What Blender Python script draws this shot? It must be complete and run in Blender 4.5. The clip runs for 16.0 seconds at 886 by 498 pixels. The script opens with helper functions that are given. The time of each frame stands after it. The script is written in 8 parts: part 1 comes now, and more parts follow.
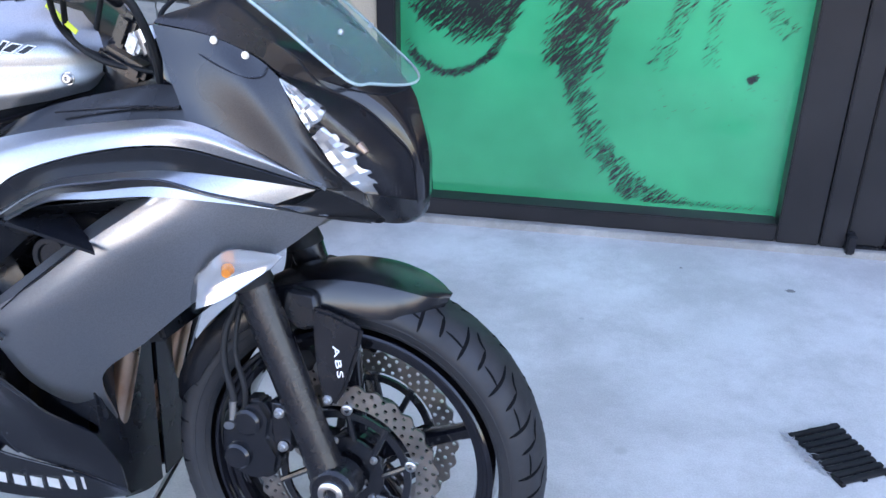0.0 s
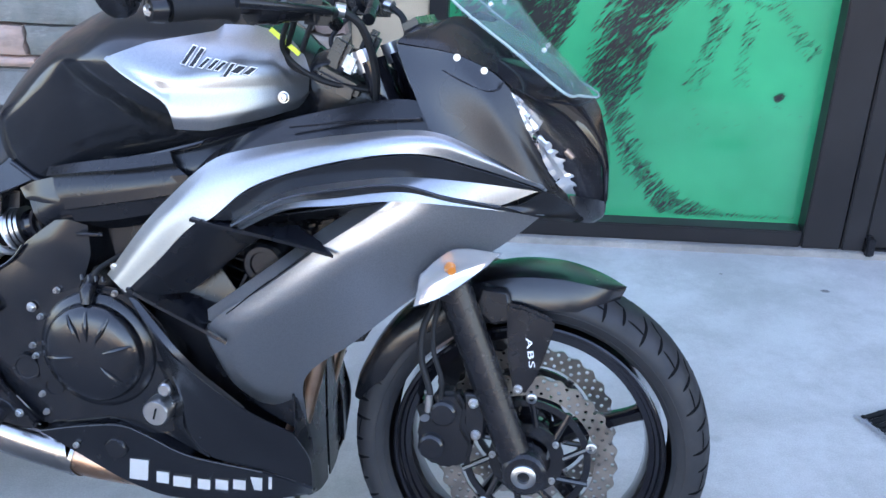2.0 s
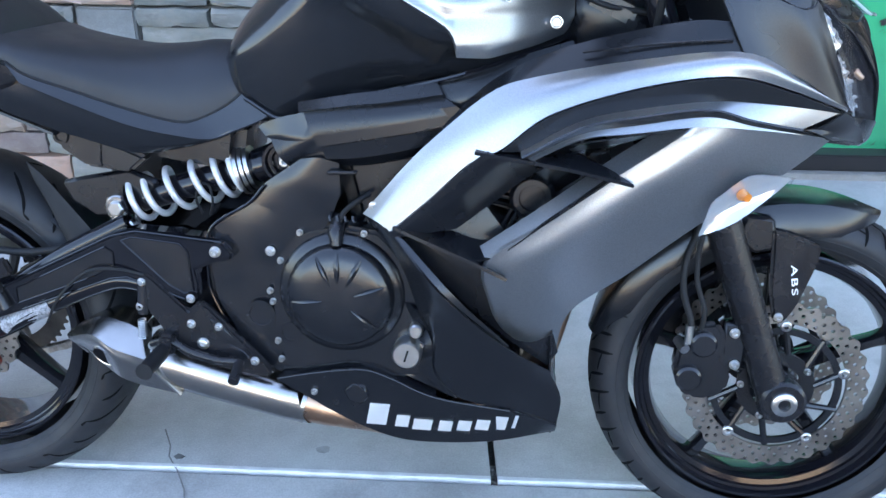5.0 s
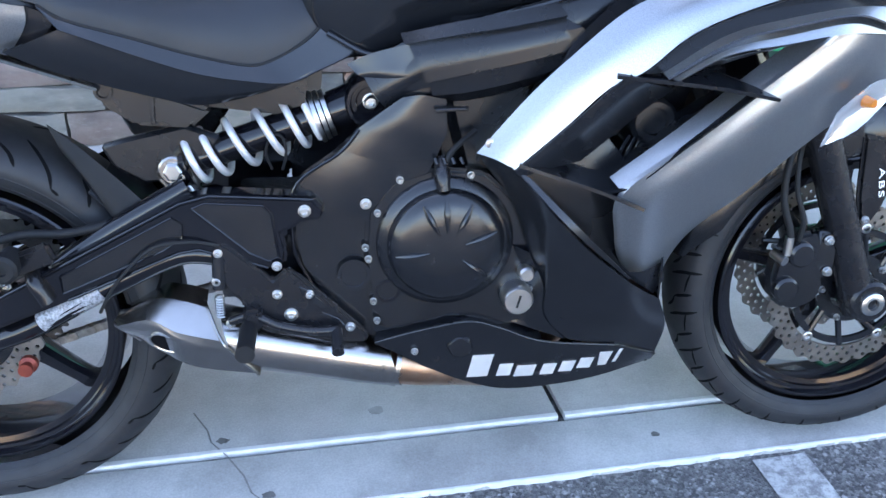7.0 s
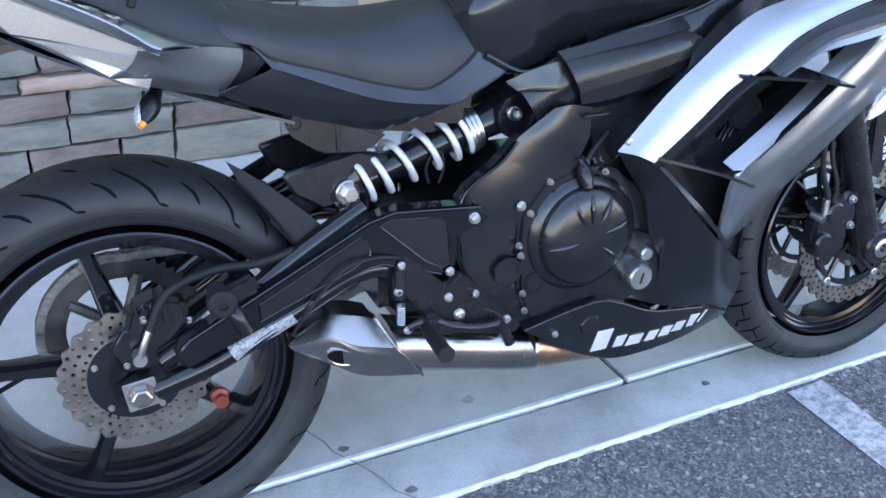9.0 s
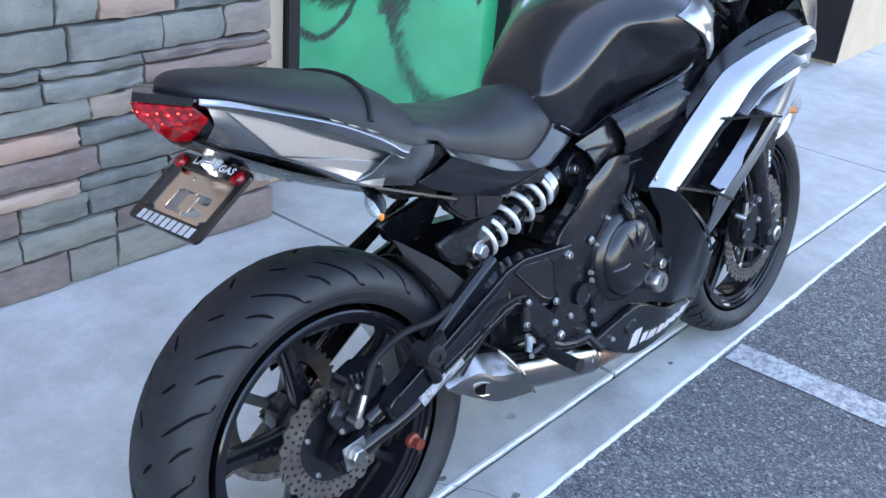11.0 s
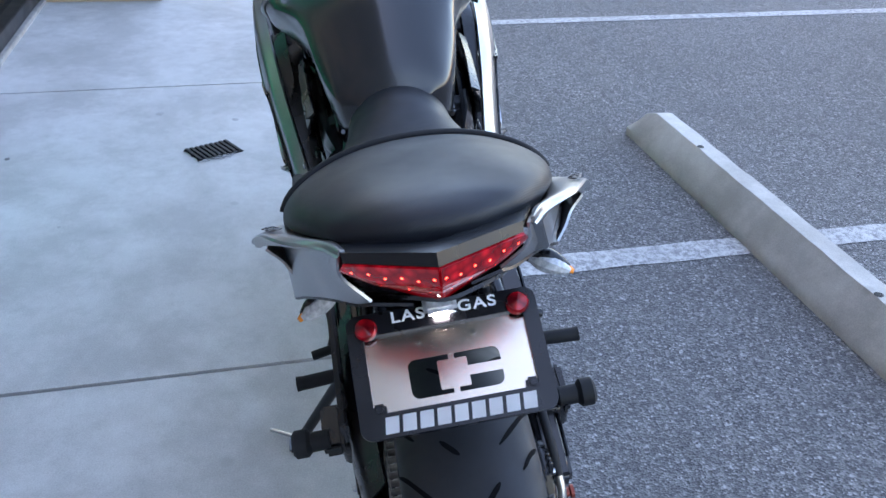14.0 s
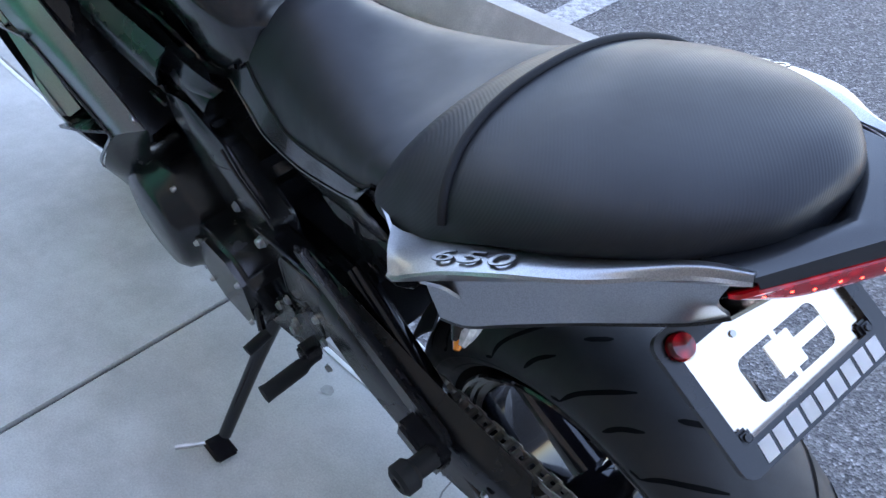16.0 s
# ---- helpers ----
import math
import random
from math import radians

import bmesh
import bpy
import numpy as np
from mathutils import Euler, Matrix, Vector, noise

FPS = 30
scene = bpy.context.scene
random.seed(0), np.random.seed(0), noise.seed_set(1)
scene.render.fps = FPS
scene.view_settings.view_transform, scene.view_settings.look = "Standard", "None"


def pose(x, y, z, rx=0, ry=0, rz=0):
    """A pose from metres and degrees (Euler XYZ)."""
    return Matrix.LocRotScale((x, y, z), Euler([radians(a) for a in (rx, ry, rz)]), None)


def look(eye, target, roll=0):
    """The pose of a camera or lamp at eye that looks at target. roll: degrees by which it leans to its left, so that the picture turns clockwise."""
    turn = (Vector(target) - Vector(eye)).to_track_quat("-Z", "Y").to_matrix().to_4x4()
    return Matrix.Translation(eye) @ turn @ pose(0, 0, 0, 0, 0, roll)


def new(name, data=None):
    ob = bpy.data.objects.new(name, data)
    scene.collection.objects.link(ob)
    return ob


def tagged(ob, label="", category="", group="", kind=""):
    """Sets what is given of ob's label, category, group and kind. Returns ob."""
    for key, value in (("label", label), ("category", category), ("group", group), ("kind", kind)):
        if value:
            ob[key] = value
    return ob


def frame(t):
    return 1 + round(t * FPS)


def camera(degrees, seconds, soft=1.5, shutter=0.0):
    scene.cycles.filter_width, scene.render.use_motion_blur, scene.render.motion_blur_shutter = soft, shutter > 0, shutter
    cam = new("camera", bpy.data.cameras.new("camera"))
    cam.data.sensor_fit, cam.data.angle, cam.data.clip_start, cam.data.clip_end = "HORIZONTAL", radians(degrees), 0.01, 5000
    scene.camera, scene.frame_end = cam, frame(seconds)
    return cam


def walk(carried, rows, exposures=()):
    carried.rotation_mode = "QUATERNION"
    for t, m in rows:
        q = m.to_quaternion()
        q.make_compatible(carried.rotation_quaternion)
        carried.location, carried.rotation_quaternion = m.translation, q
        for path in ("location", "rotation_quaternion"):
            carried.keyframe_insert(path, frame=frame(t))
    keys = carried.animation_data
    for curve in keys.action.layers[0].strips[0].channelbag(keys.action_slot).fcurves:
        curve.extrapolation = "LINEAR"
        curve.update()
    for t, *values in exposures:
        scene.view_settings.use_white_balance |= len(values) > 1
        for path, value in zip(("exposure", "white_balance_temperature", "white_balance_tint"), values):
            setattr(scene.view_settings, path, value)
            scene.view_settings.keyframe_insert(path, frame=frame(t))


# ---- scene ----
cam = camera(51.3, 16.0)
PATH = [
    (0, (1.828, -1.082, 1.267), (1.394, 0.637, 0.341), 0.5),
    (0.5, (1.785, -1.187, 1.263), (1.516, 0.55, 0.31), 0.6),
    (1, (1.718, -1.302, 1.258), (1.513, 0.439, 0.295), 1.2),
    (1.5, (1.618, -1.33, 1.26), (1.389, 0.422, 0.323), 1.6),
    (2, (1.465, -1.291, 1.272), (1.189, 0.493, 0.412), 1.0),
    (2.5, (1.365, -1.28, 1.286), (1.077, 0.531, 0.489), 1.1),
    (3, (1.247, -1.271, 1.284), (0.96, 0.551, 0.509), 0.6),
    (3.5, (1.125, -1.3, 1.283), (0.886, 0.521, 0.491), -0.4),
    (4, (1.048, -1.327, 1.269), (0.852, 0.47, 0.414), 0.3),
    (4.2, (1.041, -1.353, 1.266), (0.841, 0.432, 0.386), 0.5),
    (6.3, (0.776, -1.214, 1.184), (0.792, 0.458, 0.086), 1.5),
    (6.5, (0.723, -1.205, 1.189), (0.788, 0.459, 0.08), 1.6),
    (7, (0.538, -1.214, 1.187), (0.802, 0.44, 0.093), 2.5),
    (7.5, (0.388, -1.237, 1.201), (0.788, 0.407, 0.134), 3.2),
    (8, (0.295, -1.194, 1.193), (0.745, 0.438, 0.129), 3.0),
    (8.5, (0.162, -1.146, 1.21), (0.697, 0.444, 0.12), 3.5),
    (9, (-0.035, -1.18, 1.231), (0.687, 0.348, 0.162), 4.8),
    (9.5, (-0.288, -1.21, 1.25), (0.607, 0.254, 0.223), 5.3),
    (10, (-0.477, -1.164, 1.276), (0.541, 0.247, 0.288), 5.3),
    (10.2, (-0.551, -1.158, 1.315), (0.521, 0.221, 0.341), 5.4),
    (12.3, (-1.007, -0.462, 1.308), (0.645, 0.244, 0.428), 5.1),
    (12.5, (-1.052, -0.382, 1.301), (0.644, 0.201, 0.415), 5.1),
    (13, (-1.126, -0.185, 1.299), (0.633, 0.096, 0.389), 3.8),
    (13.5, (-1.02, 0.018, 1.279), (0.761, 0.064, 0.37), 2.3),
    (14, (-0.893, 0.206, 1.27), (0.855, -0.05, 0.332), 2.3),
    (14.5, (-0.779, 0.421, 1.263), (0.828, -0.212, 0.256), 2.6),
    (15, (-0.631, 0.51, 1.229), (0.81, -0.343, 0.136), 1.9),
    (15.5, (-0.488, 0.545, 1.235), (0.839, -0.402, 0.076), 1.3),
    (16, (-0.384, 0.617, 1.25), (0.819, -0.375, -0.003), 0.8),
]
EXPOSURES = [(0.0, 3.15, 6950, 22), (2.0, 3.08, 6850, 18), (4.0, 3.08, 6750, 12), (8.0, 3.15, 6950, 15), (10.0, 3.14, 7000, 15), (13.0, 3.14, 7050, 15), (14.3, 2.9, 7050, 17), (15.2, 2.95, 7100, 18), (16.0, 3.2, 7150, 18)]

walk(cam, [(t, look(eye, target, roll)) for t, eye, target, roll in PATH], EXPOSURES)

# ---- sky and sun: the forecourt lies in the shade of the shop building ----
world = bpy.data.worlds.new("sky")
scene.world = world
world.use_nodes = True
wn = world.node_tree.nodes
sky = wn.new("ShaderNodeTexSky")
sky.sky_type = "NISHITA"
sky.sun_disc = False
sky.sun_elevation = radians(42)
sky.sun_rotation = radians(-4.5)
sky.air_density, sky.dust_density, sky.ozone_density = 1.0, 1.6, 1.0
wn["Background"].inputs["Strength"].default_value = 0.15
world.node_tree.links.new(sky.outputs["Color"], wn["Background"].inputs["Color"])

sun = new("sun", bpy.data.lights.new("sun", "SUN"))
sun.data.energy, sun.data.angle, sun.data.color = 3.0, radians(0.6), (1.0, 0.93, 0.84)
sun.matrix_world = look((0.6, 8.0, 7.2), (0, 0, 0))

# ---- materials ----
def material(name, base, rough=0.5, metal=0.0, coat=0.0, spec=0.5):
    m = bpy.data.materials.new(name)
    m.use_nodes = True
    b = m.node_tree.nodes["Principled BSDF"]
    b.inputs["Base Color"].default_value = (*base, 1)
    b.inputs["Roughness"].default_value = rough
    b.inputs["Metallic"].default_value = metal
    b.inputs["Coat Weight"].default_value = coat
    b.inputs["Coat Roughness"].default_value = 0.06
    b.inputs["Specular IOR Level"].default_value = spec
    return m


def bsdf(m):
    return m.node_tree.nodes["Principled BSDF"]


def node(m, kind, **values):
    n = m.node_tree.nodes.new(kind)
    for k, v in values.items():
        n.inputs[k.replace("_", " ")].default_value = v
    return n


def link(m, a, b):
    m.node_tree.links.new(a, b)


def ramp(m, src, stops):
    r = m.node_tree.nodes.new("ShaderNodeValToRGB")
    while len(r.color_ramp.elements) < len(stops):
        r.color_ramp.elements.new(0.5)
    for e, (p, c) in zip(r.color_ramp.elements, stops):
        e.position, e.color = p, (*c, 1)
    link(m, src, r.inputs["Fac"])
    return r.outputs["Color"]


def coords(m):
    return m.node_tree.nodes.new("ShaderNodeTexCoord").outputs["Object"]


def noise_tex(m, scale, detail=4.0, rough=0.55, co=None):
    n = node(m, "ShaderNodeTexNoise", Scale=scale, Detail=detail, Roughness=rough)
    link(m, co or coords(m), n.inputs["Vector"])
    return n.outputs["Fac"]


def mix(m, fac, a, b, blend="MIX"):
    x = m.node_tree.nodes.new("ShaderNodeMix")
    x.data_type, x.blend_type = "RGBA", blend
    if isinstance(fac, float):
        x.inputs[0].default_value = fac
    else:
        link(m, fac, x.inputs[0])
    for i, v in ((6, a), (7, b)):
        if isinstance(v, tuple):
            x.inputs[i].default_value = (*v, 1)
        else:
            link(m, v, x.inputs[i])
    return x.outputs[2]


def bump(m, height, strength=0.3, distance=0.002):
    b = node(m, "ShaderNodeBump", Strength=strength, Distance=distance)
    link(m, height, b.inputs["Height"])
    link(m, b.outputs["Normal"], bsdf(m).inputs["Normal"])


def vary(m, dark, light, scale, fine, strength=0.2, distance=0.001, rough=None):
    """Colour that drifts at one scale, with grain and relief at a finer one."""
    big, small = noise_tex(m, scale), noise_tex(m, fine, 3.0, 0.65)
    link(m, ramp(m, big, [(0.3, dark), (0.7, light)]), bsdf(m).inputs["Base Color"])
    if rough:
        link(m, ramp(m, noise_tex(m, scale * 2.3), [(0.3, (rough[0],) * 3), (0.7, (rough[1],) * 3)]), bsdf(m).inputs["Roughness"])
    bump(m, small, strength, distance)
    return m


def concrete(name, dark, light, stain):
    m = material(name, light, 0.85)
    co = coords(m)
    big, mid, fine = noise_tex(m, 1.3, 5, 0.6, co), noise_tex(m, 9.0, 6, 0.7, co), noise_tex(m, 260.0, 2, 0.6, co)
    c = ramp(m, big, [(0.32, dark), (0.62, light)])
    c = mix(m, ramp(m, mid, [(0.34, (0.0,) * 3), (0.60, (1.0,) * 3)]), mix(m, 0.34, c, stain), c)
    c = mix(m, ramp(m, noise_tex(m, 2.7, 7, 0.72, co), [(0.40, (0.5,) * 3), (0.56, (0.0,) * 3)]), c, stain)
    c = mix(m, ramp(m, fine, [(0.3, (0.82,) * 3), (0.7, (1.0,) * 3)]), (0, 0, 0), c)
    spots = m.node_tree.nodes.new("ShaderNodeTexVoronoi")
    spots.inputs["Scale"].default_value = 3.1
    link(m, co, spots.inputs["Vector"])
    c = mix(m, ramp(m, spots.outputs["Distance"], [(0.035, (0.55,) * 3), (0.06, (0.0,) * 3)]), c, stain)
    link(m, c, bsdf(m).inputs["Base Color"])
    bump(m, fine, 0.25, 0.0015)
    return m


PAVING = concrete("broom_finished_concrete", (0.49, 0.48, 0.462), (0.60, 0.588, 0.57), (0.34, 0.325, 0.305))
KERB = concrete("kerb_concrete", (0.40, 0.395, 0.38), (0.53, 0.525, 0.51), (0.26, 0.25, 0.24))
STOP = concrete("cast_concrete", (0.48, 0.46, 0.42), (0.66, 0.64, 0.60), (0.34, 0.32, 0.29))
# pale strips along the worn edges of slabs and kerb, not a joint filler
PALE_EDGE = vary(material("pale_worn_edge", (0.7, 0.7, 0.69), 0.7), (0.6, 0.6, 0.59), (0.78, 0.78, 0.77), 30, 300)
GAP = vary(material("dark_joint", (0.05, 0.048, 0.045), 0.95), (0.035, 0.033, 0.03), (0.07, 0.066, 0.06), 20, 200)


def asphalt():
    m = material("asphalt", (0.1, 0.1, 0.105), 0.9)
    co = coords(m)
    v = m.node_tree.nodes.new("ShaderNodeTexVoronoi")
    v.inputs["Scale"].default_value = 195.0
    link(m, co, v.inputs["Vector"])
    v2 = m.node_tree.nodes.new("ShaderNodeTexVoronoi")
    v2.inputs["Scale"].default_value = 105.0
    link(m, co, v2.inputs["Vector"])
    sep = m.node_tree.nodes.new("ShaderNodeSeparateColor")
    link(m, v.outputs["Color"], sep.inputs["Color"])
    sep2 = m.node_tree.nodes.new("ShaderNodeSeparateColor")
    link(m, v2.outputs["Color"], sep2.inputs["Color"])
    c = ramp(m, sep.outputs[0], [(0.08, (0.042, 0.042, 0.045)), (0.5, (0.130, 0.129, 0.130)), (0.90, (0.235, 0.232, 0.230)), (0.99, (0.42, 0.415, 0.41))])
    c = mix(m, ramp(m, sep2.outputs[1], [(0.92, (0.0,) * 3), (0.98, (0.45,) * 3)]), c, (0.36, 0.352, 0.345))
    c = mix(m, ramp(m, noise_tex(m, 1.1, 5, 0.6, co), [(0.36, (0.0,) * 3), (0.68, (0.4,) * 3)]), c, (0.085, 0.085, 0.088))
    c = mix(m, ramp(m, noise_tex(m, 5.5, 6, 0.7, co), [(0.40, (0.0,) * 3), (0.75, (0.35,) * 3)]), c, (0.155, 0.153, 0.152))
    c = mix(m, ramp(m, noise_tex(m, 42.0, 4, 0.65, co), [(0.36, (0.50,) * 3), (0.54, (0.0,) * 3)]), c, (0.066, 0.066, 0.069))
    chips = m.node_tree.nodes.new("ShaderNodeTexVoronoi")
    chips.inputs["Scale"].default_value = 26.0
    link(m, co, chips.inputs["Vector"])
    c = mix(m, ramp(m, chips.outputs["Distance"], [(0.10, (0.8,) * 3), (0.17, (0.0,) * 3)]), c, (0.36, 0.355, 0.35))
    link(m, c, bsdf(m).inputs["Base Color"])
    bump(m, v.outputs["Distance"], 0.7, 0.0045)
    return m


ASPHALT = asphalt()


def worn_paint():
    m = material("worn_road_paint", (0.6, 0.6, 0.6), 0.8)
    co = coords(m)
    wear = noise_tex(m, 55.0, 6, 0.75, co)
    broad = noise_tex(m, 3.0, 3, 0.6, co)
    c = mix(m, ramp(m, wear, [(0.40, (0.0,) * 3), (0.58, (1.0,) * 3)]), (0.20, 0.20, 0.205), ramp(m, broad, [(0.3, (0.40, 0.40, 0.395)), (0.7, (0.56, 0.56, 0.55))]))
    link(m, c, bsdf(m).inputs["Base Color"])
    bump(m, wear, 0.4, 0.003)
    return m


PAINT = worn_paint()


def stone_material(name, tones):
    m = material(name, tones[0], 0.88)
    info = m.node_tree.nodes.new("ShaderNodeObjectInfo")
    co = coords(m)
    c = ramp(m, info.outputs["Random"], [(q / len(tones), tone) for q, tone in enumerate(tones)])
    m.node_tree.nodes[-1].color_ramp.interpolation = "CONSTANT"
    add = m.node_tree.nodes.new("ShaderNodeVectorMath")
    link(m, co, add.inputs[0])
    link(m, info.outputs["Location"], add.inputs[1])
    # split grain runs along the stone
    long = m.node_tree.nodes.new("ShaderNodeVectorMath")
    long.operation = "MULTIPLY"
    link(m, add.outputs[0], long.inputs[0])
    long.inputs[1].default_value = (0.30, 1.0, 1.0)
    n1, n2, n3 = noise_tex(m, 11.0, 6, 0.68, add.outputs[0]), noise_tex(m, 60.0, 6, 0.72, long.outputs[0]), noise_tex(m, 26.0, 4, 0.6, long.outputs[0])
    c = mix(m, ramp(m, n1, [(0.40, (0.0,) * 3), (0.70, (0.50,) * 3)]), c, (0.31, 0.285, 0.25))
    c = mix(m, ramp(m, n3, [(0.30, (0.50,) * 3), (0.52, (0.0,) * 3)]), c, (0.085, 0.08, 0.075))
    c = mix(m, ramp(m, n2, [(0.56, (0.0,) * 3), (0.75, (0.40,) * 3)]), c, (0.42, 0.39, 0.36))
    link(m, c, bsdf(m).inputs["Base Color"])
    bump(m, n2, 0.6, 0.006)
    return m


STONES = {
    "g": stone_material("grey_green_stone", ((0.165, 0.168, 0.150), (0.215, 0.212, 0.185), (0.140, 0.145, 0.138), (0.190, 0.188, 0.172))),
    "s": stone_material("salmon_stone", ((0.43, 0.275, 0.205), (0.48, 0.33, 0.255), (0.40, 0.25, 0.185), (0.45, 0.30, 0.24))),
    "u": stone_material("umber_stone", ((0.215, 0.145, 0.128), (0.26, 0.175, 0.150), (0.185, 0.140, 0.125), (0.235, 0.170, 0.152))),
    "t": stone_material("tan_stone", ((0.30, 0.225, 0.175), (0.27, 0.22, 0.18), (0.34, 0.26, 0.205))),
}
SLATE = concrete("grey_wall_box", (0.20, 0.205, 0.20), (0.28, 0.285, 0.28), (0.13, 0.13, 0.125))
MORTAR = vary(material("mortar", (0.2, 0.19, 0.17), 0.95), (0.10, 0.095, 0.085), (0.17, 0.16, 0.145), 9, 120, 0.5, 0.004)
STUCCO = vary(material("tan_stucco", (0.5, 0.4, 0.29), 0.9), (0.46, 0.36, 0.25), (0.55, 0.44, 0.32), 4, 160, 0.5, 0.003)
FRAME_METAL = vary(material("dark_bronze_aluminium", (0.022, 0.021, 0.022), 0.36, 0.0, spec=0.26), (0.015, 0.014, 0.015), (0.026, 0.024, 0.025), 3, 240, 0.08, 0.0005, (0.28, 0.42))
SILL = concrete("sill_concrete", (0.30, 0.28, 0.26), (0.44, 0.42, 0.39), (0.16, 0.15, 0.14))
# broad drift in the green stands in for uneven reflections on the glass
GREEN = vary(material("green_window_film", (0.02, 0.42, 0.2), 0.25, 0.0, 1.0), (0.008, 0.235, 0.098), (0.023, 0.39, 0.165), 1.6, 40, 0.02, 0.0003)
PRINT = material("black_print", (0.012, 0.016, 0.014), 0.35, 0.0, 1.0)
ROOM = material("dim_shop_interior", (0.10, 0.10, 0.105), 0.9)
GLASS = material("clear_glass", (0.9, 0.93, 0.93), 0.02)
bsdf(GLASS).inputs["Transmission Weight"].default_value = 1.0
SCREEN = material("smoke_clear_acrylic", (0.20, 0.30, 0.31), 0.03)
bsdf(SCREEN).inputs["Alpha"].default_value = 0.20
# paler than the screen, so the edge highlight sits in the colour
SCREEN_EDGE = material("acrylic_edge_highlight", (0.42, 0.52, 0.52), 0.15)
bsdf(SCREEN_EDGE).inputs["Alpha"].default_value = 0.6
LENS = material("lamp_lens", (0.03, 0.03, 0.035), 0.04, 0.0, 0.5)
bsdf(LENS).inputs["Alpha"].default_value = 0.14


def flaked(name, base, rough, metal, coat=0.0):
    """Metallic paint: a little sparkle in the grain and a faint drift of gloss."""
    m = material(name, base, rough, metal, coat)
    co = coords(m)
    f = noise_tex(m, 900.0, 1, 0.5, co)
    lo, hi = tuple(c * 0.86 for c in base), tuple(min(1, c * 1.12) for c in base)
    link(m, ramp(m, f, [(0.35, lo), (0.65, hi)]), bsdf(m).inputs["Base Color"])
    link(m, ramp(m, noise_tex(m, 5.0, 3, 0.6, co), [(0.3, (rough * 0.9,) * 3), (0.7, (rough * 1.12,) * 3)]), bsdf(m).inputs["Roughness"])
    return m


SILVER = flaked("graphite_silver_paint", (0.32, 0.33, 0.345), 0.31, 0.9, 0.3)
GREY_SATIN = flaked("dark_satin_paint", (0.040, 0.041, 0.045), 0.28, 0.7)
# recessed fairing bands: a darker grey than the silver panels around them
RECESS = flaked("dark_grey_recess", (0.035, 0.037, 0.042), 0.26, 0.6, 0.2)
TANK_BLACK = flaked("satin_black_paint", (0.009, 0.010, 0.0125), 0.22, 0.0, 0.25)
bsdf(TANK_BLACK).inputs["Specular IOR Level"].default_value = 0.5
PLASTIC = vary(material("textured_black_plastic", (0.004, 0.0045, 0.006), 0.32, spec=0.45), (0.0055, 0.006, 0.0078), (0.010, 0.0108, 0.0135), 6, 420, 0.06, 0.0004, (0.20, 0.32))
GLOSS = flaked("gloss_black_plastic", (0.008, 0.008, 0.0105), 0.09, 0.0, 0.5)
bsdf(GLOSS).inputs["Specular IOR Level"].default_value = 0.35
ENGINE = vary(material("black_engine_enamel", (0.004, 0.0045, 0.006), 0.3, spec=0.6), (0.006, 0.0066, 0.0085), (0.010, 0.0108, 0.0135), 9, 380, 0.05, 0.0004, (0.17, 0.28))
FRAME_BLACK = vary(material("black_frame_enamel", (0.004, 0.004, 0.0055), 0.18), (0.005, 0.005, 0.007), (0.008, 0.008, 0.0105), 8, 200, 0.015, 0.0002, (0.06, 0.14))
BRACKET = vary(material("satin_black_aluminium", (0.007, 0.007, 0.009), 0.28, 0.2, spec=0.5), (0.009, 0.009, 0.011), (0.017, 0.017, 0.020), 12, 300, 0.05, 0.0004, (0.20, 0.32))
SEAT = vary(material("black_seat_vinyl", (0.010, 0.011, 0.015), 0.45, spec=0.42), (0.010, 0.0115, 0.0155), (0.015, 0.017, 0.022), 7, 700, 0.22, 0.0005, (0.42, 0.56))
PILLION = material("ribbed_seat_vinyl", (0.011, 0.0125, 0.0165), 0.45, spec=0.36)
rib = node(PILLION, "ShaderNodeTexWave")
rib.bands_direction = "DIAGONAL"
rib.inputs["Scale"].default_value = 190.0
link(PILLION, coords(PILLION), rib.inputs["Vector"])
bump(PILLION, rib.outputs["Fac"], 0.24, 0.0004)
link(PILLION, ramp(PILLION, noise_tex(PILLION, 9.0, 4, 0.6, coords(PILLION)), [(0.3, (0.40,) * 3), (0.7, (0.56,) * 3)]), bsdf(PILLION).inputs["Roughness"])
RUBBER = vary(material("tyre_rubber", (0.016, 0.017, 0.020), 0.55, spec=0.44), (0.011, 0.012, 0.0142), (0.017, 0.018, 0.0215), 10, 320, 0.18, 0.0006, (0.48, 0.70))
# near-black in place of shade: tread grooves and the muffler outlet
HOLLOW_SHADE = material("groove_and_outlet_shade", (0.004, 0.004, 0.005), 0.9, spec=0.1)
GRIP = vary(material("grip_rubber", (0.008, 0.0085, 0.010), 0.65, spec=0.3), (0.006, 0.0065, 0.008), (0.012, 0.0125, 0.014), 20, 500, 0.3, 0.0006)
STEEL = vary(material("brushed_stainless", (0.42, 0.405, 0.39), 0.30, 1.0), (0.34, 0.325, 0.31), (0.50, 0.485, 0.47), 6, 300, 0.05, 0.0003, (0.18, 0.28))
HEATED = vary(material("heat_tinted_stainless", (0.5, 0.33, 0.22), 0.32, 1.0), (0.42, 0.22, 0.13), (0.62, 0.47, 0.36), 12, 200, 0.05, 0.0003, (0.26, 0.4))
ZINC = vary(material("zinc_plated_steel", (0.5, 0.5, 0.51), 0.3, 1.0), (0.42, 0.425, 0.43), (0.56, 0.56, 0.56), 30, 400, 0.04, 0.0002)
ROTOR = vary(material("worn_disc_steel", (0.36, 0.34, 0.32), 0.32, 1.0), (0.20, 0.18, 0.168), (0.35, 0.335, 0.32), 16, 500, 0.06, 0.0003, (0.28, 0.42))
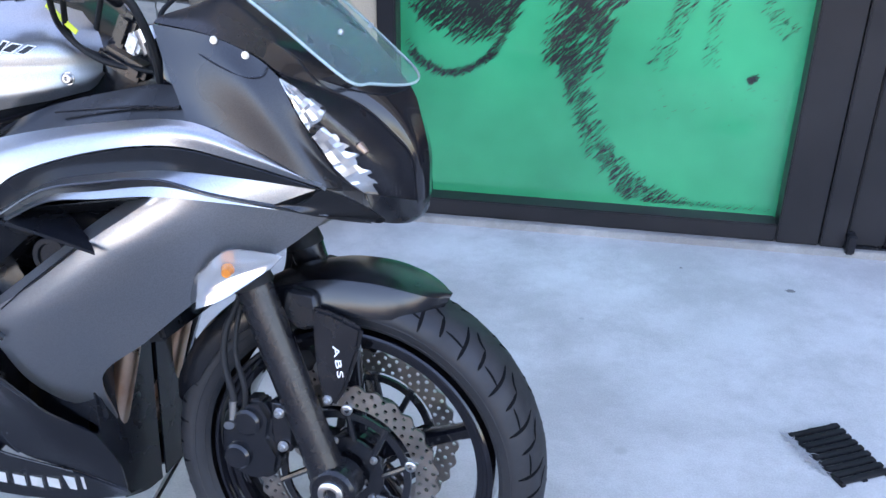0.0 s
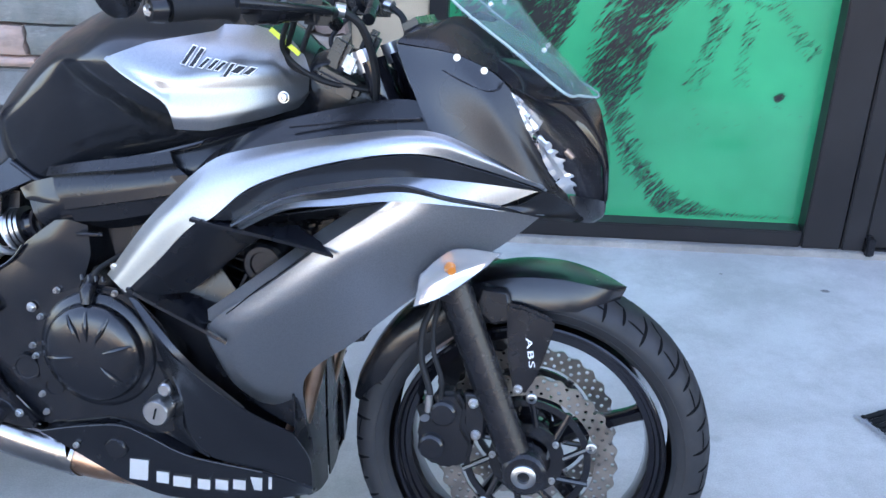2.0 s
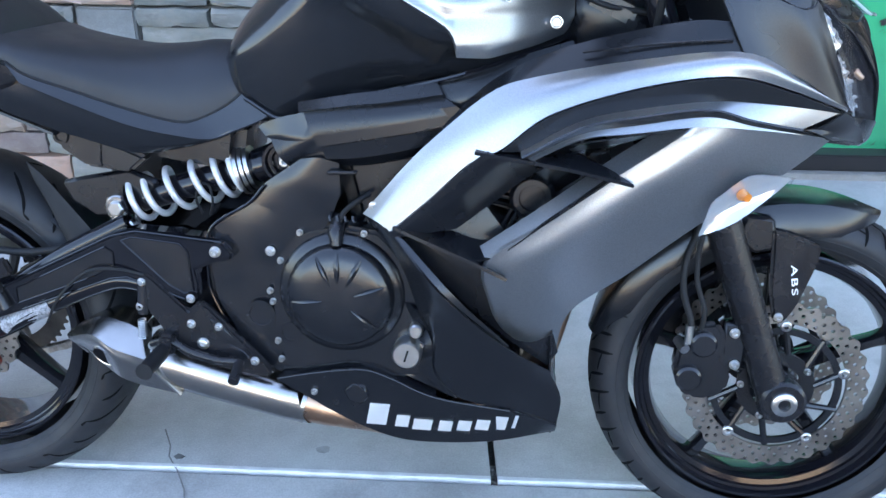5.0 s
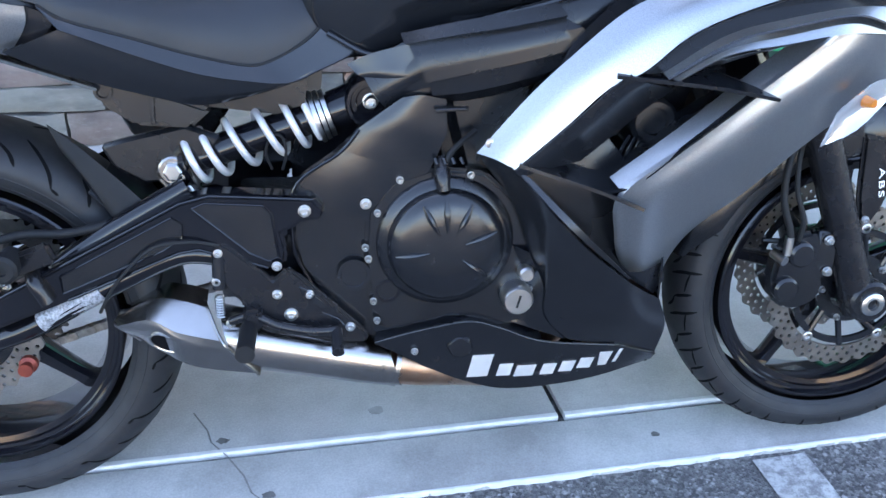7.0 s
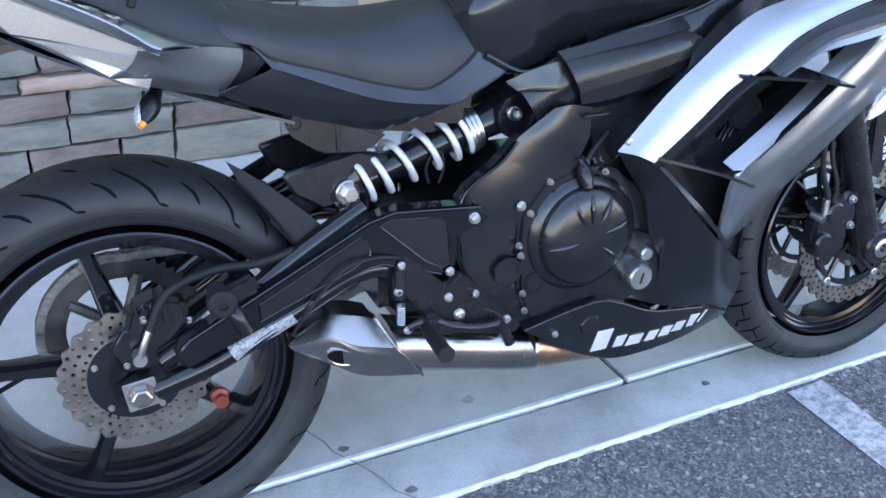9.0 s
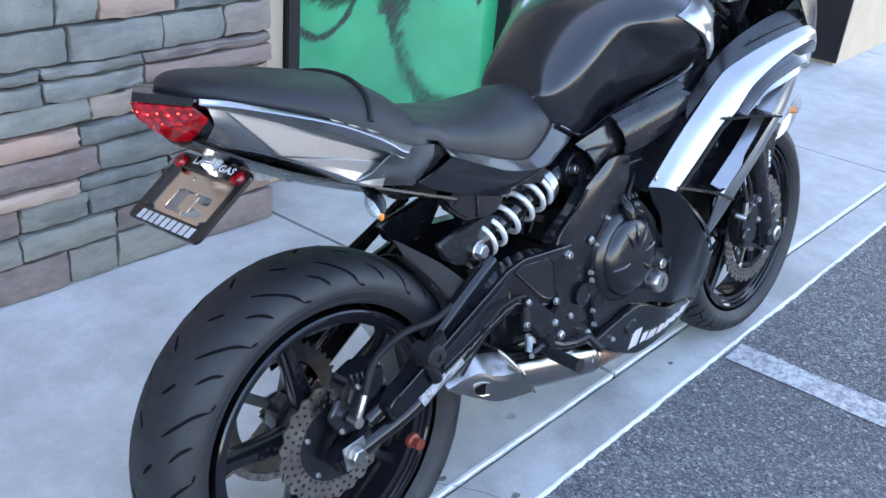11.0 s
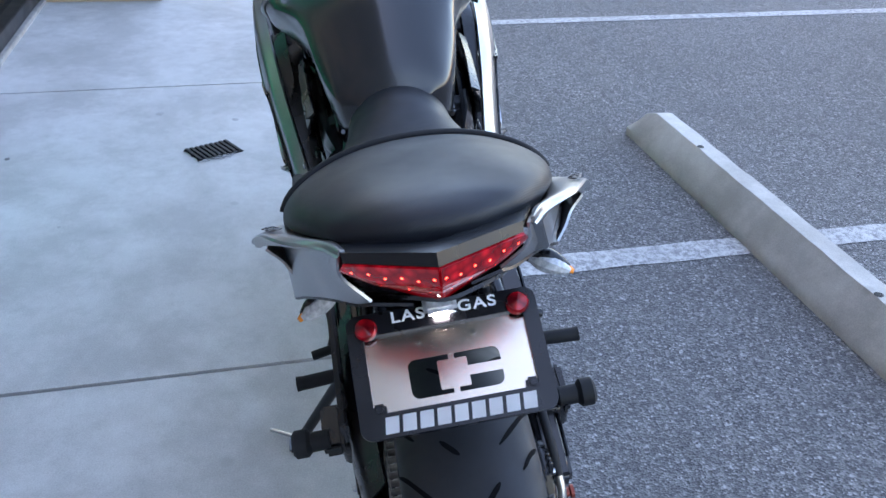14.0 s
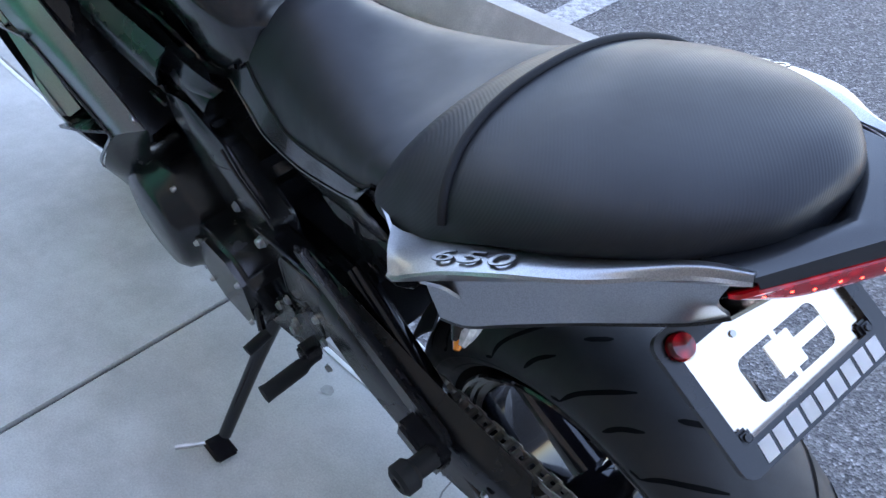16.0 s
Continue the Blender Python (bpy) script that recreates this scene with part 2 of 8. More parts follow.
SPRING = vary(material("pale_grey_spring_enamel", (0.6, 0.6, 0.61), 0.32, 0.35), (0.54, 0.54, 0.55), (0.66, 0.66, 0.67), 14, 300, 0.03, 0.0002)
CHROME = material("bright_reflector", (0.90, 0.91, 0.93), 0.12, 0.7)
RED_LENS = material("red_lens", (0.26, 0.003, 0.008), 0.08, 0.0, 0.2)
cells = node(RED_LENS, "ShaderNodeTexVoronoi", Scale=85.0)
link(RED_LENS, coords(RED_LENS), cells.inputs["Vector"])
link(RED_LENS, ramp(RED_LENS, cells.outputs["Distance"], [(0.10, (0.50, 0.006, 0.014)), (0.45, (0.20, 0.002, 0.006)), (0.75, (0.07, 0.001, 0.003))]), bsdf(RED_LENS).inputs["Base Color"])
LENS_LIT = RED_LENS.copy()
LENS_LIT.name = "lit_red_lens"
bsdf(LENS_LIT).inputs["Emission Color"].default_value = (1.0, 0.010, 0.03, 1)
bsdf(LENS_LIT).inputs["Emission Strength"].default_value = 0.014
AMBER = material("amber_bulb", (0.85, 0.25, 0.02), 0.25, 0.0, 0.6)
WHITE = vary(material("white_decal", (0.8, 0.8, 0.8), 0.4), (0.82, 0.82, 0.82), (0.90, 0.90, 0.90), 20, 300, 0.02, 0.0002)
DECAL_BLACK = material("black_decal", (0.01, 0.01, 0.011), 0.35)
YELLOW = material("yellow_green_tag", (0.62, 0.70, 0.04), 0.5)
CAUTION = vary(material("printed_caution_label", (0.2, 0.205, 0.22), 0.4), (0.06, 0.062, 0.07), (0.42, 0.43, 0.46), 260, 700, 0.02, 0.0002)
LABEL = vary(material("printed_grey_label", (0.5, 0.52, 0.54), 0.32, 0.3), (0.30, 0.32, 0.34), (0.66, 0.68, 0.70), 160, 500, 0.02, 0.0002)
SPROCKET = vary(material("grimy_sprocket_steel", (0.30, 0.285, 0.27), 0.5, 0.55), (0.12, 0.11, 0.10), (0.26, 0.245, 0.23), 22, 300, 0.06, 0.0003, (0.42, 0.6))
CHAIN = vary(material("oily_chain_steel", (0.10, 0.095, 0.09), 0.36, 0.8), (0.20, 0.19, 0.18), (0.50, 0.48, 0.46), 60, 400, 0.05, 0.0003, (0.28, 0.45))
RED_BOBBIN = vary(material("red_anodised_spool", (0.22, 0.035, 0.025), 0.4, 0.6), (0.15, 0.03, 0.022), (0.28, 0.06, 0.04), 40, 300)
COPPER = material("plain_metal_plate", (0.74, 0.65, 0.55), 0.24, 1.0)
LED_RED = material("lit_red_led", (0.7, 0.02, 0.015), 0.3)
bsdf(LED_RED).inputs["Emission Color"].default_value = (1.0, 0.035, 0.02, 1)
bsdf(LED_RED).inputs["Emission Strength"].default_value = 2.4
LED_WHITE = material("lit_white_led", (0.95, 0.93, 1.0), 0.3)
bsdf(LED_WHITE).inputs["Emission Color"].default_value = (0.93, 0.90, 1.0, 1)
bsdf(LED_WHITE).inputs["Emission Strength"].default_value = 6.0
MIRROR = material("mirror_glass", (0.9, 0.9, 0.9), 0.01, 1.0)
LINT = material("frayed_grey_fibre", (0.35, 0.35, 0.36), 0.9)

# ---- mesh helpers ----
def spline(pts, n):
    """n points along a smooth curve through pts."""
    pts = [Vector(p) for p in pts]
    if len(pts) == 2:
        return [pts[0].lerp(pts[1], i / (n - 1)) for i in range(n)]
    out, k = [], len(pts) - 1
    for i in range(n):
        s = min(i / (n - 1) * k, k - 1e-6)
        j = int(s)
        f = s - j
        a, b = pts[j], pts[j + 1]
        p0 = pts[j - 1] if j else a * 2 - b
        p3 = pts[j + 2] if j + 2 <= k else b * 2 - a
        out.append(0.5 * ((2 * a) + (b - p0) * f + (2 * p0 - 5 * a + 4 * b - p3) * f * f + (3 * a - p0 - 3 * b + p3) * f ** 3))
    return out


def grid(bm, rows, loop=False, flip=False):
    """Faces between rows of points; loop closes each row."""
    v = [[bm.verts.new(p) for p in r] for r in rows]
    n = len(v[0])
    for a, b in zip(v, v[1:]):
        for i in range(n if loop else n - 1):
            q = (a[i], a[(i + 1) % n], b[(i + 1) % n], b[i])
            bm.faces.new(q[::-1] if flip else q)
    return v


def skin(rows, nu=24, sub=4, thick=0.003, crease=(), bm=None):
    """A shell over guide rows: smooth along each row and, but at the crease rows, across them."""
    bm = bm or bmesh.new()
    guides = [spline(r, nu) for r in rows]
    cuts = [0, *crease, len(rows) - 1]
    cols = []
    for u in range(nu):
        col = []
        for a, b in zip(cuts, cuts[1:]):
            seg = spline([g[u] for g in guides[a:b + 1]], (b - a) * sub + 1)
            col += seg if not col else seg[1:]
        cols.append(col)
    grid(bm, cols)
    bmesh.ops.recalc_face_normals(bm, faces=bm.faces)
    if thick:
        bmesh.ops.solidify(bm, geom=bm.faces[:], thickness=thick)
    return bm


def tube(pts, r, n=10, steps=None, bm=None, smooth=True, cap=True):
    """A round bar along pts; r is one radius or a list along the way."""
    bm = bm or bmesh.new()
    steps = steps or (len(pts) * 5 if smooth and len(pts) > 2 else len(pts))
    line = spline(pts, steps) if smooth and len(pts) > 2 else [Vector(p) for p in pts]
    rs = [r] * len(line) if isinstance(r, (int, float)) else [np.interp(i / (len(line) - 1), np.linspace(0, 1, len(r)), r) for i in range(len(line))]
    rings, side = [], None
    for i, p in enumerate(line):
        d = (line[min(i + 1, len(line) - 1)] - line[max(i - 1, 0)]).normalized()
        if side is None:
            side = d.orthogonal().normalized()
        side = (side - d * side.dot(d)).normalized()
        up = d.cross(side)
        rings.append([p + (side * math.cos(2 * math.pi * k / n) + up * math.sin(2 * math.pi * k / n)) * rs[i] for k in range(n)])
    v = grid(bm, rings, True)
    if cap:
        bm.faces.new(v[0][::-1])
        bm.faces.new(v[-1])
    return bm


def turned(profile, at, n=48, bm=None, closed=False):
    """A body turned about an axis along y through at = (x, y, z); profile of (y, radius)."""
    bm = bm or bmesh.new()
    x, y, z = at
    prof = list(profile) + ([profile[0]] if closed else [])
    rows = [[(x + r * math.cos(2 * math.pi * k / n), y + py, z + r * math.sin(2 * math.pi * k / n)) for k in range(n)] for py, r in prof]
    v = grid(bm, rows, True)
    if not closed:
        for ring in (v[0], v[-1]):
            if (ring[0].co - ring[n // 2].co).length > 1e-4:
                bm.faces.new(ring)
    bmesh.ops.remove_doubles(bm, verts=bm.verts, dist=1e-6)
    bmesh.ops.recalc_face_normals(bm, faces=bm.faces)
    return bm


def plate(outline, y0, y1, bevel=0.002, bm=None, rounds=1):
    """A flat piece cut to an outline of (x, z), from y0 to y1, with eased edges."""
    b = bmesh.new()
    f = b.faces.new([b.verts.new((x, y0, z)) for x, z in outline])
    r = bmesh.ops.extrude_face_region(b, geom=[f])
    bmesh.ops.translate(b, verts=[e for e in r["geom"] if isinstance(e, bmesh.types.BMVert)], vec=(0, y1 - y0, 0))
    bmesh.ops.recalc_face_normals(b, faces=b.faces)
    if bevel:
        bmesh.ops.bevel(b, geom=b.edges[:], offset=bevel, segments=rounds, affect="EDGES", clamp_overlap=True)
    return join(bm, b)


def block(c, size, bevel=0.003, rot=(0, 0, 0), bm=None, rounds=2):
    b = bmesh.new()
    bmesh.ops.create_cube(b, size=1)
    bmesh.ops.scale(b, vec=size, verts=b.verts)
    if bevel:
        bmesh.ops.bevel(b, geom=b.edges[:], offset=min(bevel, min(size) * 0.45), segments=rounds, affect="EDGES")
    bmesh.ops.transform(b, matrix=pose(*c, *rot), verts=b.verts)
    return join(bm, b)


def join(bm, b):
    if bm is None:
        return b
    me = bpy.data.meshes.new("tmp")
    b.to_mesh(me)
    b.free()
    bm.from_mesh(me)
    bpy.data.meshes.remove(me)
    return bm


def body(stations, n=40, steps=40, bm=None, power=2.4):
    """A closed body along x; stations of (x, z low, z high, half-width low, half-width widest, share of the height at the widest)."""
    bm = bm or bmesh.new()
    rows = []
    pts = [spline([(s[i], s[j], 0) for s in stations], steps) for i, j in ((0, 1), (2, 3), (4, 5))]
    for a, b, c in zip(*pts):
        x, z0, z1, wb, wm, f = a.x, a.y, b.x, b.y, c.x, c.y
        zm, ring = z0 + f * (z1 - z0), []
        for k in range(n):
            t = 2 * math.pi * k / n
            s, q = math.sin(t), math.cos(t)
            if s >= 0:
                e = 2 / power
                y, z = wm * math.copysign(abs(q) ** e, q), zm + (z1 - zm) * s ** e
            else:
                y = math.copysign(wb + (wm - wb) * (1 - abs(s)) ** 0.7, q) * (min(1, abs(q) * 4)) if abs(q) > 1e-6 else 0
                z = zm - (zm - z0) * abs(s) ** 0.8
            ring.append((x, y, z))
        rows.append(ring)
    v = grid(bm, rows, True)
    bm.faces.new(v[0])
    bm.faces.new(v[-1])
    bmesh.ops.recalc_face_normals(bm, faces=bm.faces)
    return bm


def finish(name, bm, mat, sharp=38):
    me = bpy.data.meshes.new(name)
    bm.to_mesh(me)
    bm.free()
    me.materials.append(mat)
    me.polygons.foreach_set("use_smooth", [True] * len(me.polygons))
    me.set_sharp_from_angle(angle=radians(sharp))
    return new(name, me)


def part(name, bm, mat, parent, label="", sharp=38):
    ob = finish(name, bm, mat, sharp)
    ob.parent = parent
    if label:
        tagged(ob, label)
    return ob


def letters(name, text, size, mat, parent, m, depth=0.0006, shear=0.0, spacing=1.0, label="", grow=0.0):
    """Flat raised lettering, turned into a mesh."""
    cu = bpy.data.curves.new(name, "FONT")
    cu.body, cu.size, cu.extrude, cu.shear, cu.space_character, cu.align_x, cu.align_y = text, size, depth, shear, spacing, "CENTER", "CENTER"
    cu.offset = grow
    tmp = bpy.data.objects.new(name, cu)
    me = bpy.data.meshes.new_from_object(tmp)
    bpy.data.objects.remove(tmp)
    me.materials.append(mat)
    ob = new(name, me)
    ob.parent, ob.matrix_local = parent, m
    if label:
        tagged(ob, label)
    return ob


def facing(at, along, out):
    """A pose whose x runs along and whose z looks out."""
    x = Vector(along).normalized()
    z = Vector(out)
    z = (z - x * z.dot(x)).normalized()
    y = z.cross(x)
    return Matrix.Translation(at) @ Matrix((x, y, z)).transposed().to_4x4()

# ---- the forecourt: u runs along the shop front, v towards it ----
SITE = pose(0, 0, 0, 0, 0, 4.5)


def sited(name, bm, mat, label="", kind="structure", category="", parent=None, sharp=38):
    ob = finish(name, bm, mat, sharp)
    if parent:
        ob.parent = parent
    else:
        ob.matrix_world = SITE
    return tagged(ob, label, category, "", "" if parent else kind)


def slab(u0, u1, v0, v1, z0, z1, bevel=0.004, bm=None):
    return block(((u0 + u1) / 2, (v0 + v1) / 2, (z0 + z1) / 2), (u1 - u0, v1 - v0, z1 - z0), bevel, bm=bm)


bm = bmesh.new()
grid(bm, [[(-400, y, -0.012), (400, y, -0.012)] for y in (-400, 400)])
bmesh.ops.recalc_face_normals(bm, faces=bm.faces)
sited("ground", bm, ASPHALT, "grey worn asphalt car park with pale aggregate")

JOINTS = (-3.3, -1.18, 0.962, 3.09, 5.22, 7.4)


def joint_v(u):
    return -0.054 - 0.021 * u


def edge_v(u):
    return -0.196 - 0.018 * u


def strip(name, u0, u1, near, far, z0, z1, mat, parent=None, label="", jag=0.0, step=0.02, ease=0.004):
    """A slab between two slightly skewed lines along the shop, the near edge worn ragged."""
    rnd = random.Random(name)
    n = max(2, int((u1 - u0) / step))
    bm, rows, drift = bmesh.new(), [], 0.0
    for k in range(n + 1):
        u = u0 + (u1 - u0) * k / n
        drift = 0.7 * drift + rnd.uniform(-jag, jag)
        a, b = near(u) + drift, far(u)
        skew = -0.05 * a, -0.05 * b
        rows.append([(u + skew[0], a, z0), (u + skew[0], a, z1 - ease), (u + skew[0], a + ease, z1), (u + skew[1], b - ease, z1), (u + skew[1], b, z1 - ease), (u + skew[1], b, z0)])
    v = grid(bm, rows, True)
    bm.faces.new(v[0])
    bm.faces.new(v[-1])
    bmesh.ops.recalc_face_normals(bm, faces=bm.faces)
    return sited(name, bm, mat, label, parent=parent)


pavement = sited("pavement", slab(-8, 12, -0.02, 1.6, -0.10, -0.012, 0), GAP, "pale broom-finished concrete pavement with straight joints")
strip("bed", -8, 12, lambda u: edge_v(u) + 0.02, lambda u: 0.05, -0.10, -0.016, GAP, pavement, step=0.5)
for a, b in zip((-8.0, *JOINTS), (*JOINTS, 12.0)):
    strip("slab", a + 0.0068, b - 0.0068, lambda u: joint_v(u) + 0.004, lambda u: 1.6, -0.08, 0.0, PAVING, pavement, step=0.05, jag=0.0006)
    strip("slab_edge", a + 0.0068, b - 0.0068, joint_v, lambda u: joint_v(u) + 0.012, -0.02, 0.0016, PALE_EDGE, pavement, jag=0.0008, step=0.015, ease=0.002)
kerb = strip("kerb", -8, 12, edge_v, lambda u: joint_v(u) - 0.006, -0.10, -0.003, KERB, None, "flush concrete kerb strip along the asphalt", 0.0016, 0.012)
strip("kerb_edge", -8, 12, lambda u: edge_v(u) - 0.001, lambda u: edge_v(u) + 0.007, -0.02, -0.0018, PALE_EDGE, kerb, jag=0.0016, step=0.012, ease=0.002)

for i, (u, w, lo) in enumerate(((1.325, 0.105, -5.2), (4.02, 0.10, -5.2), (6.35, 0.10, -5.2), (-1.4, 0.10, -5.2))):
    bm = bmesh.new()
    n = 60
    rows = []
    for k in range(n + 1):
        v = lo + (edge_v(u) - 0.012 - lo) * k / n
        j = 0.004
        skew = -0.05 * (v + 0.25)
        rows.append([(u + skew - w / 2 + random.uniform(-j, j), v, -0.0095), (u + skew + w / 2 + random.uniform(-j, j), v, -0.0095)])
    grid(bm, rows)
    bmesh.ops.recalc_face_normals(bm, faces=bm.faces)
    sited("parking_line", bm, PAINT, "worn white painted bay line on asphalt", category="road marking")

STAIN_LINE = vary(material("hairline_crack", (0.2, 0.19, 0.185), 0.95), (0.16, 0.155, 0.15), (0.26, 0.25, 0.24), 60, 300)
# hairline crack and tar spots across the pavement edge
bm = bmesh.new()
pts = [(0.30, 0.05), (0.325, 0.0), (0.335, -0.03), (0.36, -0.07), (0.385, -0.12), (0.40, -0.16), (0.43, -0.2)]
left, right = [], []
for u, v in pts:
    j = random.uniform(-0.003, 0.003)
    left.append((u + j - 0.0016, v, 0.0008))
    right.append((u + j + 0.0016, v, 0.0008))
grid(bm, [left, right])
bmesh.ops.recalc_face_normals(bm, faces=bm.faces)
sited("crack", bm, STAIN_LINE, "fine dark crack across the concrete edge")


def spot(u, v, r, mat, name, label):
    bm = bmesh.new()
    k = 14
    ring = [bm.verts.new((u + r * random.uniform(0.7, 1.15) * math.cos(2 * math.pi * i / k), v + 0.7 * r * random.uniform(0.7, 1.15) * math.sin(2 * math.pi * i / k), 0.0009)) for i in range(k)]
    bm.faces.new(ring)
    bmesh.ops.recalc_face_normals(bm, faces=bm.faces)
    sited(name, bm, mat, label)


STAIN = vary(material("dark_stain", (0.14, 0.135, 0.13), 0.9), (0.10, 0.095, 0.09), (0.2, 0.195, 0.19), 40, 300)
FAINT = vary(material("faint_stain", (0.34, 0.33, 0.32), 0.9), (0.30, 0.29, 0.28), (0.42, 0.41, 0.40), 40, 300)
for u, v, r, m in ((0.352, -0.03, 0.012, STAIN), (0.425, -0.17, 0.012, STAIN), (2.31, 1.10, 0.014, STAIN), (2.04, 0.11, 0.016, FAINT), (0.63, 0.0, 0.016, FAINT), (2.02, 1.18, 0.006, STAIN), (2.62, 0.33, 0.02, FAINT), (2.72, 0.62, 0.025, FAINT), (1.12, -0.15, 0.010, STAIN), (1.75, 0.85, 0.008, FAINT)):
    spot(u, v, r, m, "stain", "small dark spot on the concrete")

# ---- shop front ----
# TOP and the shop's length go beyond what is known, to widen its shade
GLASS_V, FACE_V, TOP = 1.42, 1.352, 7.6
wall_front = sited("wall_front", slab(-30, 0.86, 1.215, 1.9, -0.05, TOP, 0), MORTAR, "mortar bed behind stacked stone veneer")
sited("wall_jamb", slab(0.862, 1.098, 1.37, 1.9, 0.0, TOP, 0.003), STUCCO, "tan stucco jamb beside the window")
sited("wall_head", slab(1.10, 40, 1.40, 1.9, 2.9, TOP, 0.003), STUCCO, "tan stucco wall over the shop front")
sited("wall_end", slab(4.62, 40, 0.72, 1.9, -0.05, TOP, 0.003), STUCCO, "tan stucco return wall")
sited("baseboard", slab(4.598, 4.6175, 0.70, 1.34, 0.02, 0.75, 0.002), FRAME_METAL, "dark metal base of the return wall")
# unseen top, rear and side walls, added to keep the sun off the forecourt
sited("shade_roof", slab(-30, 40, 1.2, 9.0, TOP, TOP + 0.2, 0), STUCCO, "unseen added top of the shop that blocks the sun")
sited("shade_wall_back", slab(-30, 40, 8.8, 9.0, -0.05, TOP, 0), STUCCO, "unseen added rear wall that blocks the sun")
sited("shade_wall_side", slab(-30.2, -30, 1.2, 9.0, -0.05, TOP, 0), STUCCO, "unseen added side wall that blocks the sun")
sited("shade_wall_side_far", slab(40, 40.2, 0.72, 9.0, -0.05, TOP, 0), STUCCO, "unseen added side wall that blocks the sun")
sited("floor", slab(1.1, 4.6, 1.48, 4.5, -0.05, 0.0, 0), ROOM, "dim shop floor")
sited("wall_inner", slab(1.1, 4.6, 4.5, 4.6, 0.0, 2.9, 0), ROOM, "dim wall at the back of the shop")
sited("window_sill", slab(1.10, 4.62, 1.335, 1.55, -0.02, 0.022, 0.003), SILL, "grimy concrete sill strip under the shop front")

window = tagged(new("window_1"), "shop window with bright green film and black brush print", "window", kind="structure")
window.matrix_world = SITE
sited("window_frame", slab(1.10, 1.155, FACE_V, 1.46, 0.023, 2.9), FRAME_METAL, parent=window)
sited("window_frame", slab(2.30, 2.42, FACE_V, 1.46, 0.023, 2.9), FRAME_METAL, parent=window)
sited("window_frame", slab(1.157, 2.298, FACE_V + 0.004, 1.46, 0.023, 0.078), FRAME_METAL, parent=window)
sited("window_frame", slab(1.157, 2.298, FACE_V + 0.004, 1.46, 2.8, 2.9), FRAME_METAL, parent=window)
sited("window_frame", slab(2.424, 2.492, FACE_V - 0.004, 1.46, 0.023, 2.9), FRAME_METAL, parent=window)
sited("pane", slab(1.150, 2.304, GLASS_V, GLASS_V + 0.012, 0.074, 2.81, 0), GREEN, "glossy green film behind glass", parent=window)


def brush(bm, path, width, count, lean, size, rag=0.5):
    """Dry-brush slivers strewn along a stroke; lean is their slant in degrees."""
    line = spline([(u, 0, z) for u, z in path], 60)
    for _ in range(count):
        i = random.uniform(0, 58.9)
        p = line[int(i)].lerp(line[int(i) + 1], i % 1)
        d = (line[int(i) + 1] - line[int(i)]).normalized()
        off = random.triangular(-1, 1, random.uniform(-rag, rag)) * width / 2
        c = p + Vector((-d.z, 0, d.x)) * off
        a = radians(lean + random.uniform(-7, 7))
        ln, th = size * random.uniform(0.4, 1.8), size * random.uniform(0.06, 0.17)
        if not (1.16 + ln < c.x < 2.295 - ln and c.z > 0.083 + ln * 0.5):
            continue
        e, q = Vector((math.cos(a), 0, math.sin(a))) * ln / 2, Vector((-math.sin(a), 0, math.cos(a))) * th / 2
        pts = [c - e, c - e * 0.5 + q * random.uniform(0.5, 1), c + e * 0.5 + q * random.uniform(0.3, 1), c + e, c + e * 0.4 - q * random.uniform(0.5, 1), c - e * 0.6 - q * random.uniform(0.3, 1)]
        lift = GLASS_V - 0.0015 - random.uniform(0, 0.0008)
        bm.faces.new([bm.verts.new((v.x, lift, v.z)) for v in pts])


bm = bmesh.new()
brush(bm, [(2.03, 0.078), (1.90, 0.115), (1.77, 0.245), (1.675, 0.44), (1.640, 0.60)], 0.090, 760, 47, 0.024)
brush(bm, [(1.655, 0.50), (1.69, 0.66), (1.76, 0.80), (1.86, 0.93), (1.99, 1.08), (2.14, 1.22)], 0.205, 1750, 46, 0.032, 0.9)
brush(bm, [(1.655, 0.62), (1.73, 0.78), (1.83, 0.91), (1.95, 1.05)], 0.09, 650, 46, 0.028)
brush(bm, [(1.165, 0.90), (1.25, 0.845), (1.36, 0.77), (1.45, 0.69)], 0.075, 800, 43, 0.030)
brush(bm, [(1.165, 0.73), (1.27, 0.67), (1.37, 0.63), (1.44, 0.68), (1.48, 0.80)], 0.16, 1500, 44, 0.030, 0.9)
brush(bm, [(1.16, 0.565), (1.22, 0.49), (1.31, 0.462), (1.40, 0.50), (1.45, 0.56), (1.495, 0.68), (1.51, 0.85)], 0.030, 620, 42, 0.020)
brush(bm, [(1.18, 1.0), (1.28, 1.05), (1.34, 1.2), (1.30, 1.4)], 0.28, 1500, 45, 0.032, 0.9)
brush(bm, [(1.90, 0.50), (1.94, 0.64), (1.965, 0.72), (1.92, 0.84)], 0.07, 150, 44, 0.020, 0.9)
brush(bm, [(2.05, 0.52), (2.045, 0.62), (2.06, 0.72), (2.03, 0.80)], 0.05, 70, 44, 0.018, 0.9)
brush(bm, [(2.03, 0.80), (2.12, 0.765), (2.20, 0.68), (2.25, 0.62)], 0.06, 80, 40, 0.018, 0.9)
brush(bm, [(2.160, 0.488), (2.180, 0.500)], 0.026, 90, 40, 0.014)
brush(bm, [(1.90, 0.40), (2.05, 0.46), (2.2, 0.40), (2.27, 0.55)], 0.16, 24, 30, 0.012, 0.9)
brush(bm, [(1.93, 0.10), (2.06, 0.092), (2.29, 0.092)], 0.024, 130, 40, 0.018, 0.9)
bmesh.ops.recalc_face_normals(bm, faces=bm.faces)
sited("brush_print", bm, PRINT, "black dry-brush print on green film", parent=window)

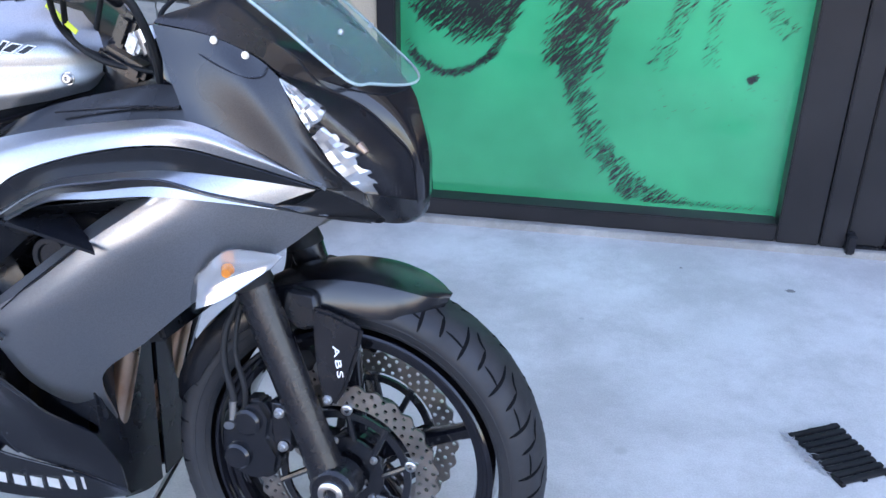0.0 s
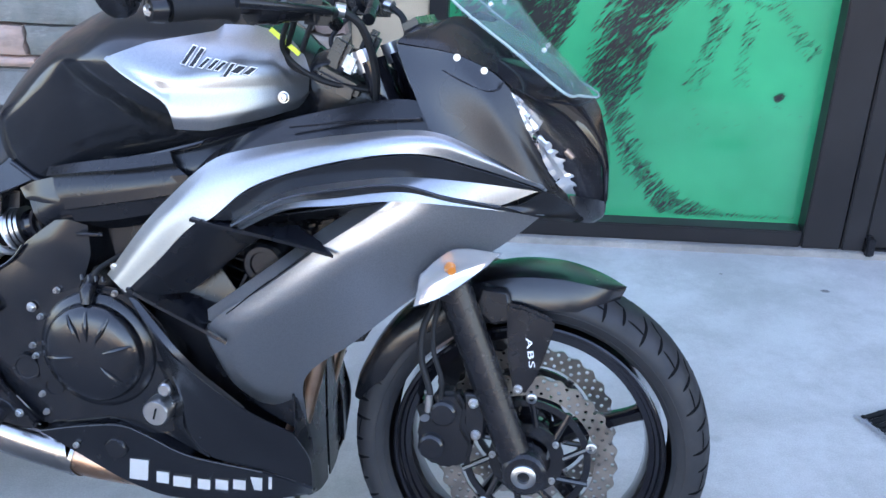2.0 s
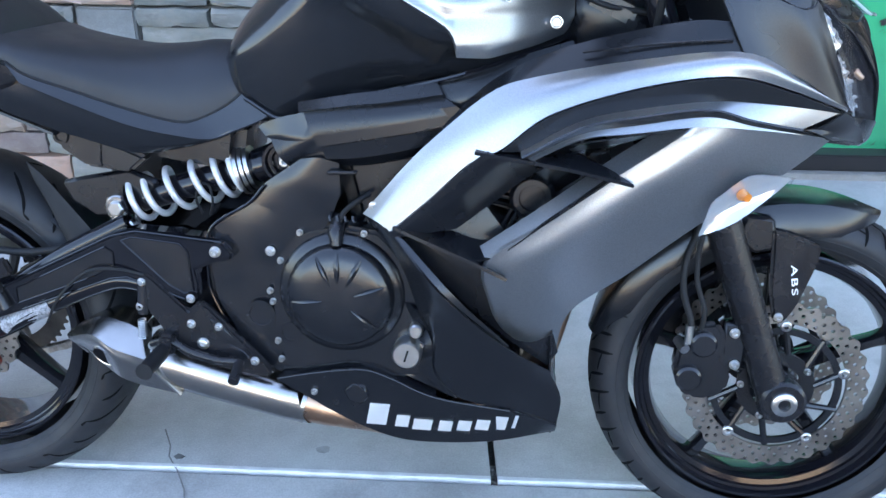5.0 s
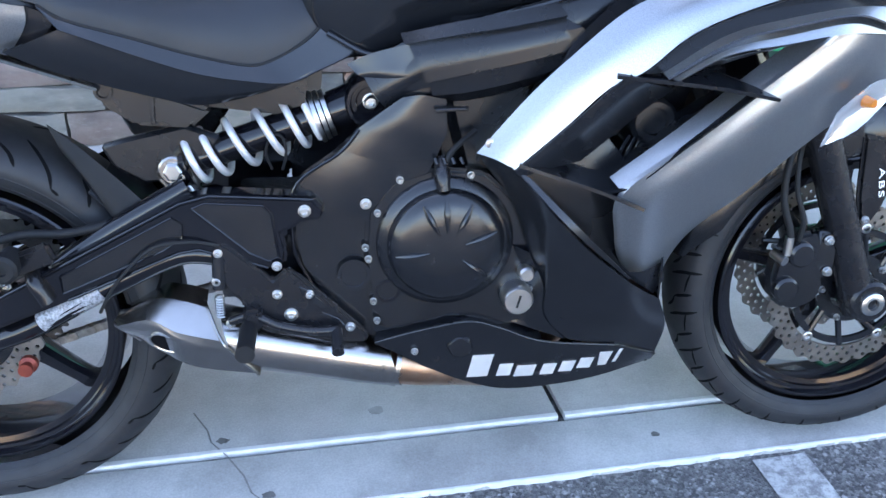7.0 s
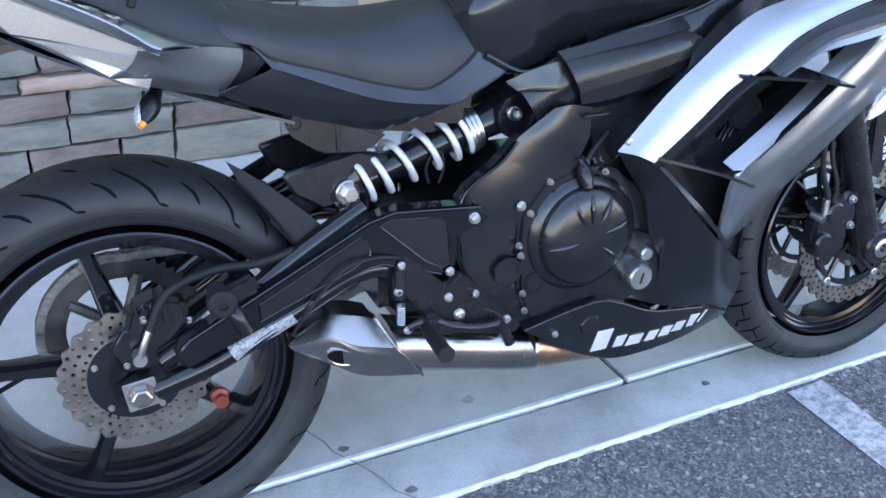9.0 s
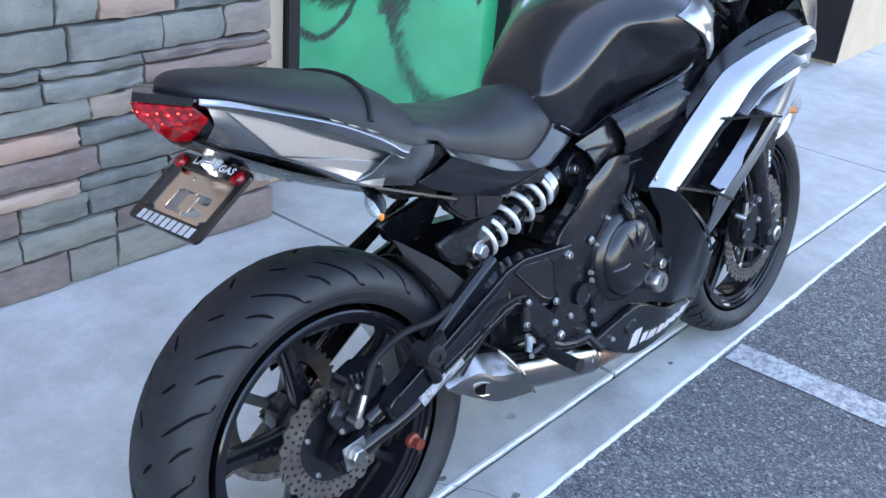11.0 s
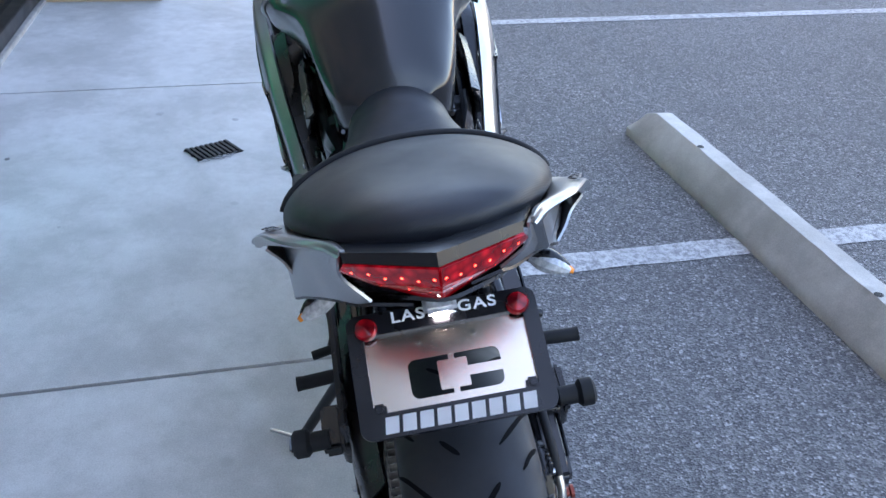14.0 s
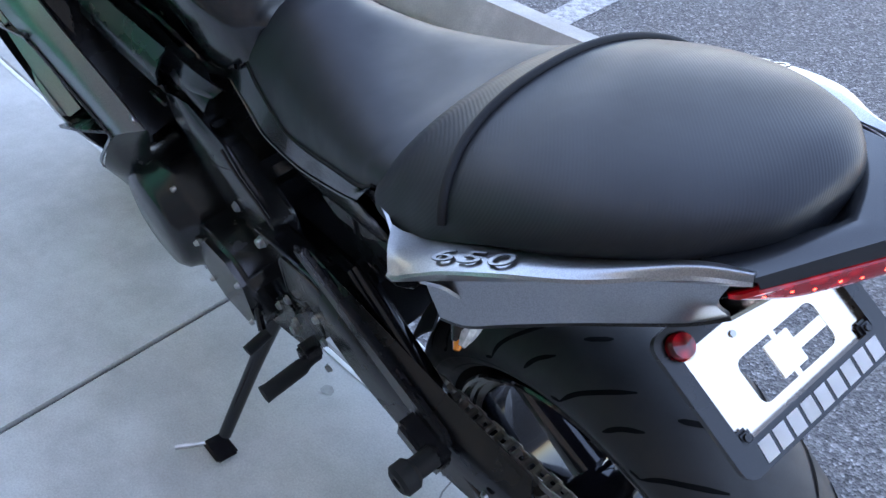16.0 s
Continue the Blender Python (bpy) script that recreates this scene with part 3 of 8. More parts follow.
door = tagged(new("door_1"), "dark bronze metal shop door with a glass light", "door", kind="structure")
door.matrix_world = SITE
D0, D1, DV = 2.50, 3.38, FACE_V + 0.012
sited("stile", slab(D0, D0 + 0.105, DV, DV + 0.045, 0.03, 2.15), FRAME_METAL, parent=door)
sited("stile", slab(D1 - 0.105, D1, DV, DV + 0.045, 0.03, 2.15), FRAME_METAL, parent=door)
sited("bottom_rail", slab(D0 + 0.106, D1 - 0.106, DV, DV + 0.045, 0.03, 0.285), FRAME_METAL, parent=door)
sited("top_rail", slab(D0 + 0.106, D1 - 0.106, DV, DV + 0.045, 2.03, 2.15), FRAME_METAL, parent=door)
p = sited("pane", slab(D0 + 0.10, D1 - 0.10, DV + 0.018, DV + 0.026, 0.28, 2.035, 0), GLASS, parent=door)
p.visible_shadow = False
sited("glazing_bead", slab(D0 + 0.106, D1 - 0.106, DV - 0.004, DV + 0.012, 0.285, 0.299, 0.002), BRACKET, parent=door)
sited("hinge", block((2.505, DV - 0.02, 0.045), (0.026, 0.045, 0.06), 0.004), BRACKET, parent=door)
sited("threshold", slab(D0 - 0.005, D1 + 0.005, DV - 0.012, 1.47, 0.0225, 0.029, 0.002), BRACKET, parent=door)
window2 = tagged(new("window_2"), "dark framed shop window beyond the door", "window", kind="structure")
window2.matrix_world = SITE
sited("window_frame", slab(3.385, 3.47, FACE_V, 1.46, 0.023, 2.9), FRAME_METAL, parent=window2)
sited("window_frame", slab(3.472, 4.53, FACE_V + 0.004, 1.46, 0.023, 0.10), FRAME_METAL, parent=window2)
sited("window_frame", slab(4.532, 4.615, FACE_V, 1.46, 0.023, 2.9), FRAME_METAL, parent=window2)
p = sited("pane", slab(3.465, 4.535, GLASS_V, GLASS_V + 0.01, 0.095, 2.9, 0), GLASS, parent=window2)
p.visible_shadow = False
sited("door_head", slab(2.495, 3.383, FACE_V, 1.46, 2.155, 2.9), FRAME_METAL, "dark metal panel over the door")

# plain far side of the car park
sited("backdrop", slab(-40, 45, -34, -33.5, -0.1, 2.7, 0), STUCCO, "low tan building across the car park")

# ---- loose things on the ground ----
def wheel_stop():
    """Precast parking block, six feet long, with dark discs as shaded pinning holes in its top."""
    thing = tagged(new("wheel_stop"), "long pale cast concrete parking block on the asphalt", "parking block")
    L, b, t, h = 1.83, 0.185, 0.062, 0.125
    bm = bmesh.new()
    rows = []
    for x in np.linspace(-L / 2, L / 2, 31):
        e = max(0.0, (abs(x) - (L / 2 - 0.085)) / 0.085)
        top = h * (1 - 0.72 * e ** 1.2)
        hw = b / 2
        tw = t / 2 + (hw - t / 2) * 0.6 * e
        wob = [random.uniform(-0.0022, 0.0022) for _ in range(8)]
        rows.append([(x, -hw, 0), (x, -hw + wob[0], 0.03), (x, -tw - 0.006 + wob[1], top - 0.012), (x, -tw + wob[2], top + wob[3] * 0.5), (x, tw + wob[4], top + wob[5] * 0.5), (x, tw + 0.006 + wob[6], top - 0.012), (x, hw + wob[7], 0.03), (x, hw, 0)])
    v = grid(bm, rows)
    bm.faces.new(v[0])
    bm.faces.new(v[-1])
    bmesh.ops.recalc_face_normals(bm, faces=bm.faces)
    part("block", bm, STOP, thing)
    # the block is not bored: dark discs on it give the holes' shade
    for x, y in ((-0.56, 0.02), (0.45, 0.02)):
        part("pin_hole_shade", turned_z((x, y, h + 0.0012), [(0.0, 0.0), (0.012, 0.0), (0.012, 0.001)]), GAP, thing, "dark disc standing in for a shaded pin hole")
    return thing


def turned_z(at, profile, n=20):
    bm = bmesh.new()
    rows = [[(at[0] + r * math.cos(2 * math.pi * k / n), at[1] + r * math.sin(2 * math.pi * k / n), at[2] + z) for k in range(n)] for r, z in profile]
    grid(bm, rows, True)
    bmesh.ops.remove_doubles(bm, verts=bm.verts, dist=1e-6)
    bmesh.ops.recalc_face_normals(bm, faces=bm.faces)
    return bm


wheel_stop().matrix_world = pose(1.51, -1.155, -0.012, 0, 0, 4.6)


def mat_scrap():
    """A torn offcut of ribbed rubber matting with a frayed edge."""
    thing = tagged(new("rubber_mat_scrap"), "torn black ribbed rubber mat scrap with frayed edge", "mat")
    L, W = 0.176, 0.128
    for y in (-0.056, -0.004, 0.052):
        part("cross_bar", block((0, y, 0.003), (L, 0.012, 0.005), 0.0015), GRIP, thing)
    for k in range(9):
        y = -L / 2 + 0.012 + k * (L - 0.024) / 8
        part("rib", block((y, random.uniform(-0.002, 0.002), 0.0052), (0.0135, W - random.uniform(0.002, 0.012), 0.0085), 0.0016), GRIP, thing)
    bm = bmesh.new()
    for _ in range(80):
        x, y = random.uniform(-L / 2, L * 0.25), -W / 2
        p = [Vector((x, y, 0.004))]
        for _ in range(4):
            p.append(p[-1] + Vector((random.uniform(-0.012, 0.012), random.uniform(-0.01, 0.005), random.uniform(-0.002, 0.003))))
        for q in p:
            q.z = max(q.z, 0.001)
        tube(p, 0.0005, 4, 8, bm)
    tagged(part("fringe", bm, LINT, thing, "pale frayed threads"), kind="stuff")
    return thing


mat_scrap().matrix_world = pose(2.262, 0.588, 0.0, 0, 0, -58)

# ---- the motorcycle: x forward, y to its left, leaning on its side stand ----
bike = tagged(new("motorcycle"), "black and graphite sport motorcycle leaning on its side stand", "motorcycle")
bike.matrix_world = pose(0, -0.045, 0, -9.5, 0, 0)
FX, FZ, FR = 1.419, 0.304, 0.299
RX, RZ, RR = 0.013, 0.305, 0.314
RIGHT, LEFT = -1, 1


def S(pts, s):
    """Guide points given with a half-width, put on one side of the machine."""
    return [(x, s * w, z) for x, w, z in pts]


def bolt(at, r=0.008, s=RIGHT, parent=None, h=0.006, mat=None):
    """A socket bolt with a washer, its head facing sideways."""
    x, y, z = at
    r *= 0.66
    b = turned([(0, r * 1.25), (s * 0.0015, r * 1.25), (s * 0.0015, r), (s * h * 0.8, r), (s * h, r * 0.8), (s * h, r * 0.45), (s * h * 0.4, r * 0.42), (s * h * 0.4, 0.0001)], (x, y, z), 14)
    return part("bolt", b, mat or ZINC, parent or bike)


# ---- wheels ----
def tyre(at, R, W, rim_r, parent, front):
    """A tyre: rounded carcass with a sidewall step, and dark strips laid on as shaded slanting tread grooves."""
    n, m = 160, 44
    x0, y0, z0 = at
    sec = R - rim_r

    def section(a):
        y = W / 2 * math.copysign(abs(math.sin(a)) ** 0.9, a)
        r = rim_r + sec * (0.46 + 0.54 * math.copysign(abs(math.cos(a)) ** 0.85, math.cos(a)))
        if abs(a) > radians(90):
            y *= 1 - 0.25 * (abs(a) - radians(90))
        if abs(a) > radians(86):
            y *= 0.985
        return y, r
    rows = []
    for j in range(m + 1):
        y, r = section(radians(-118 + 236 * j / m))
        rows.append([(x0 + r * math.cos(2 * math.pi * k / n), y0 + y, z0 + r * math.sin(2 * math.pi * k / n)) for k in range(n)])
    bm = bmesh.new()
    grid(bm, rows, True)
    bmesh.ops.recalc_face_normals(bm, faces=bm.faces)
    ob = part("tyre", bm, RUBBER, parent, sharp=40)
    # no grooves are cut: near-black strips over the rubber carry their shade
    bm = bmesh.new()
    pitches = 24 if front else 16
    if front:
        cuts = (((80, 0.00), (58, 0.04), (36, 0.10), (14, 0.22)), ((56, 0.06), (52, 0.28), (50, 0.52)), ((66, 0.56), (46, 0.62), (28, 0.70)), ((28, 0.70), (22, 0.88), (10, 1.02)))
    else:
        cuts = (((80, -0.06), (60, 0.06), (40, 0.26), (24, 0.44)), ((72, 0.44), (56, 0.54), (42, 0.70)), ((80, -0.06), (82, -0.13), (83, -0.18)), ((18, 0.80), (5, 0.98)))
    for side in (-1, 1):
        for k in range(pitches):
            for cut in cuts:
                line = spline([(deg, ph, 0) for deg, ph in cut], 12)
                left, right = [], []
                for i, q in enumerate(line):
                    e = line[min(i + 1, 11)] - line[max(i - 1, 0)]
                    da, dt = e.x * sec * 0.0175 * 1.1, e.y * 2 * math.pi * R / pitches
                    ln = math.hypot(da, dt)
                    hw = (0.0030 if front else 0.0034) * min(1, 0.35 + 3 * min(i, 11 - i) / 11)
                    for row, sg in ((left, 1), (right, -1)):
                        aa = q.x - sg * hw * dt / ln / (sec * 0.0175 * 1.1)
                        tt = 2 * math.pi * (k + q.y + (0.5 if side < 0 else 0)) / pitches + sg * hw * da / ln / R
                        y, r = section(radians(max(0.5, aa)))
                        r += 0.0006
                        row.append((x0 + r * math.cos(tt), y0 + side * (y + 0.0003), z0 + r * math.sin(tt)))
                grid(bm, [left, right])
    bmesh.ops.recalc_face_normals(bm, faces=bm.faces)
    tagged(part("tread_groove_shade", bm, HOLLOW_SHADE, ob, "dark strips standing in for shaded tread grooves"), kind="stuff")
    # raised sidewall rings
    for side in (-1, 1):
        for dr in (0.012, 0.030):
            y, r = section(radians(118 - dr * 900))
            bm = turned([(side * y, r + 0.001), (side * (y + 0.0008), r), (side * y, r - 0.001)], at, 120, closed=True)
            part("sidewall_ring", bm, RUBBER, ob)
    return ob


def rotor(at, ro, ri, parent, petals, cells, label):
    """A scalloped disc drilled with rows of holes."""
    bm = bmesh.new()
    x0, y0, z0 = at
    def p(t, r):
        return (x0 + r * math.cos(t), y0, z0 + r * math.sin(t))
    nr = 3
    for c in range(cells):
        t0, t1 = 2 * math.pi * c / cells, 2 * math.pi * (c + 1) / cells
        tm = (t0 + t1) / 2
        edge = [ro + 0.0032 * math.cos(petals * t) for t in (t0, tm, t1)]
        for k in range(nr):
            f0, f1 = k / nr, (k + 1) / nr
            def rr(f, i):
                return ri + (edge[i] - ri) * f
            ringp = [p(t0, rr(f0, 0)), p(tm, rr(f0, 1)), p(t1, rr(f0, 2)), p(t1, (rr(f0, 2) + rr(f1, 2)) / 2), p(t1, rr(f1, 2)), p(tm, rr(f1, 1)), p(t0, rr(f1, 0)), p(t0, (rr(f0, 0) + rr(f1, 0)) / 2)]
            vs = [bm.verts.new(q) for q in ringp]
            if (c + k) % 2 == 0:
                rm = ri + (ro - ri) * (f0 + f1) / 2
                cx, cz = x0 + rm * math.cos(tm), z0 + rm * math.sin(tm)
                hole = []
                for i, q in enumerate(ringp):
                    d = Vector((q[0] - cx, 0, q[2] - cz)).normalized() * 0.0034
                    hole.append(bm.verts.new((cx + d.x, y0, cz + d.z)))
                for i in range(8):
                    bm.faces.new((vs[i], vs[(i + 1) % 8], hole[(i + 1) % 8], hole[i]))
            else:
                bm.faces.new(vs)
    bmesh.ops.remove_doubles(bm, verts=bm.verts, dist=1e-5)
    bmesh.ops.recalc_face_normals(bm, faces=bm.faces)
    bmesh.ops.solidify(bm, geom=bm.faces[:], thickness=0.0045)
    return part("brake_disc", bm, ROTOR, parent, label)


def spokes(at, parent, count, r0, r1, turn, w0, w1, depth):
    x0, y0, z0 = at
    for k in range(count):
        a = radians(turn + 360 * k / count)
        d, q = Vector((math.cos(a), 0, math.sin(a))), Vector((-math.sin(a), 0, math.cos(a)))
        c = Vector((x0, y0, z0))
        bm = bmesh.new()
        rows = []
        for f in np.linspace(0, 1, 7):
            r = r0 + (r1 - r0) * f
            w = w0 + (w1 - w0) * f + 0.010 * max(0, f - 0.8) / 0.2
            dp = depth * (1.15 - 0.35 * f)
            o = c + d * r
            rows.append([o + q * w * a1 + Vector((0, dp * b1, 0)) for a1, b1 in ((-0.5, -0.3), (-0.3, -0.5), (0.3, -0.5), (0.5, -0.3), (0.5, 0.3), (0.3, 0.5), (-0.3, 0.5), (-0.5, 0.3))])
        grid(bm, rows, True)
        bmesh.ops.recalc_face_normals(bm, faces=bm.faces)
        part("spoke", bm, GLOSS, parent)


def rim(at, r, W, parent):
    prof = [(-W / 2, r + 0.004), (-W / 2 - 0.0025, r + 0.001), (-W / 2 - 0.0025, r - 0.003), (-W / 2 + 0.002, r - 0.005), (-W / 2 + 0.008, r - 0.007), (-W / 2 + 0.009, r - 0.012), (-W / 2 + 0.014, r - 0.014), (-W / 2 + 0.016, r - 0.023), (-W * 0.2, r - 0.027), (W * 0.2, r - 0.027), (W / 2 - 0.016, r - 0.023), (W / 2 - 0.014, r - 0.014), (W / 2 - 0.009, r - 0.012), (W / 2 - 0.008, r - 0.007), (W / 2 - 0.002, r - 0.005), (W / 2 + 0.0025, r - 0.003), (W / 2 + 0.0025, r + 0.001), (W / 2, r + 0.004), (0, r + 0.0)]
    return part("rim", turned(prof, at, 120, closed=True), GLOSS, parent, "gloss black cast rim")


fw = part("front_wheel", turned([(-0.055, 0.0), (-0.055, 0.03), (-0.03, 0.045), (0.03, 0.045), (0.055, 0.03), (0.055, 0.0)], (FX, 0, FZ), 32), GLOSS, bike, "gloss black five-spoke front wheel")
tyre((FX, 0, FZ), FR, 0.122, 0.221, fw, True)
rim((FX, 0, FZ), 0.222, 0.098, fw)
spokes((FX, 0, FZ), fw, 5, 0.035, 0.203, 22, 0.034, 0.016, 0.036)
part("valve_stem", tube([(FX + 0.195 * math.cos(0.38), 0, FZ + 0.195 * math.sin(0.38)), (FX + 0.165 * math.cos(0.36), -0.012, FZ + 0.165 * math.sin(0.36))], 0.004, 8), PLASTIC, fw)
for s in (RIGHT, LEFT):
    y = s * 0.066
    rotor((FX, y, FZ), 0.1455, 0.112, fw, 30, 90, "drilled petal brake disc of worn steel")
    bm = turned([(y - 0.003, 0.040), (y - 0.003, 0.062), (y + 0.003, 0.062), (y + 0.003, 0.040)], (FX, 0, FZ), 60, closed=True)
    for k in range(10):
        a = 2 * math.pi * k / 10 + 0.3
        part("carrier_arm", tube([(FX + 0.06 * math.cos(a - 0.2), y, FZ + 0.06 * math.sin(a - 0.2)), (FX + 0.108 * math.cos(a), y, FZ + 0.108 * math.sin(a))], 0.0055, 8), ENGINE, fw)
    turned([(y - 0.003, 0.094), (y - 0.003, 0.105), (y + 0.003, 0.105), (y + 0.003, 0.094)], (FX, 0, FZ), 60, bm, True)
    part("disc_carrier", bm, ENGINE, fw, "black disc carrier")
    for k in range(10):
        a = 2 * math.pi * k / 10 + 0.3
        at = (FX + 0.1085 * math.cos(a), y + s * 0.001, FZ + 0.1085 * math.sin(a))
        b = turned([(s * 0.0, 0.0088), (s * 0.004, 0.0088), (s * 0.005, 0.0075), (s * 0.005, 0.005), (s * 0.002, 0.0048), (s * 0.002, 0.0001)], at, 18)
        if k % 2 == 0 or s == LEFT:
            part("bobbin", b, ZINC, fw)
        else:
            b.free()
    for k in range(5):
        a = 2 * math.pi * k / 5 + 0.6
        bolt((FX + 0.056 * math.cos(a), y + s * 0.003, FZ + 0.056 * math.sin(a)), 0.007, s, fw, 0.007)

rw = part("rear_wheel", turned([(-0.06, 0.0), (-0.06, 0.035), (-0.03, 0.055), (0.03, 0.055), (0.075, 0.045), (0.075, 0.0)], (RX, 0, RZ), 32), GLOSS, bike, "gloss black five-spoke rear wheel")
tyre((RX, 0, RZ), RR, 0.164, 0.221, rw, False)
rim((RX, 0, RZ), 0.222, 0.128, rw)
spokes((RX, 0, RZ), rw, 5, 0.04, 0.203, 32, 0.038, 0.018, 0.045)
part("valve_stem", tube([(RX - 0.19, 0, RZ - 0.02), (RX - 0.155, -0.012, RZ + 0.002)], 0.004, 8), PLASTIC, rw)
rotor((RX, -0.064, RZ), 0.108, 0.068, rw, 24, 72, "drilled rear brake disc of worn steel")
part("disc_carrier", turned([(-0.067, 0.03), (-0.067, 0.070), (-0.061, 0.070), (-0.061, 0.03)], (RX, 0, RZ), 48, closed=True), ENGINE, rw)
bm = bmesh.new()
for k in range(60):
    a = 2 * math.pi * k / 60
    block((RX + 0.034 * math.cos(a), -0.080, RZ + 0.034 * math.sin(a)), (0.010, 0.002, 0.0018), 0, (0, -math.degrees(a), 0), bm)
turned([(-0.081, 0.020), (-0.081, 0.030), (-0.079, 0.030), (-0.079, 0.020)], (RX, 0, RZ), 40, bm, True)
part("sensor_ring", bm, BRACKET, rw, "slotted wheel speed sensor ring")
for k in range(5):
    a = 2 * math.pi * k / 5 + 0.2
    bolt((RX + 0.062 * math.cos(a), -0.067, RZ + 0.062 * math.sin(a)), 0.006, RIGHT, rw, 0.005)
SPY = 0.095
bm = bmesh.new()
teeth = 46
prof = []
for k in range(teeth * 4):
    a = 2 * math.pi * k / (teeth * 4)
    r = 0.128 if k % 4 in (0, 1) else 0.121
    prof.append((RX + r * math.cos(a), RZ + r * math.sin(a)))
v0 = [bm.verts.new((x, SPY - 0.003, z)) for x, z in prof]
v1 = [bm.verts.new((RX + 0.090 * math.cos(2 * math.pi * k / len(prof)), SPY - 0.003, RZ + 0.090 * math.sin(2 * math.pi * k / len(prof)))) for k in range(len(prof))]
for k in range(len(prof)):
    q = (k + 1) % len(prof)
    bm.faces.new((v0[k], v0[q], v1[q], v1[k]))
bmesh.ops.solidify(bm, geom=bm.faces[:], thickness=0.006)
for k in range(5):
    a = 2 * math.pi * k / 5
    tube([(RX + 0.03 * math.cos(a), SPY, RZ + 0.03 * math.sin(a)), (RX + 0.098 * math.cos(a), SPY, RZ + 0.098 * math.sin(a))], 0.010, 8, bm=bm)
part("sprocket", bm, SPROCKET, rw, "steel rear sprocket")


def chain():
    bm = bmesh.new()
    path = []
    r, sx, sz, sr = 0.1285, 0.545, 0.385, 0.036
    d = math.atan2(sz - RZ, sx - RX)
    for a in np.linspace(d + math.pi / 2, d + 3 * math.pi / 2, 40):
        path.append((RX + r * math.cos(a), RZ + r * math.sin(a)))
    for a in np.linspace(d - math.pi / 2, d + math.pi / 2, 14):
        path.append((sx + sr * math.cos(a), sz + sr * math.sin(a)))
    path.append(path[0])
    seg = [(Vector((a[0], 0, a[1])), Vector((b[0], 0, b[1]))) for a, b in zip(path, path[1:])]
    total = sum((b - a).length for a, b in seg)
    n = int(total / 0.0159)
    for i in range(n):
        s = total * i / n
        for a, b in seg:
            if s <= (b - a).length:
                break
            s -= (b - a).length
        dr = (b - a).normalized()
        p = a + dr * s
        ang = -math.degrees(math.atan2(dr.z, dr.x))
        off = 0.0085 if i % 2 else 0.0065
        for y in (-off, off):
            block((p.x, SPY + y, p.z), (0.0205, 0.0018, 0.0145), 0.004, (0, ang, 0), bm, 1)
        turned([(-0.008, 0.0), (-0.008, 0.0048), (0.008, 0.0048), (0.008, 0.0)], (p.x - dr.x * 0.008, SPY, p.z - dr.z * 0.008), 8, bm)
    return part("chain", bm, CHAIN, bike, "oily dark drive chain")


chain()

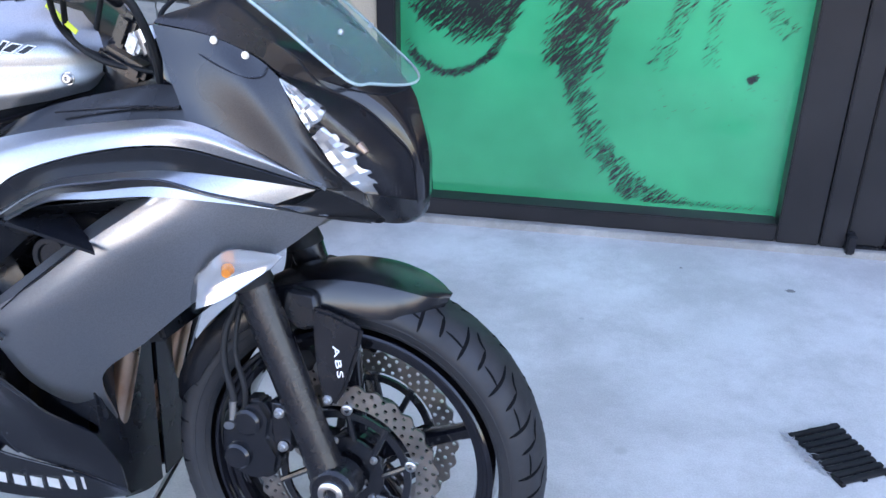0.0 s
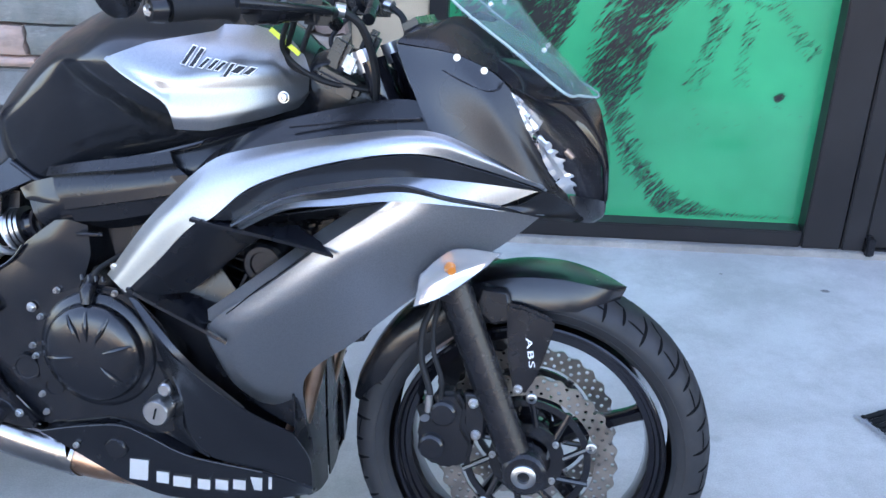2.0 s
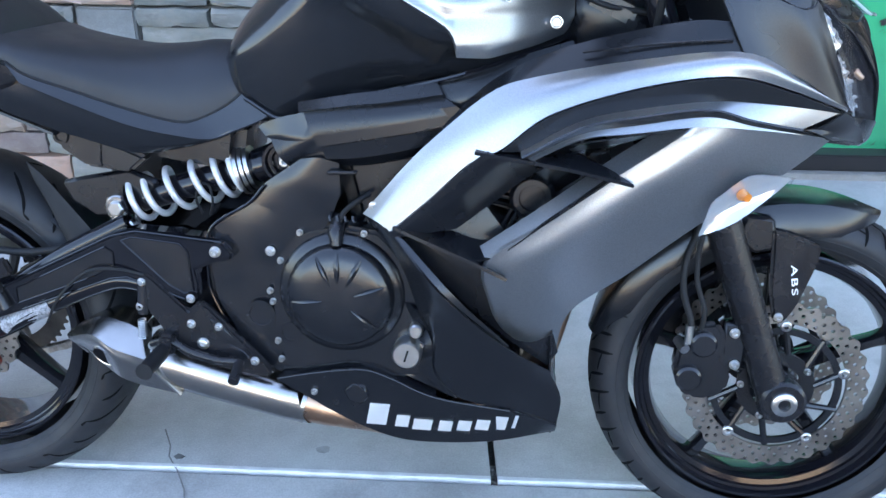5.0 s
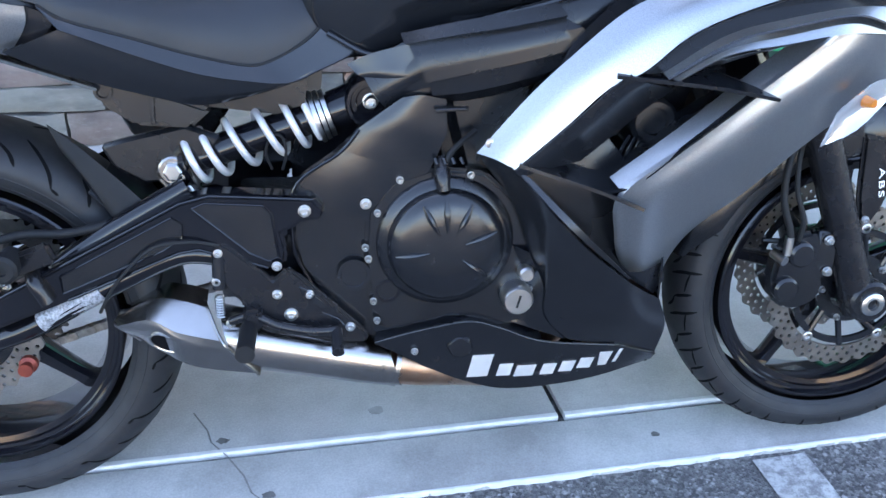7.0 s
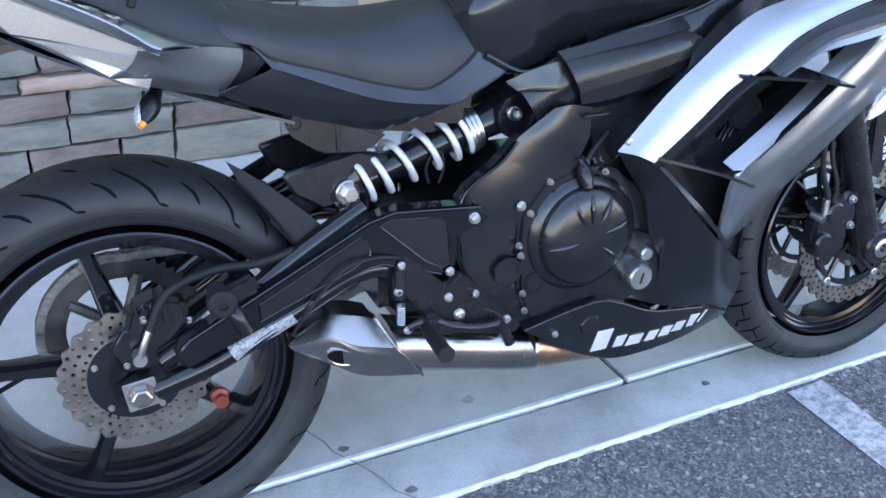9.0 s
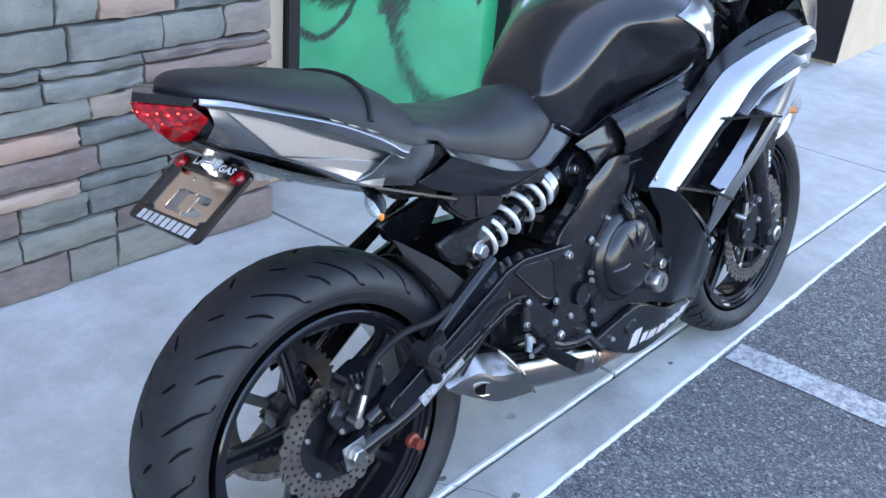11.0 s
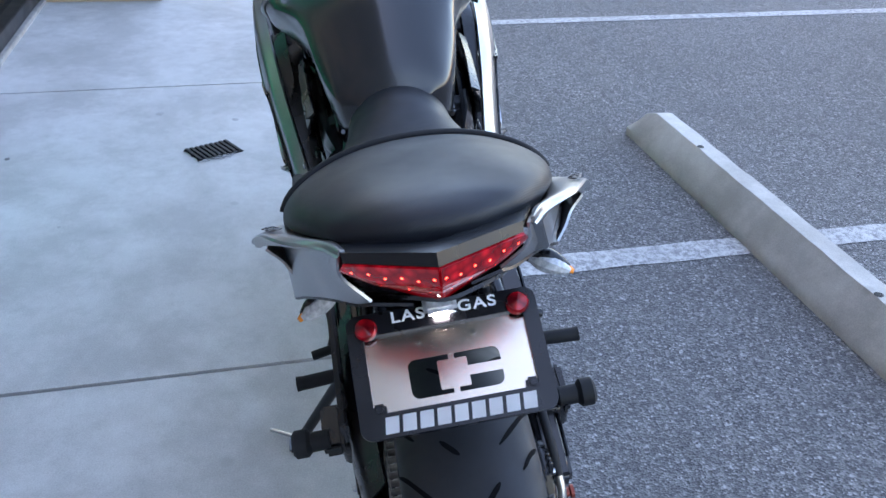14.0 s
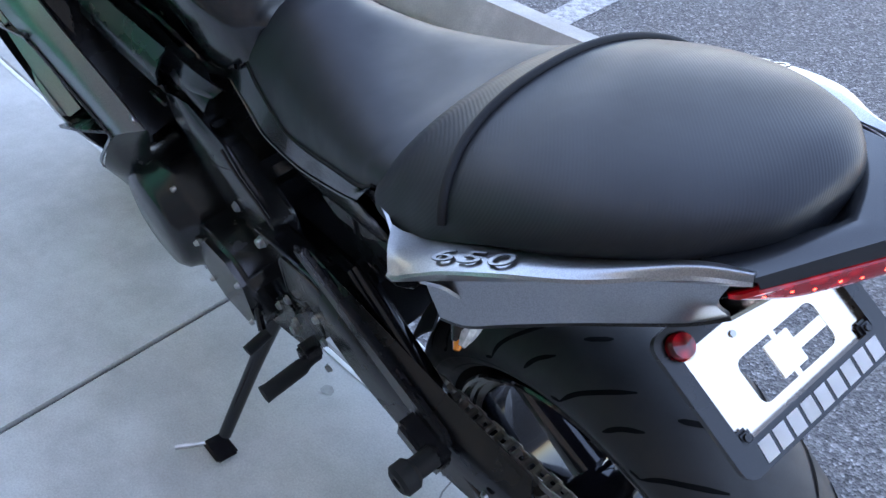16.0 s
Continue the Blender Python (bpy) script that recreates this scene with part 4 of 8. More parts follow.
# ---- front end ----
for s in (RIGHT, LEFT):
    lo, hi = Vector((FX - 0.006, s * 0.098, FZ - 0.01)), Vector((1.288, s * 0.098, 0.603))
    d = (hi - lo).normalized()
    fork = part("fork_leg", tube([lo - d * 0.012, lo + d * 0.03, lo + d * 0.12, hi - d * 0.02, hi], [0.030, 0.0275, 0.0265, 0.0275, 0.0285], 24, 16, smooth=False), BRACKET, bike, "satin black fork slider")
    part("dust_seal", tube([hi, hi + d * 0.006, hi + d * 0.02, hi + d * 0.03], [0.0305, 0.0305, 0.029, 0.024], 24, 8, smooth=False), GRIP, fork)
    part("fork_tube", tube([hi, hi + d * 0.36], 0.0205, 20), GLOSS, fork, "dark fork tube")
    part("axle_boss", turned([(s * 0.08, 0.036), (s * 0.122, 0.036), (s * 0.127, 0.031), (s * 0.127, 0.022)], (FX, 0, FZ), 28), BRACKET, fork)
    part("axle_nut", turned([(s * 0.126, 0.020), (s * 0.131, 0.020), (s * 0.133, 0.017), (s * 0.133, 0.010), (s * 0.120, 0.0095), (s * 0.120, 0.0001)], (FX, 0, FZ), 24), ZINC, fork, "bright hollow axle end")
    cal = part("brake_caliper", plate([(1.255, 0.31), (1.243, 0.345), (1.248, 0.385), (1.275, 0.428), (1.305, 0.432), (1.322, 0.405), (1.318, 0.372), (1.335, 0.345), (1.33, 0.312), (1.305, 0.297), (1.275, 0.297)], s * 0.083, s * 0.118, 0.007, rounds=2), ENGINE, bike, "black two-piston brake caliper")
    for x, z in ((1.268, 0.335), (1.285, 0.395)):
        part("piston_housing", turned([(s * 0.11, 0.021), (s * 0.124, 0.021), (s * 0.128, 0.017), (s * 0.128, 0.0001)], (x, 0, z), 24), ENGINE, cal)
    for x, z in ((1.332, 0.414), (1.338, 0.360)):
        bolt((x, s * 0.112, z), 0.010, s, cal, 0.008)
    part("caliper_lug", plate([(1.315, 0.43), (1.345, 0.428), (1.352, 0.40), (1.352, 0.35), (1.33, 0.345), (1.318, 0.36)], s * 0.090, s * 0.11, 0.004), ENGINE, cal)
    part("bridge_pin", tube([(1.25, s * 0.092, 0.40), (1.33, s * 0.092, 0.325)], 0.004, 8), ZINC, cal)
    part("banjo_fitting", tube([(1.248, s * 0.10, 0.392), (1.257, s * 0.125, 0.386)], 0.008, 10), ZINC, cal, "bright hose banjo")
    part("brake_hose", tube([(1.262, s * 0.118, 0.395), (1.262, s * 0.118, 0.43), (1.246, s * 0.112, 0.48), (1.246, s * 0.105, 0.53), (1.262, s * 0.09, 0.58), (1.27, s * 0.08, 0.68)], 0.0055, 10), GRIP, bike)
    part("hose_collar", tube([(1.262, s * 0.118, 0.395), (1.2615, s * 0.118, 0.425)], 0.007, 10), ZINC, bike)
    part("sensor_wire", tube([(1.278, s * 0.112, 0.40), (1.280, s * 0.118, 0.45), (1.264, s * 0.112, 0.50), (1.266, s * 0.10, 0.56), (1.29, s * 0.08, 0.66)], 0.0042, 8), GRIP, bike)
    # stiff cover between slider and mudguard, with its lettering on the right
    cover = part("fork_cover", plate([(1.372, 0.578), (1.400, 0.574), (1.449, 0.556), (1.444, 0.520), (1.425, 0.455), (1.408, 0.425), (1.392, 0.428), (1.380, 0.48)], s * 0.078, s * 0.092, 0.005, rounds=2), BRACKET, bike, "black fork brace cover with pale lettering")
    bolt((1.399, s * 0.092, 0.437), 0.009, s, cover, 0.006)
    if s == RIGHT:
        letters("lettering", "ABS", 0.0185, WHITE, cover, pose(1.414, -0.0925, 0.500, 90, 0, 0) @ pose(0, 0, 0, 0, 0, -80) @ Matrix.Diagonal((1.45, 0.72, 1, 1)), shear=0.0, spacing=1.2, label="small white lettering")
    part("fork_bracket", plate([(1.33, 0.60), (1.375, 0.595), (1.385, 0.545), (1.35, 0.535), (1.32, 0.56)], s * 0.06, s * 0.085, 0.006), PLASTIC, bike)


def front_fender():
    """Mudguard over the front tyre: a hooded arc with a drawn-out nose."""
    rows = []
    for a, r, w, drop in ((169, 0.316, 0.034, 0.012), (158, 0.317, 0.058, 0.030), (140, 0.318, 0.066, 0.032), (118, 0.318, 0.070, 0.034), (100, 0.320, 0.071, 0.040), (86, 0.322, 0.069, 0.044), (76, 0.323, 0.060, 0.038), (69, 0.324, 0.042, 0.028), (64.5, 0.326, 0.010, 0.010)):
        t = radians(a)
        row = []
        for f in np.linspace(-1, 1, 13):
            q = abs(f)
            y = w * math.copysign(min(1, q * 1.22) ** 0.9 if q < 0.82 else 1, f)
            rr = r - 0.006 - 0.012 * q ** 2 - (drop * (q - 0.66) / 0.34 if q > 0.66 else 0)
            row.append((FX + rr * math.cos(t), y, FZ + rr * math.sin(t)))
        rows.append(row)
    bm = bmesh.new()
    fine = []
    for c in zip(*rows):
        fine.append(spline(c, 34))
    grid(bm, fine)
    bmesh.ops.recalc_face_normals(bm, faces=bm.faces)
    bmesh.ops.solidify(bm, geom=bm.faces[:], thickness=0.003)
    return part("front_fender", bm, ENGINE, bike, "gloss black front mudguard")


front_fender()

# ---- side fairings ----
E0 = [(0.755, 0.166, 0.592), (0.817, 0.180, 0.670), (0.867, 0.190, 0.723), (0.940, 0.200, 0.788), (1.005, 0.205, 0.813), (1.136, 0.216, 0.842), (1.263, 0.227, 0.858), (1.345, 0.203, 0.824), (1.424, 0.170, 0.778)]
E1 = [(0.801, 0.200, 0.578), (0.862, 0.212, 0.637), (0.915, 0.223, 0.692), (0.958, 0.232, 0.716), (1.022, 0.238, 0.768), (1.137, 0.243, 0.810), (1.248, 0.243, 0.829), (1.330, 0.216, 0.811), (1.418, 0.175, 0.779)]
H1 = [(0.958, 0.231, 0.714), (1.022, 0.237, 0.766), (1.137, 0.242, 0.808), (1.248, 0.242, 0.827), (1.330, 0.215, 0.809), (1.417, 0.174, 0.778)]
H2 = [(0.984, 0.222, 0.713), (1.063, 0.224, 0.760), (1.139, 0.226, 0.780), (1.235, 0.226, 0.795), (1.320, 0.205, 0.790), (1.416, 0.172, 0.777)]
H3 = [(0.986, 0.238, 0.708), (1.063, 0.244, 0.754), (1.139, 0.246, 0.773), (1.225, 0.243, 0.786), (1.290, 0.222, 0.770), (1.362, 0.192, 0.755)]
H4 = [(0.992, 0.230, 0.706), (1.064, 0.233, 0.745), (1.139, 0.235, 0.761), (1.228, 0.230, 0.775), (1.300, 0.205, 0.760), (1.400, 0.168, 0.742)]
H5 = [(0.994, 0.238, 0.701), (1.064, 0.241, 0.737), (1.139, 0.241, 0.749), (1.220, 0.236, 0.760), (1.310, 0.203, 0.752), (1.422, 0.158, 0.737)]
M0 = [(1.216, 0.241, 0.760), (1.165, 0.247, 0.724), (1.115, 0.250, 0.688), (1.030, 0.246, 0.620), (0.943, 0.236, 0.552), (0.948, 0.214, 0.480), (0.975, 0.188, 0.415), (1.046, 0.150, 0.346)]
M1 = [(1.290, 0.222, 0.752), (1.235, 0.233, 0.712), (1.180, 0.238, 0.672), (1.100, 0.236, 0.605), (1.020, 0.224, 0.540), (1.005, 0.198, 0.465), (1.015, 0.172, 0.405), (1.050, 0.146, 0.347)]
M2 = [(1.422, 0.160, 0.737), (1.388, 0.162, 0.706), (1.355, 0.164, 0.680), (1.296, 0.166, 0.640), (1.238, 0.164, 0.599), (1.151, 0.158, 0.520), (1.072, 0.147, 0.450), (1.056, 0.140, 0.350)]
def swept(points, rows):
    """Half-widths of the rows laid on one smooth quadratic sheet through all of them."""
    m = np.array([[1, x, z, x * x, x * z, z * z] for x, w, z in points])
    k = np.linalg.lstsq(m, np.array([w for x, w, z in points]), rcond=None)[0]
    return [[(x, float(np.dot(k, (1, x, z, x * x, x * z, z * z))), z) for x, w, z in r] for r in rows]


M0, M1, M2 = swept(M0 + M1 + M2, (M0, M1, M2))
M0, M1, M2 = ([(x, w - 1.1 * max(0.0, z - 0.60) ** 2 - 0.6 * min(0.0, z - 0.60) ** 2, z) for x, w, z in r] for r in (M0, M1, M2))
# a bevelled band along the opening, then a face that rolls over towards the wheel arch
MC = [tuple(a + (b - a) * f for a, b in zip(p, q)) for p, q, f in zip(M0, M1, (0.05, 0.06, 0.06, 0.06, 0.06, 0.08, 0.08, 0.08))]
M0 = [(x, w - d, z) for (x, w, z), d in zip(M0, (0.005, 0.012, 0.015, 0.015, 0.015, 0.009, 0.004, 0.0))]
MC = [(x, w - d, z) for (x, w, z), d in zip(MC, (0.004, 0.006, 0.008, 0.008, 0.008, 0.005, 0.002, 0.0))]
M1 = [(x, w + d, z) for (x, w, z), d in zip(M1, (0.004, 0.006, 0.007, 0.007, 0.007, 0.006, 0.003, 0.0))]
for s in (RIGHT, LEFT):
    side = part("side_fairing", skin([S(M0, s), S(MC, s), S(M1, s), S(M2, s)], 48, 7, 0.004, (1,)), SILVER, bike, "graphite silver side fairing with layered edges")
    part("upper_spar", skin([S(E0, s), S([(p[0] * 0.5 + q[0] * 0.5, p[1] * 0.5 + q[1] * 0.5 + 0.0055, p[2] * 0.5 + q[2] * 0.5 + 0.004) for p, q in zip(E0, E1)], s), S(E1, s)], 48, 6, 0.004), SILVER, side)
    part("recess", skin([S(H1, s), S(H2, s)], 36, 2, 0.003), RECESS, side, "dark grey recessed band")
    part("middle_blade", skin([S(H2, s), S(H3, s)], 36, 2, 0.003), SILVER, side)
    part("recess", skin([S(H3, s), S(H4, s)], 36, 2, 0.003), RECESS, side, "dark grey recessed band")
    part("lower_blade", skin([S(H4, s), S(H5, s)], 36, 2, 0.003), SILVER, side)
    edge_in = [(x - 0.010, w - 0.022, z + 0.012) for x, w, z in M0[:5]]
    part("return_edge", skin([S(M0[:5], s), S(edge_in, s)], 30, 2, 0.002), SILVER, side)
    part("nose_panel", skin([S([(1.418, 0.173, 0.778), (1.45, 0.135, 0.757), (1.478, 0.09, 0.722)], s), S([(1.390, 0.176, 0.757), (1.43, 0.145, 0.742), (1.468, 0.085, 0.716)], s), S([(1.362, 0.192, 0.754), (1.40, 0.168, 0.741), (1.445, 0.10, 0.722)], s)], 20, 5, 0.003), GREY_SATIN, side, "dark nose infill panel")
    part("nose_infill", skin([S([(1.392, 0.170, 0.786), (1.420, 0.150, 0.779), (1.450, 0.108, 0.762)], s), S([(1.385, 0.168, 0.762), (1.428, 0.146, 0.750), (1.463, 0.104, 0.738)], s), S([(1.385, 0.154, 0.737), (1.428, 0.136, 0.728), (1.464, 0.100, 0.719)], s)], 18, 4, 0.003), GREY_SATIN, side)
    part("nose_backing", skin([S([(1.28, 0.195, 0.812), (1.36, 0.172, 0.797), (1.42, 0.132, 0.778), (1.452, 0.098, 0.756)], s), S([(1.28, 0.188, 0.745), (1.36, 0.160, 0.735), (1.42, 0.128, 0.724), (1.460, 0.094, 0.714)], s)], 18, 3, 0.003), GREY_SATIN, side)
    # upper inner panel beside the tank
    I1 = [(0.80, 0.150, 0.66), (0.88, 0.165, 0.742), (0.945, 0.170, 0.803), (1.03, 0.172, 0.846), (1.14, 0.178, 0.878), (1.21, 0.19, 0.893), (1.258, 0.205, 0.893)]
    I0 = [(x, w - 0.006, z - 0.004) for x, w, z in E0[1:7]]
    part("inner_panel", skin([S([(0.86, 0.178, 0.712), *I0[2:]], s), S(I1[1:], s)], 36, 4, 0.003), PLASTIC, side, "black inner cowl panel")
    LIP = [(0.801, 0.2015, 0.577), (0.862, 0.2135, 0.636), (0.915, 0.2245, 0.691), (0.940, 0.230, 0.712)]
    part("opening_lip", skin([S(LIP, s), S([(x + 0.007, w - 0.001, z - 0.007) for x, w, z in LIP], s), S([(0.895, 0.180, 0.584), (0.942, 0.182, 0.624), (0.985, 0.186, 0.662), (1.016, 0.192, 0.684)], s), S([(0.905, 0.130, 0.590), (0.955, 0.130, 0.635), (0.998, 0.130, 0.672), (1.03, 0.135, 0.692)], s)], 24, 3, 0.003, (1, 2)), PLASTIC, side, "black inner panel of the side opening")
    bolt((0.772, s * 0.172, 0.607), 0.0085, s, side, 0.003)
    part("inner_closure", skin([S([(x, w - 0.006, z - 0.012) for x, w, z in E0[:7]], s), S([(x + 0.012, w - 0.085, z - 0.004) for x, w, z in E0[:7]], s)], 30, 3, 0.003), PLASTIC, side)
    part("panel_seam", tube(S([(1.06, 0.196, 0.846), (1.16, 0.205, 0.862), (1.25, 0.216, 0.872)], s), 0.0022, 6), BRACKET, side)
    # air duct behind the opening
    part("duct", skin([S([(0.803, 0.198, 0.582), (0.86, 0.208, 0.642), (0.925, 0.22, 0.705), (1.03, 0.215, 0.72), (1.205, 0.225, 0.757)], s), S([(0.86, 0.12, 0.575), (0.91, 0.115, 0.62), (0.97, 0.11, 0.66), (1.06, 0.12, 0.685), (1.17, 0.17, 0.735)], s)], 30, 4, 0.002), PLASTIC, side, "black air duct lining")
    part("duct_floor", skin([S([(0.815, 0.205, 0.582), (0.88, 0.21, 0.565), (0.945, 0.228, 0.552), (1.03, 0.238, 0.618), (1.115, 0.242, 0.686)], s), S([(0.83, 0.11, 0.582), (0.89, 0.11, 0.575), (0.95, 0.12, 0.565), (1.03, 0.14, 0.625), (1.11, 0.17, 0.69)], s)], 30, 4, 0.002), PLASTIC, side)
    part("fin", skin([S([(0.922, 0.232, 0.711), (1.00, 0.243, 0.7035), (1.06, 0.248, 0.696), (1.139, 0.248, 0.680)], s), S([(0.930, 0.190, 0.716), (1.00, 0.175, 0.712), (1.06, 0.19, 0.708), (1.115, 0.225, 0.690)], s)], 20, 3, 0.005), PLASTIC, side, "black air deflector fin")
    part("fin", skin([S([(0.806, 0.206, 0.588), (0.87, 0.226, 0.570), (0.92, 0.234, 0.553), (0.976, 0.236, 0.529)], s), S([(0.83, 0.13, 0.584), (0.88, 0.14, 0.570), (0.93, 0.16, 0.550), (0.965, 0.21, 0.530)], s)], 20, 3, 0.005), PLASTIC, side, "black air deflector fin")
    # black lower cowl
    L0 = [(0.757, 0.165, 0.590), (0.800, 0.200, 0.578), (0.878, 0.215, 0.490), (0.975, 0.188, 0.400), (1.048, 0.150, 0.345)]
    L1 = [(0.790, 0.158, 0.545), (0.835, 0.180, 0.500), (0.880, 0.180, 0.420), (0.975, 0.165, 0.330), (1.070, 0.130, 0.290)]
    L2 = [(0.812, 0.160, 0.520), (0.840, 0.154, 0.436), (0.864, 0.151, 0.382), (0.868, 0.149, 0.330), (0.905, 0.144, 0.284), (1.000, 0.127, 0.256), (1.068, 0.107, 0.227)]
    L3 = [(0.612, 0.152, 0.300), (0.680, 0.152, 0.316), (0.752, 0.151, 0.326), (0.800, 0.150, 0.312), (0.870, 0.146, 0.282), (0.990, 0.130, 0.259), (1.068, 0.107, 0.227)]
    L4 = [(0.690, 0.132, 0.245), (0.755, 0.128, 0.212), (0.830, 0.118, 0.187), (0.955, 0.105, 0.188), (1.066, 0.095, 0.212)]
    L5 = [(0.720, 0.03, 0.20), (0.765, 0.03, 0.165), (0.835, 0.03, 0.150), (0.955, 0.03, 0.155), (1.060, 0.03, 0.190)]
    low = part("lower_cowl", skin([S(L0, s), S(L1, s), S(L2, s)], 30, 5, 0.004), ENGINE, bike, "satin black lower cowl")
    part("belly_panel", skin([S(L3, s), S(L4, s), S(L5, s)], 30, 5, 0.004, (1,)), ENGINE, low)
    part("belly_top", skin([S(L3[:5], s), S([(0.62, 0.10, 0.305), (0.68, 0.10, 0.322), (0.752, 0.10, 0.333), (0.80, 0.10, 0.32), (0.868, 0.10, 0.29)], s)], 20, 2, 0.003), ENGINE, low)
    part("cowl_corner", skin([S(L2[1:5], s), S([(0.80, 0.125, 0.45), (0.82, 0.125, 0.39), (0.815, 0.125, 0.325), (0.81, 0.13, 0.315)], s)], 20, 3, 0.003), ENGINE, low)
    part("cowl_edge", tube(S([(x, w + 0.002, z) for x, w, z in L3[:6]], s), 0.0022, 8), BRACKET, low)
    # grey strip laid on as the soft sheen along the cowl's upper edge
    part("edge_sheen", skin([S([(0.806, 0.2035, 0.575), (0.885, 0.2175, 0.490), (0.979, 0.1905, 0.402)], s), S([(0.822, 0.2030, 0.567), (0.905, 0.2150, 0.483), (0.983, 0.1905, 0.402)], s)], 24, 2, 0.002), GREY_SATIN, low, "grey strip standing in for the sheen along the cowl edge")
    part("front_lip", skin([S([(1.048, 0.148, 0.345), (1.062, 0.128, 0.29), (1.068, 0.106, 0.225)], s), S([(1.054, 0.092, 0.345), (1.064, 0.088, 0.29), (1.070, 0.082, 0.210)], s)], 14, 3, 0.003), PLASTIC, low)
    part("inner_panel", skin([S([(1.046, 0.150, 0.540), (1.048, 0.146, 0.440), (1.052, 0.136, 0.320), (1.060, 0.098, 0.205)], s), S([(1.054, 0.060, 0.540), (1.056, 0.055, 0.440), (1.059, 0.050, 0.320), (1.065, 0.045, 0.188)], s), S([(1.055, 0.0, 0.540), (1.057, 0.0, 0.440), (1.060, 0.0, 0.320), (1.066, 0.0, 0.184)], s)], 16, 4, 0.003), PLASTIC, low, "black panel before the engine")
    part("side_liner", skin([S([(0.805, 0.165, 0.570), (0.880, 0.160, 0.485), (0.975, 0.150, 0.400), (1.045, 0.130, 0.345)], s), S([(0.93, 0.150, 0.62), (0.985, 0.160, 0.55), (1.030, 0.150, 0.47), (1.060, 0.130, 0.37)], s)], 20, 4, 0.003), PLASTIC, low)
    part("engine_liner", skin([S([(0.86, 0.10, 0.56), (0.90, 0.10, 0.44), (0.93, 0.10, 0.30)], s), S([(0.99, 0.10, 0.56), (1.00, 0.10, 0.44), (1.0, 0.10, 0.30)], s)], 8, 2, 0.003), PLASTIC, low)
    part("cowl_mount", plate([(0.72, 0.285), (0.735, 0.30), (0.755, 0.297), (0.762, 0.275), (0.75, 0.262), (0.73, 0.265)], s * 0.135, s * 0.152, 0.003), PLASTIC, low)
    bolt((0.672, s * 0.15, 0.279), 0.007, s, low)
    if s == LEFT:
        # the fairing stands a little wider on the stand side
        side.location.y, low.location.y = 0.014, 0.014
    # maker's mark, drawn as plain slanted blocks
    for k, (x, w, h, dz) in enumerate(((0.772, 0.036, 0.044, 0.003), (0.812, 0.025, 0.025, -0.005), (0.845, 0.034, 0.024, -0.007), (0.883, 0.025, 0.024, -0.007), (0.914, 0.025, 0.024, -0.006), (0.944, 0.025, 0.024, -0.004), (0.973, 0.024, 0.032, 0.0), (0.997, 0.009, 0.032, 0.003))):
        zc = 0.2365 + dz - 0.10 * (x - 0.77) + 0.13 * max(0, x - 0.86)
        top = spline([(q[0], q[1], q[2]) for q in L3], 60)
        foot = spline([(q[0], q[1], q[2]) for q in L4], 60)
        (ta, fa) = (min(top, key=lambda q: abs(q.x - x)), min(foot, key=lambda q: abs(q.x - x)))
        up = (ta.y - fa.y) / max(ta.z - fa.z, 0.02)
        yb = fa.y + up * (zc - fa.z) + 0.0035
        x0, x1 = x - w / 2 + 0.0015, x + w / 2 - 0.0015
        b = bmesh.new()
        b.faces.new([b.verts.new((px + 0.003 + 0.18 * pz, s * (yb + up * pz + 0.0015), zc + pz)) for px, pz in ((x0, -h / 2), (x1, -h / 2), (x1, h / 2), (x0, h / 2))])
        bmesh.ops.solidify(b, geom=b.faces[:], thickness=0.001)
        part("brand_mark", b, WHITE, low, "plain white mark")

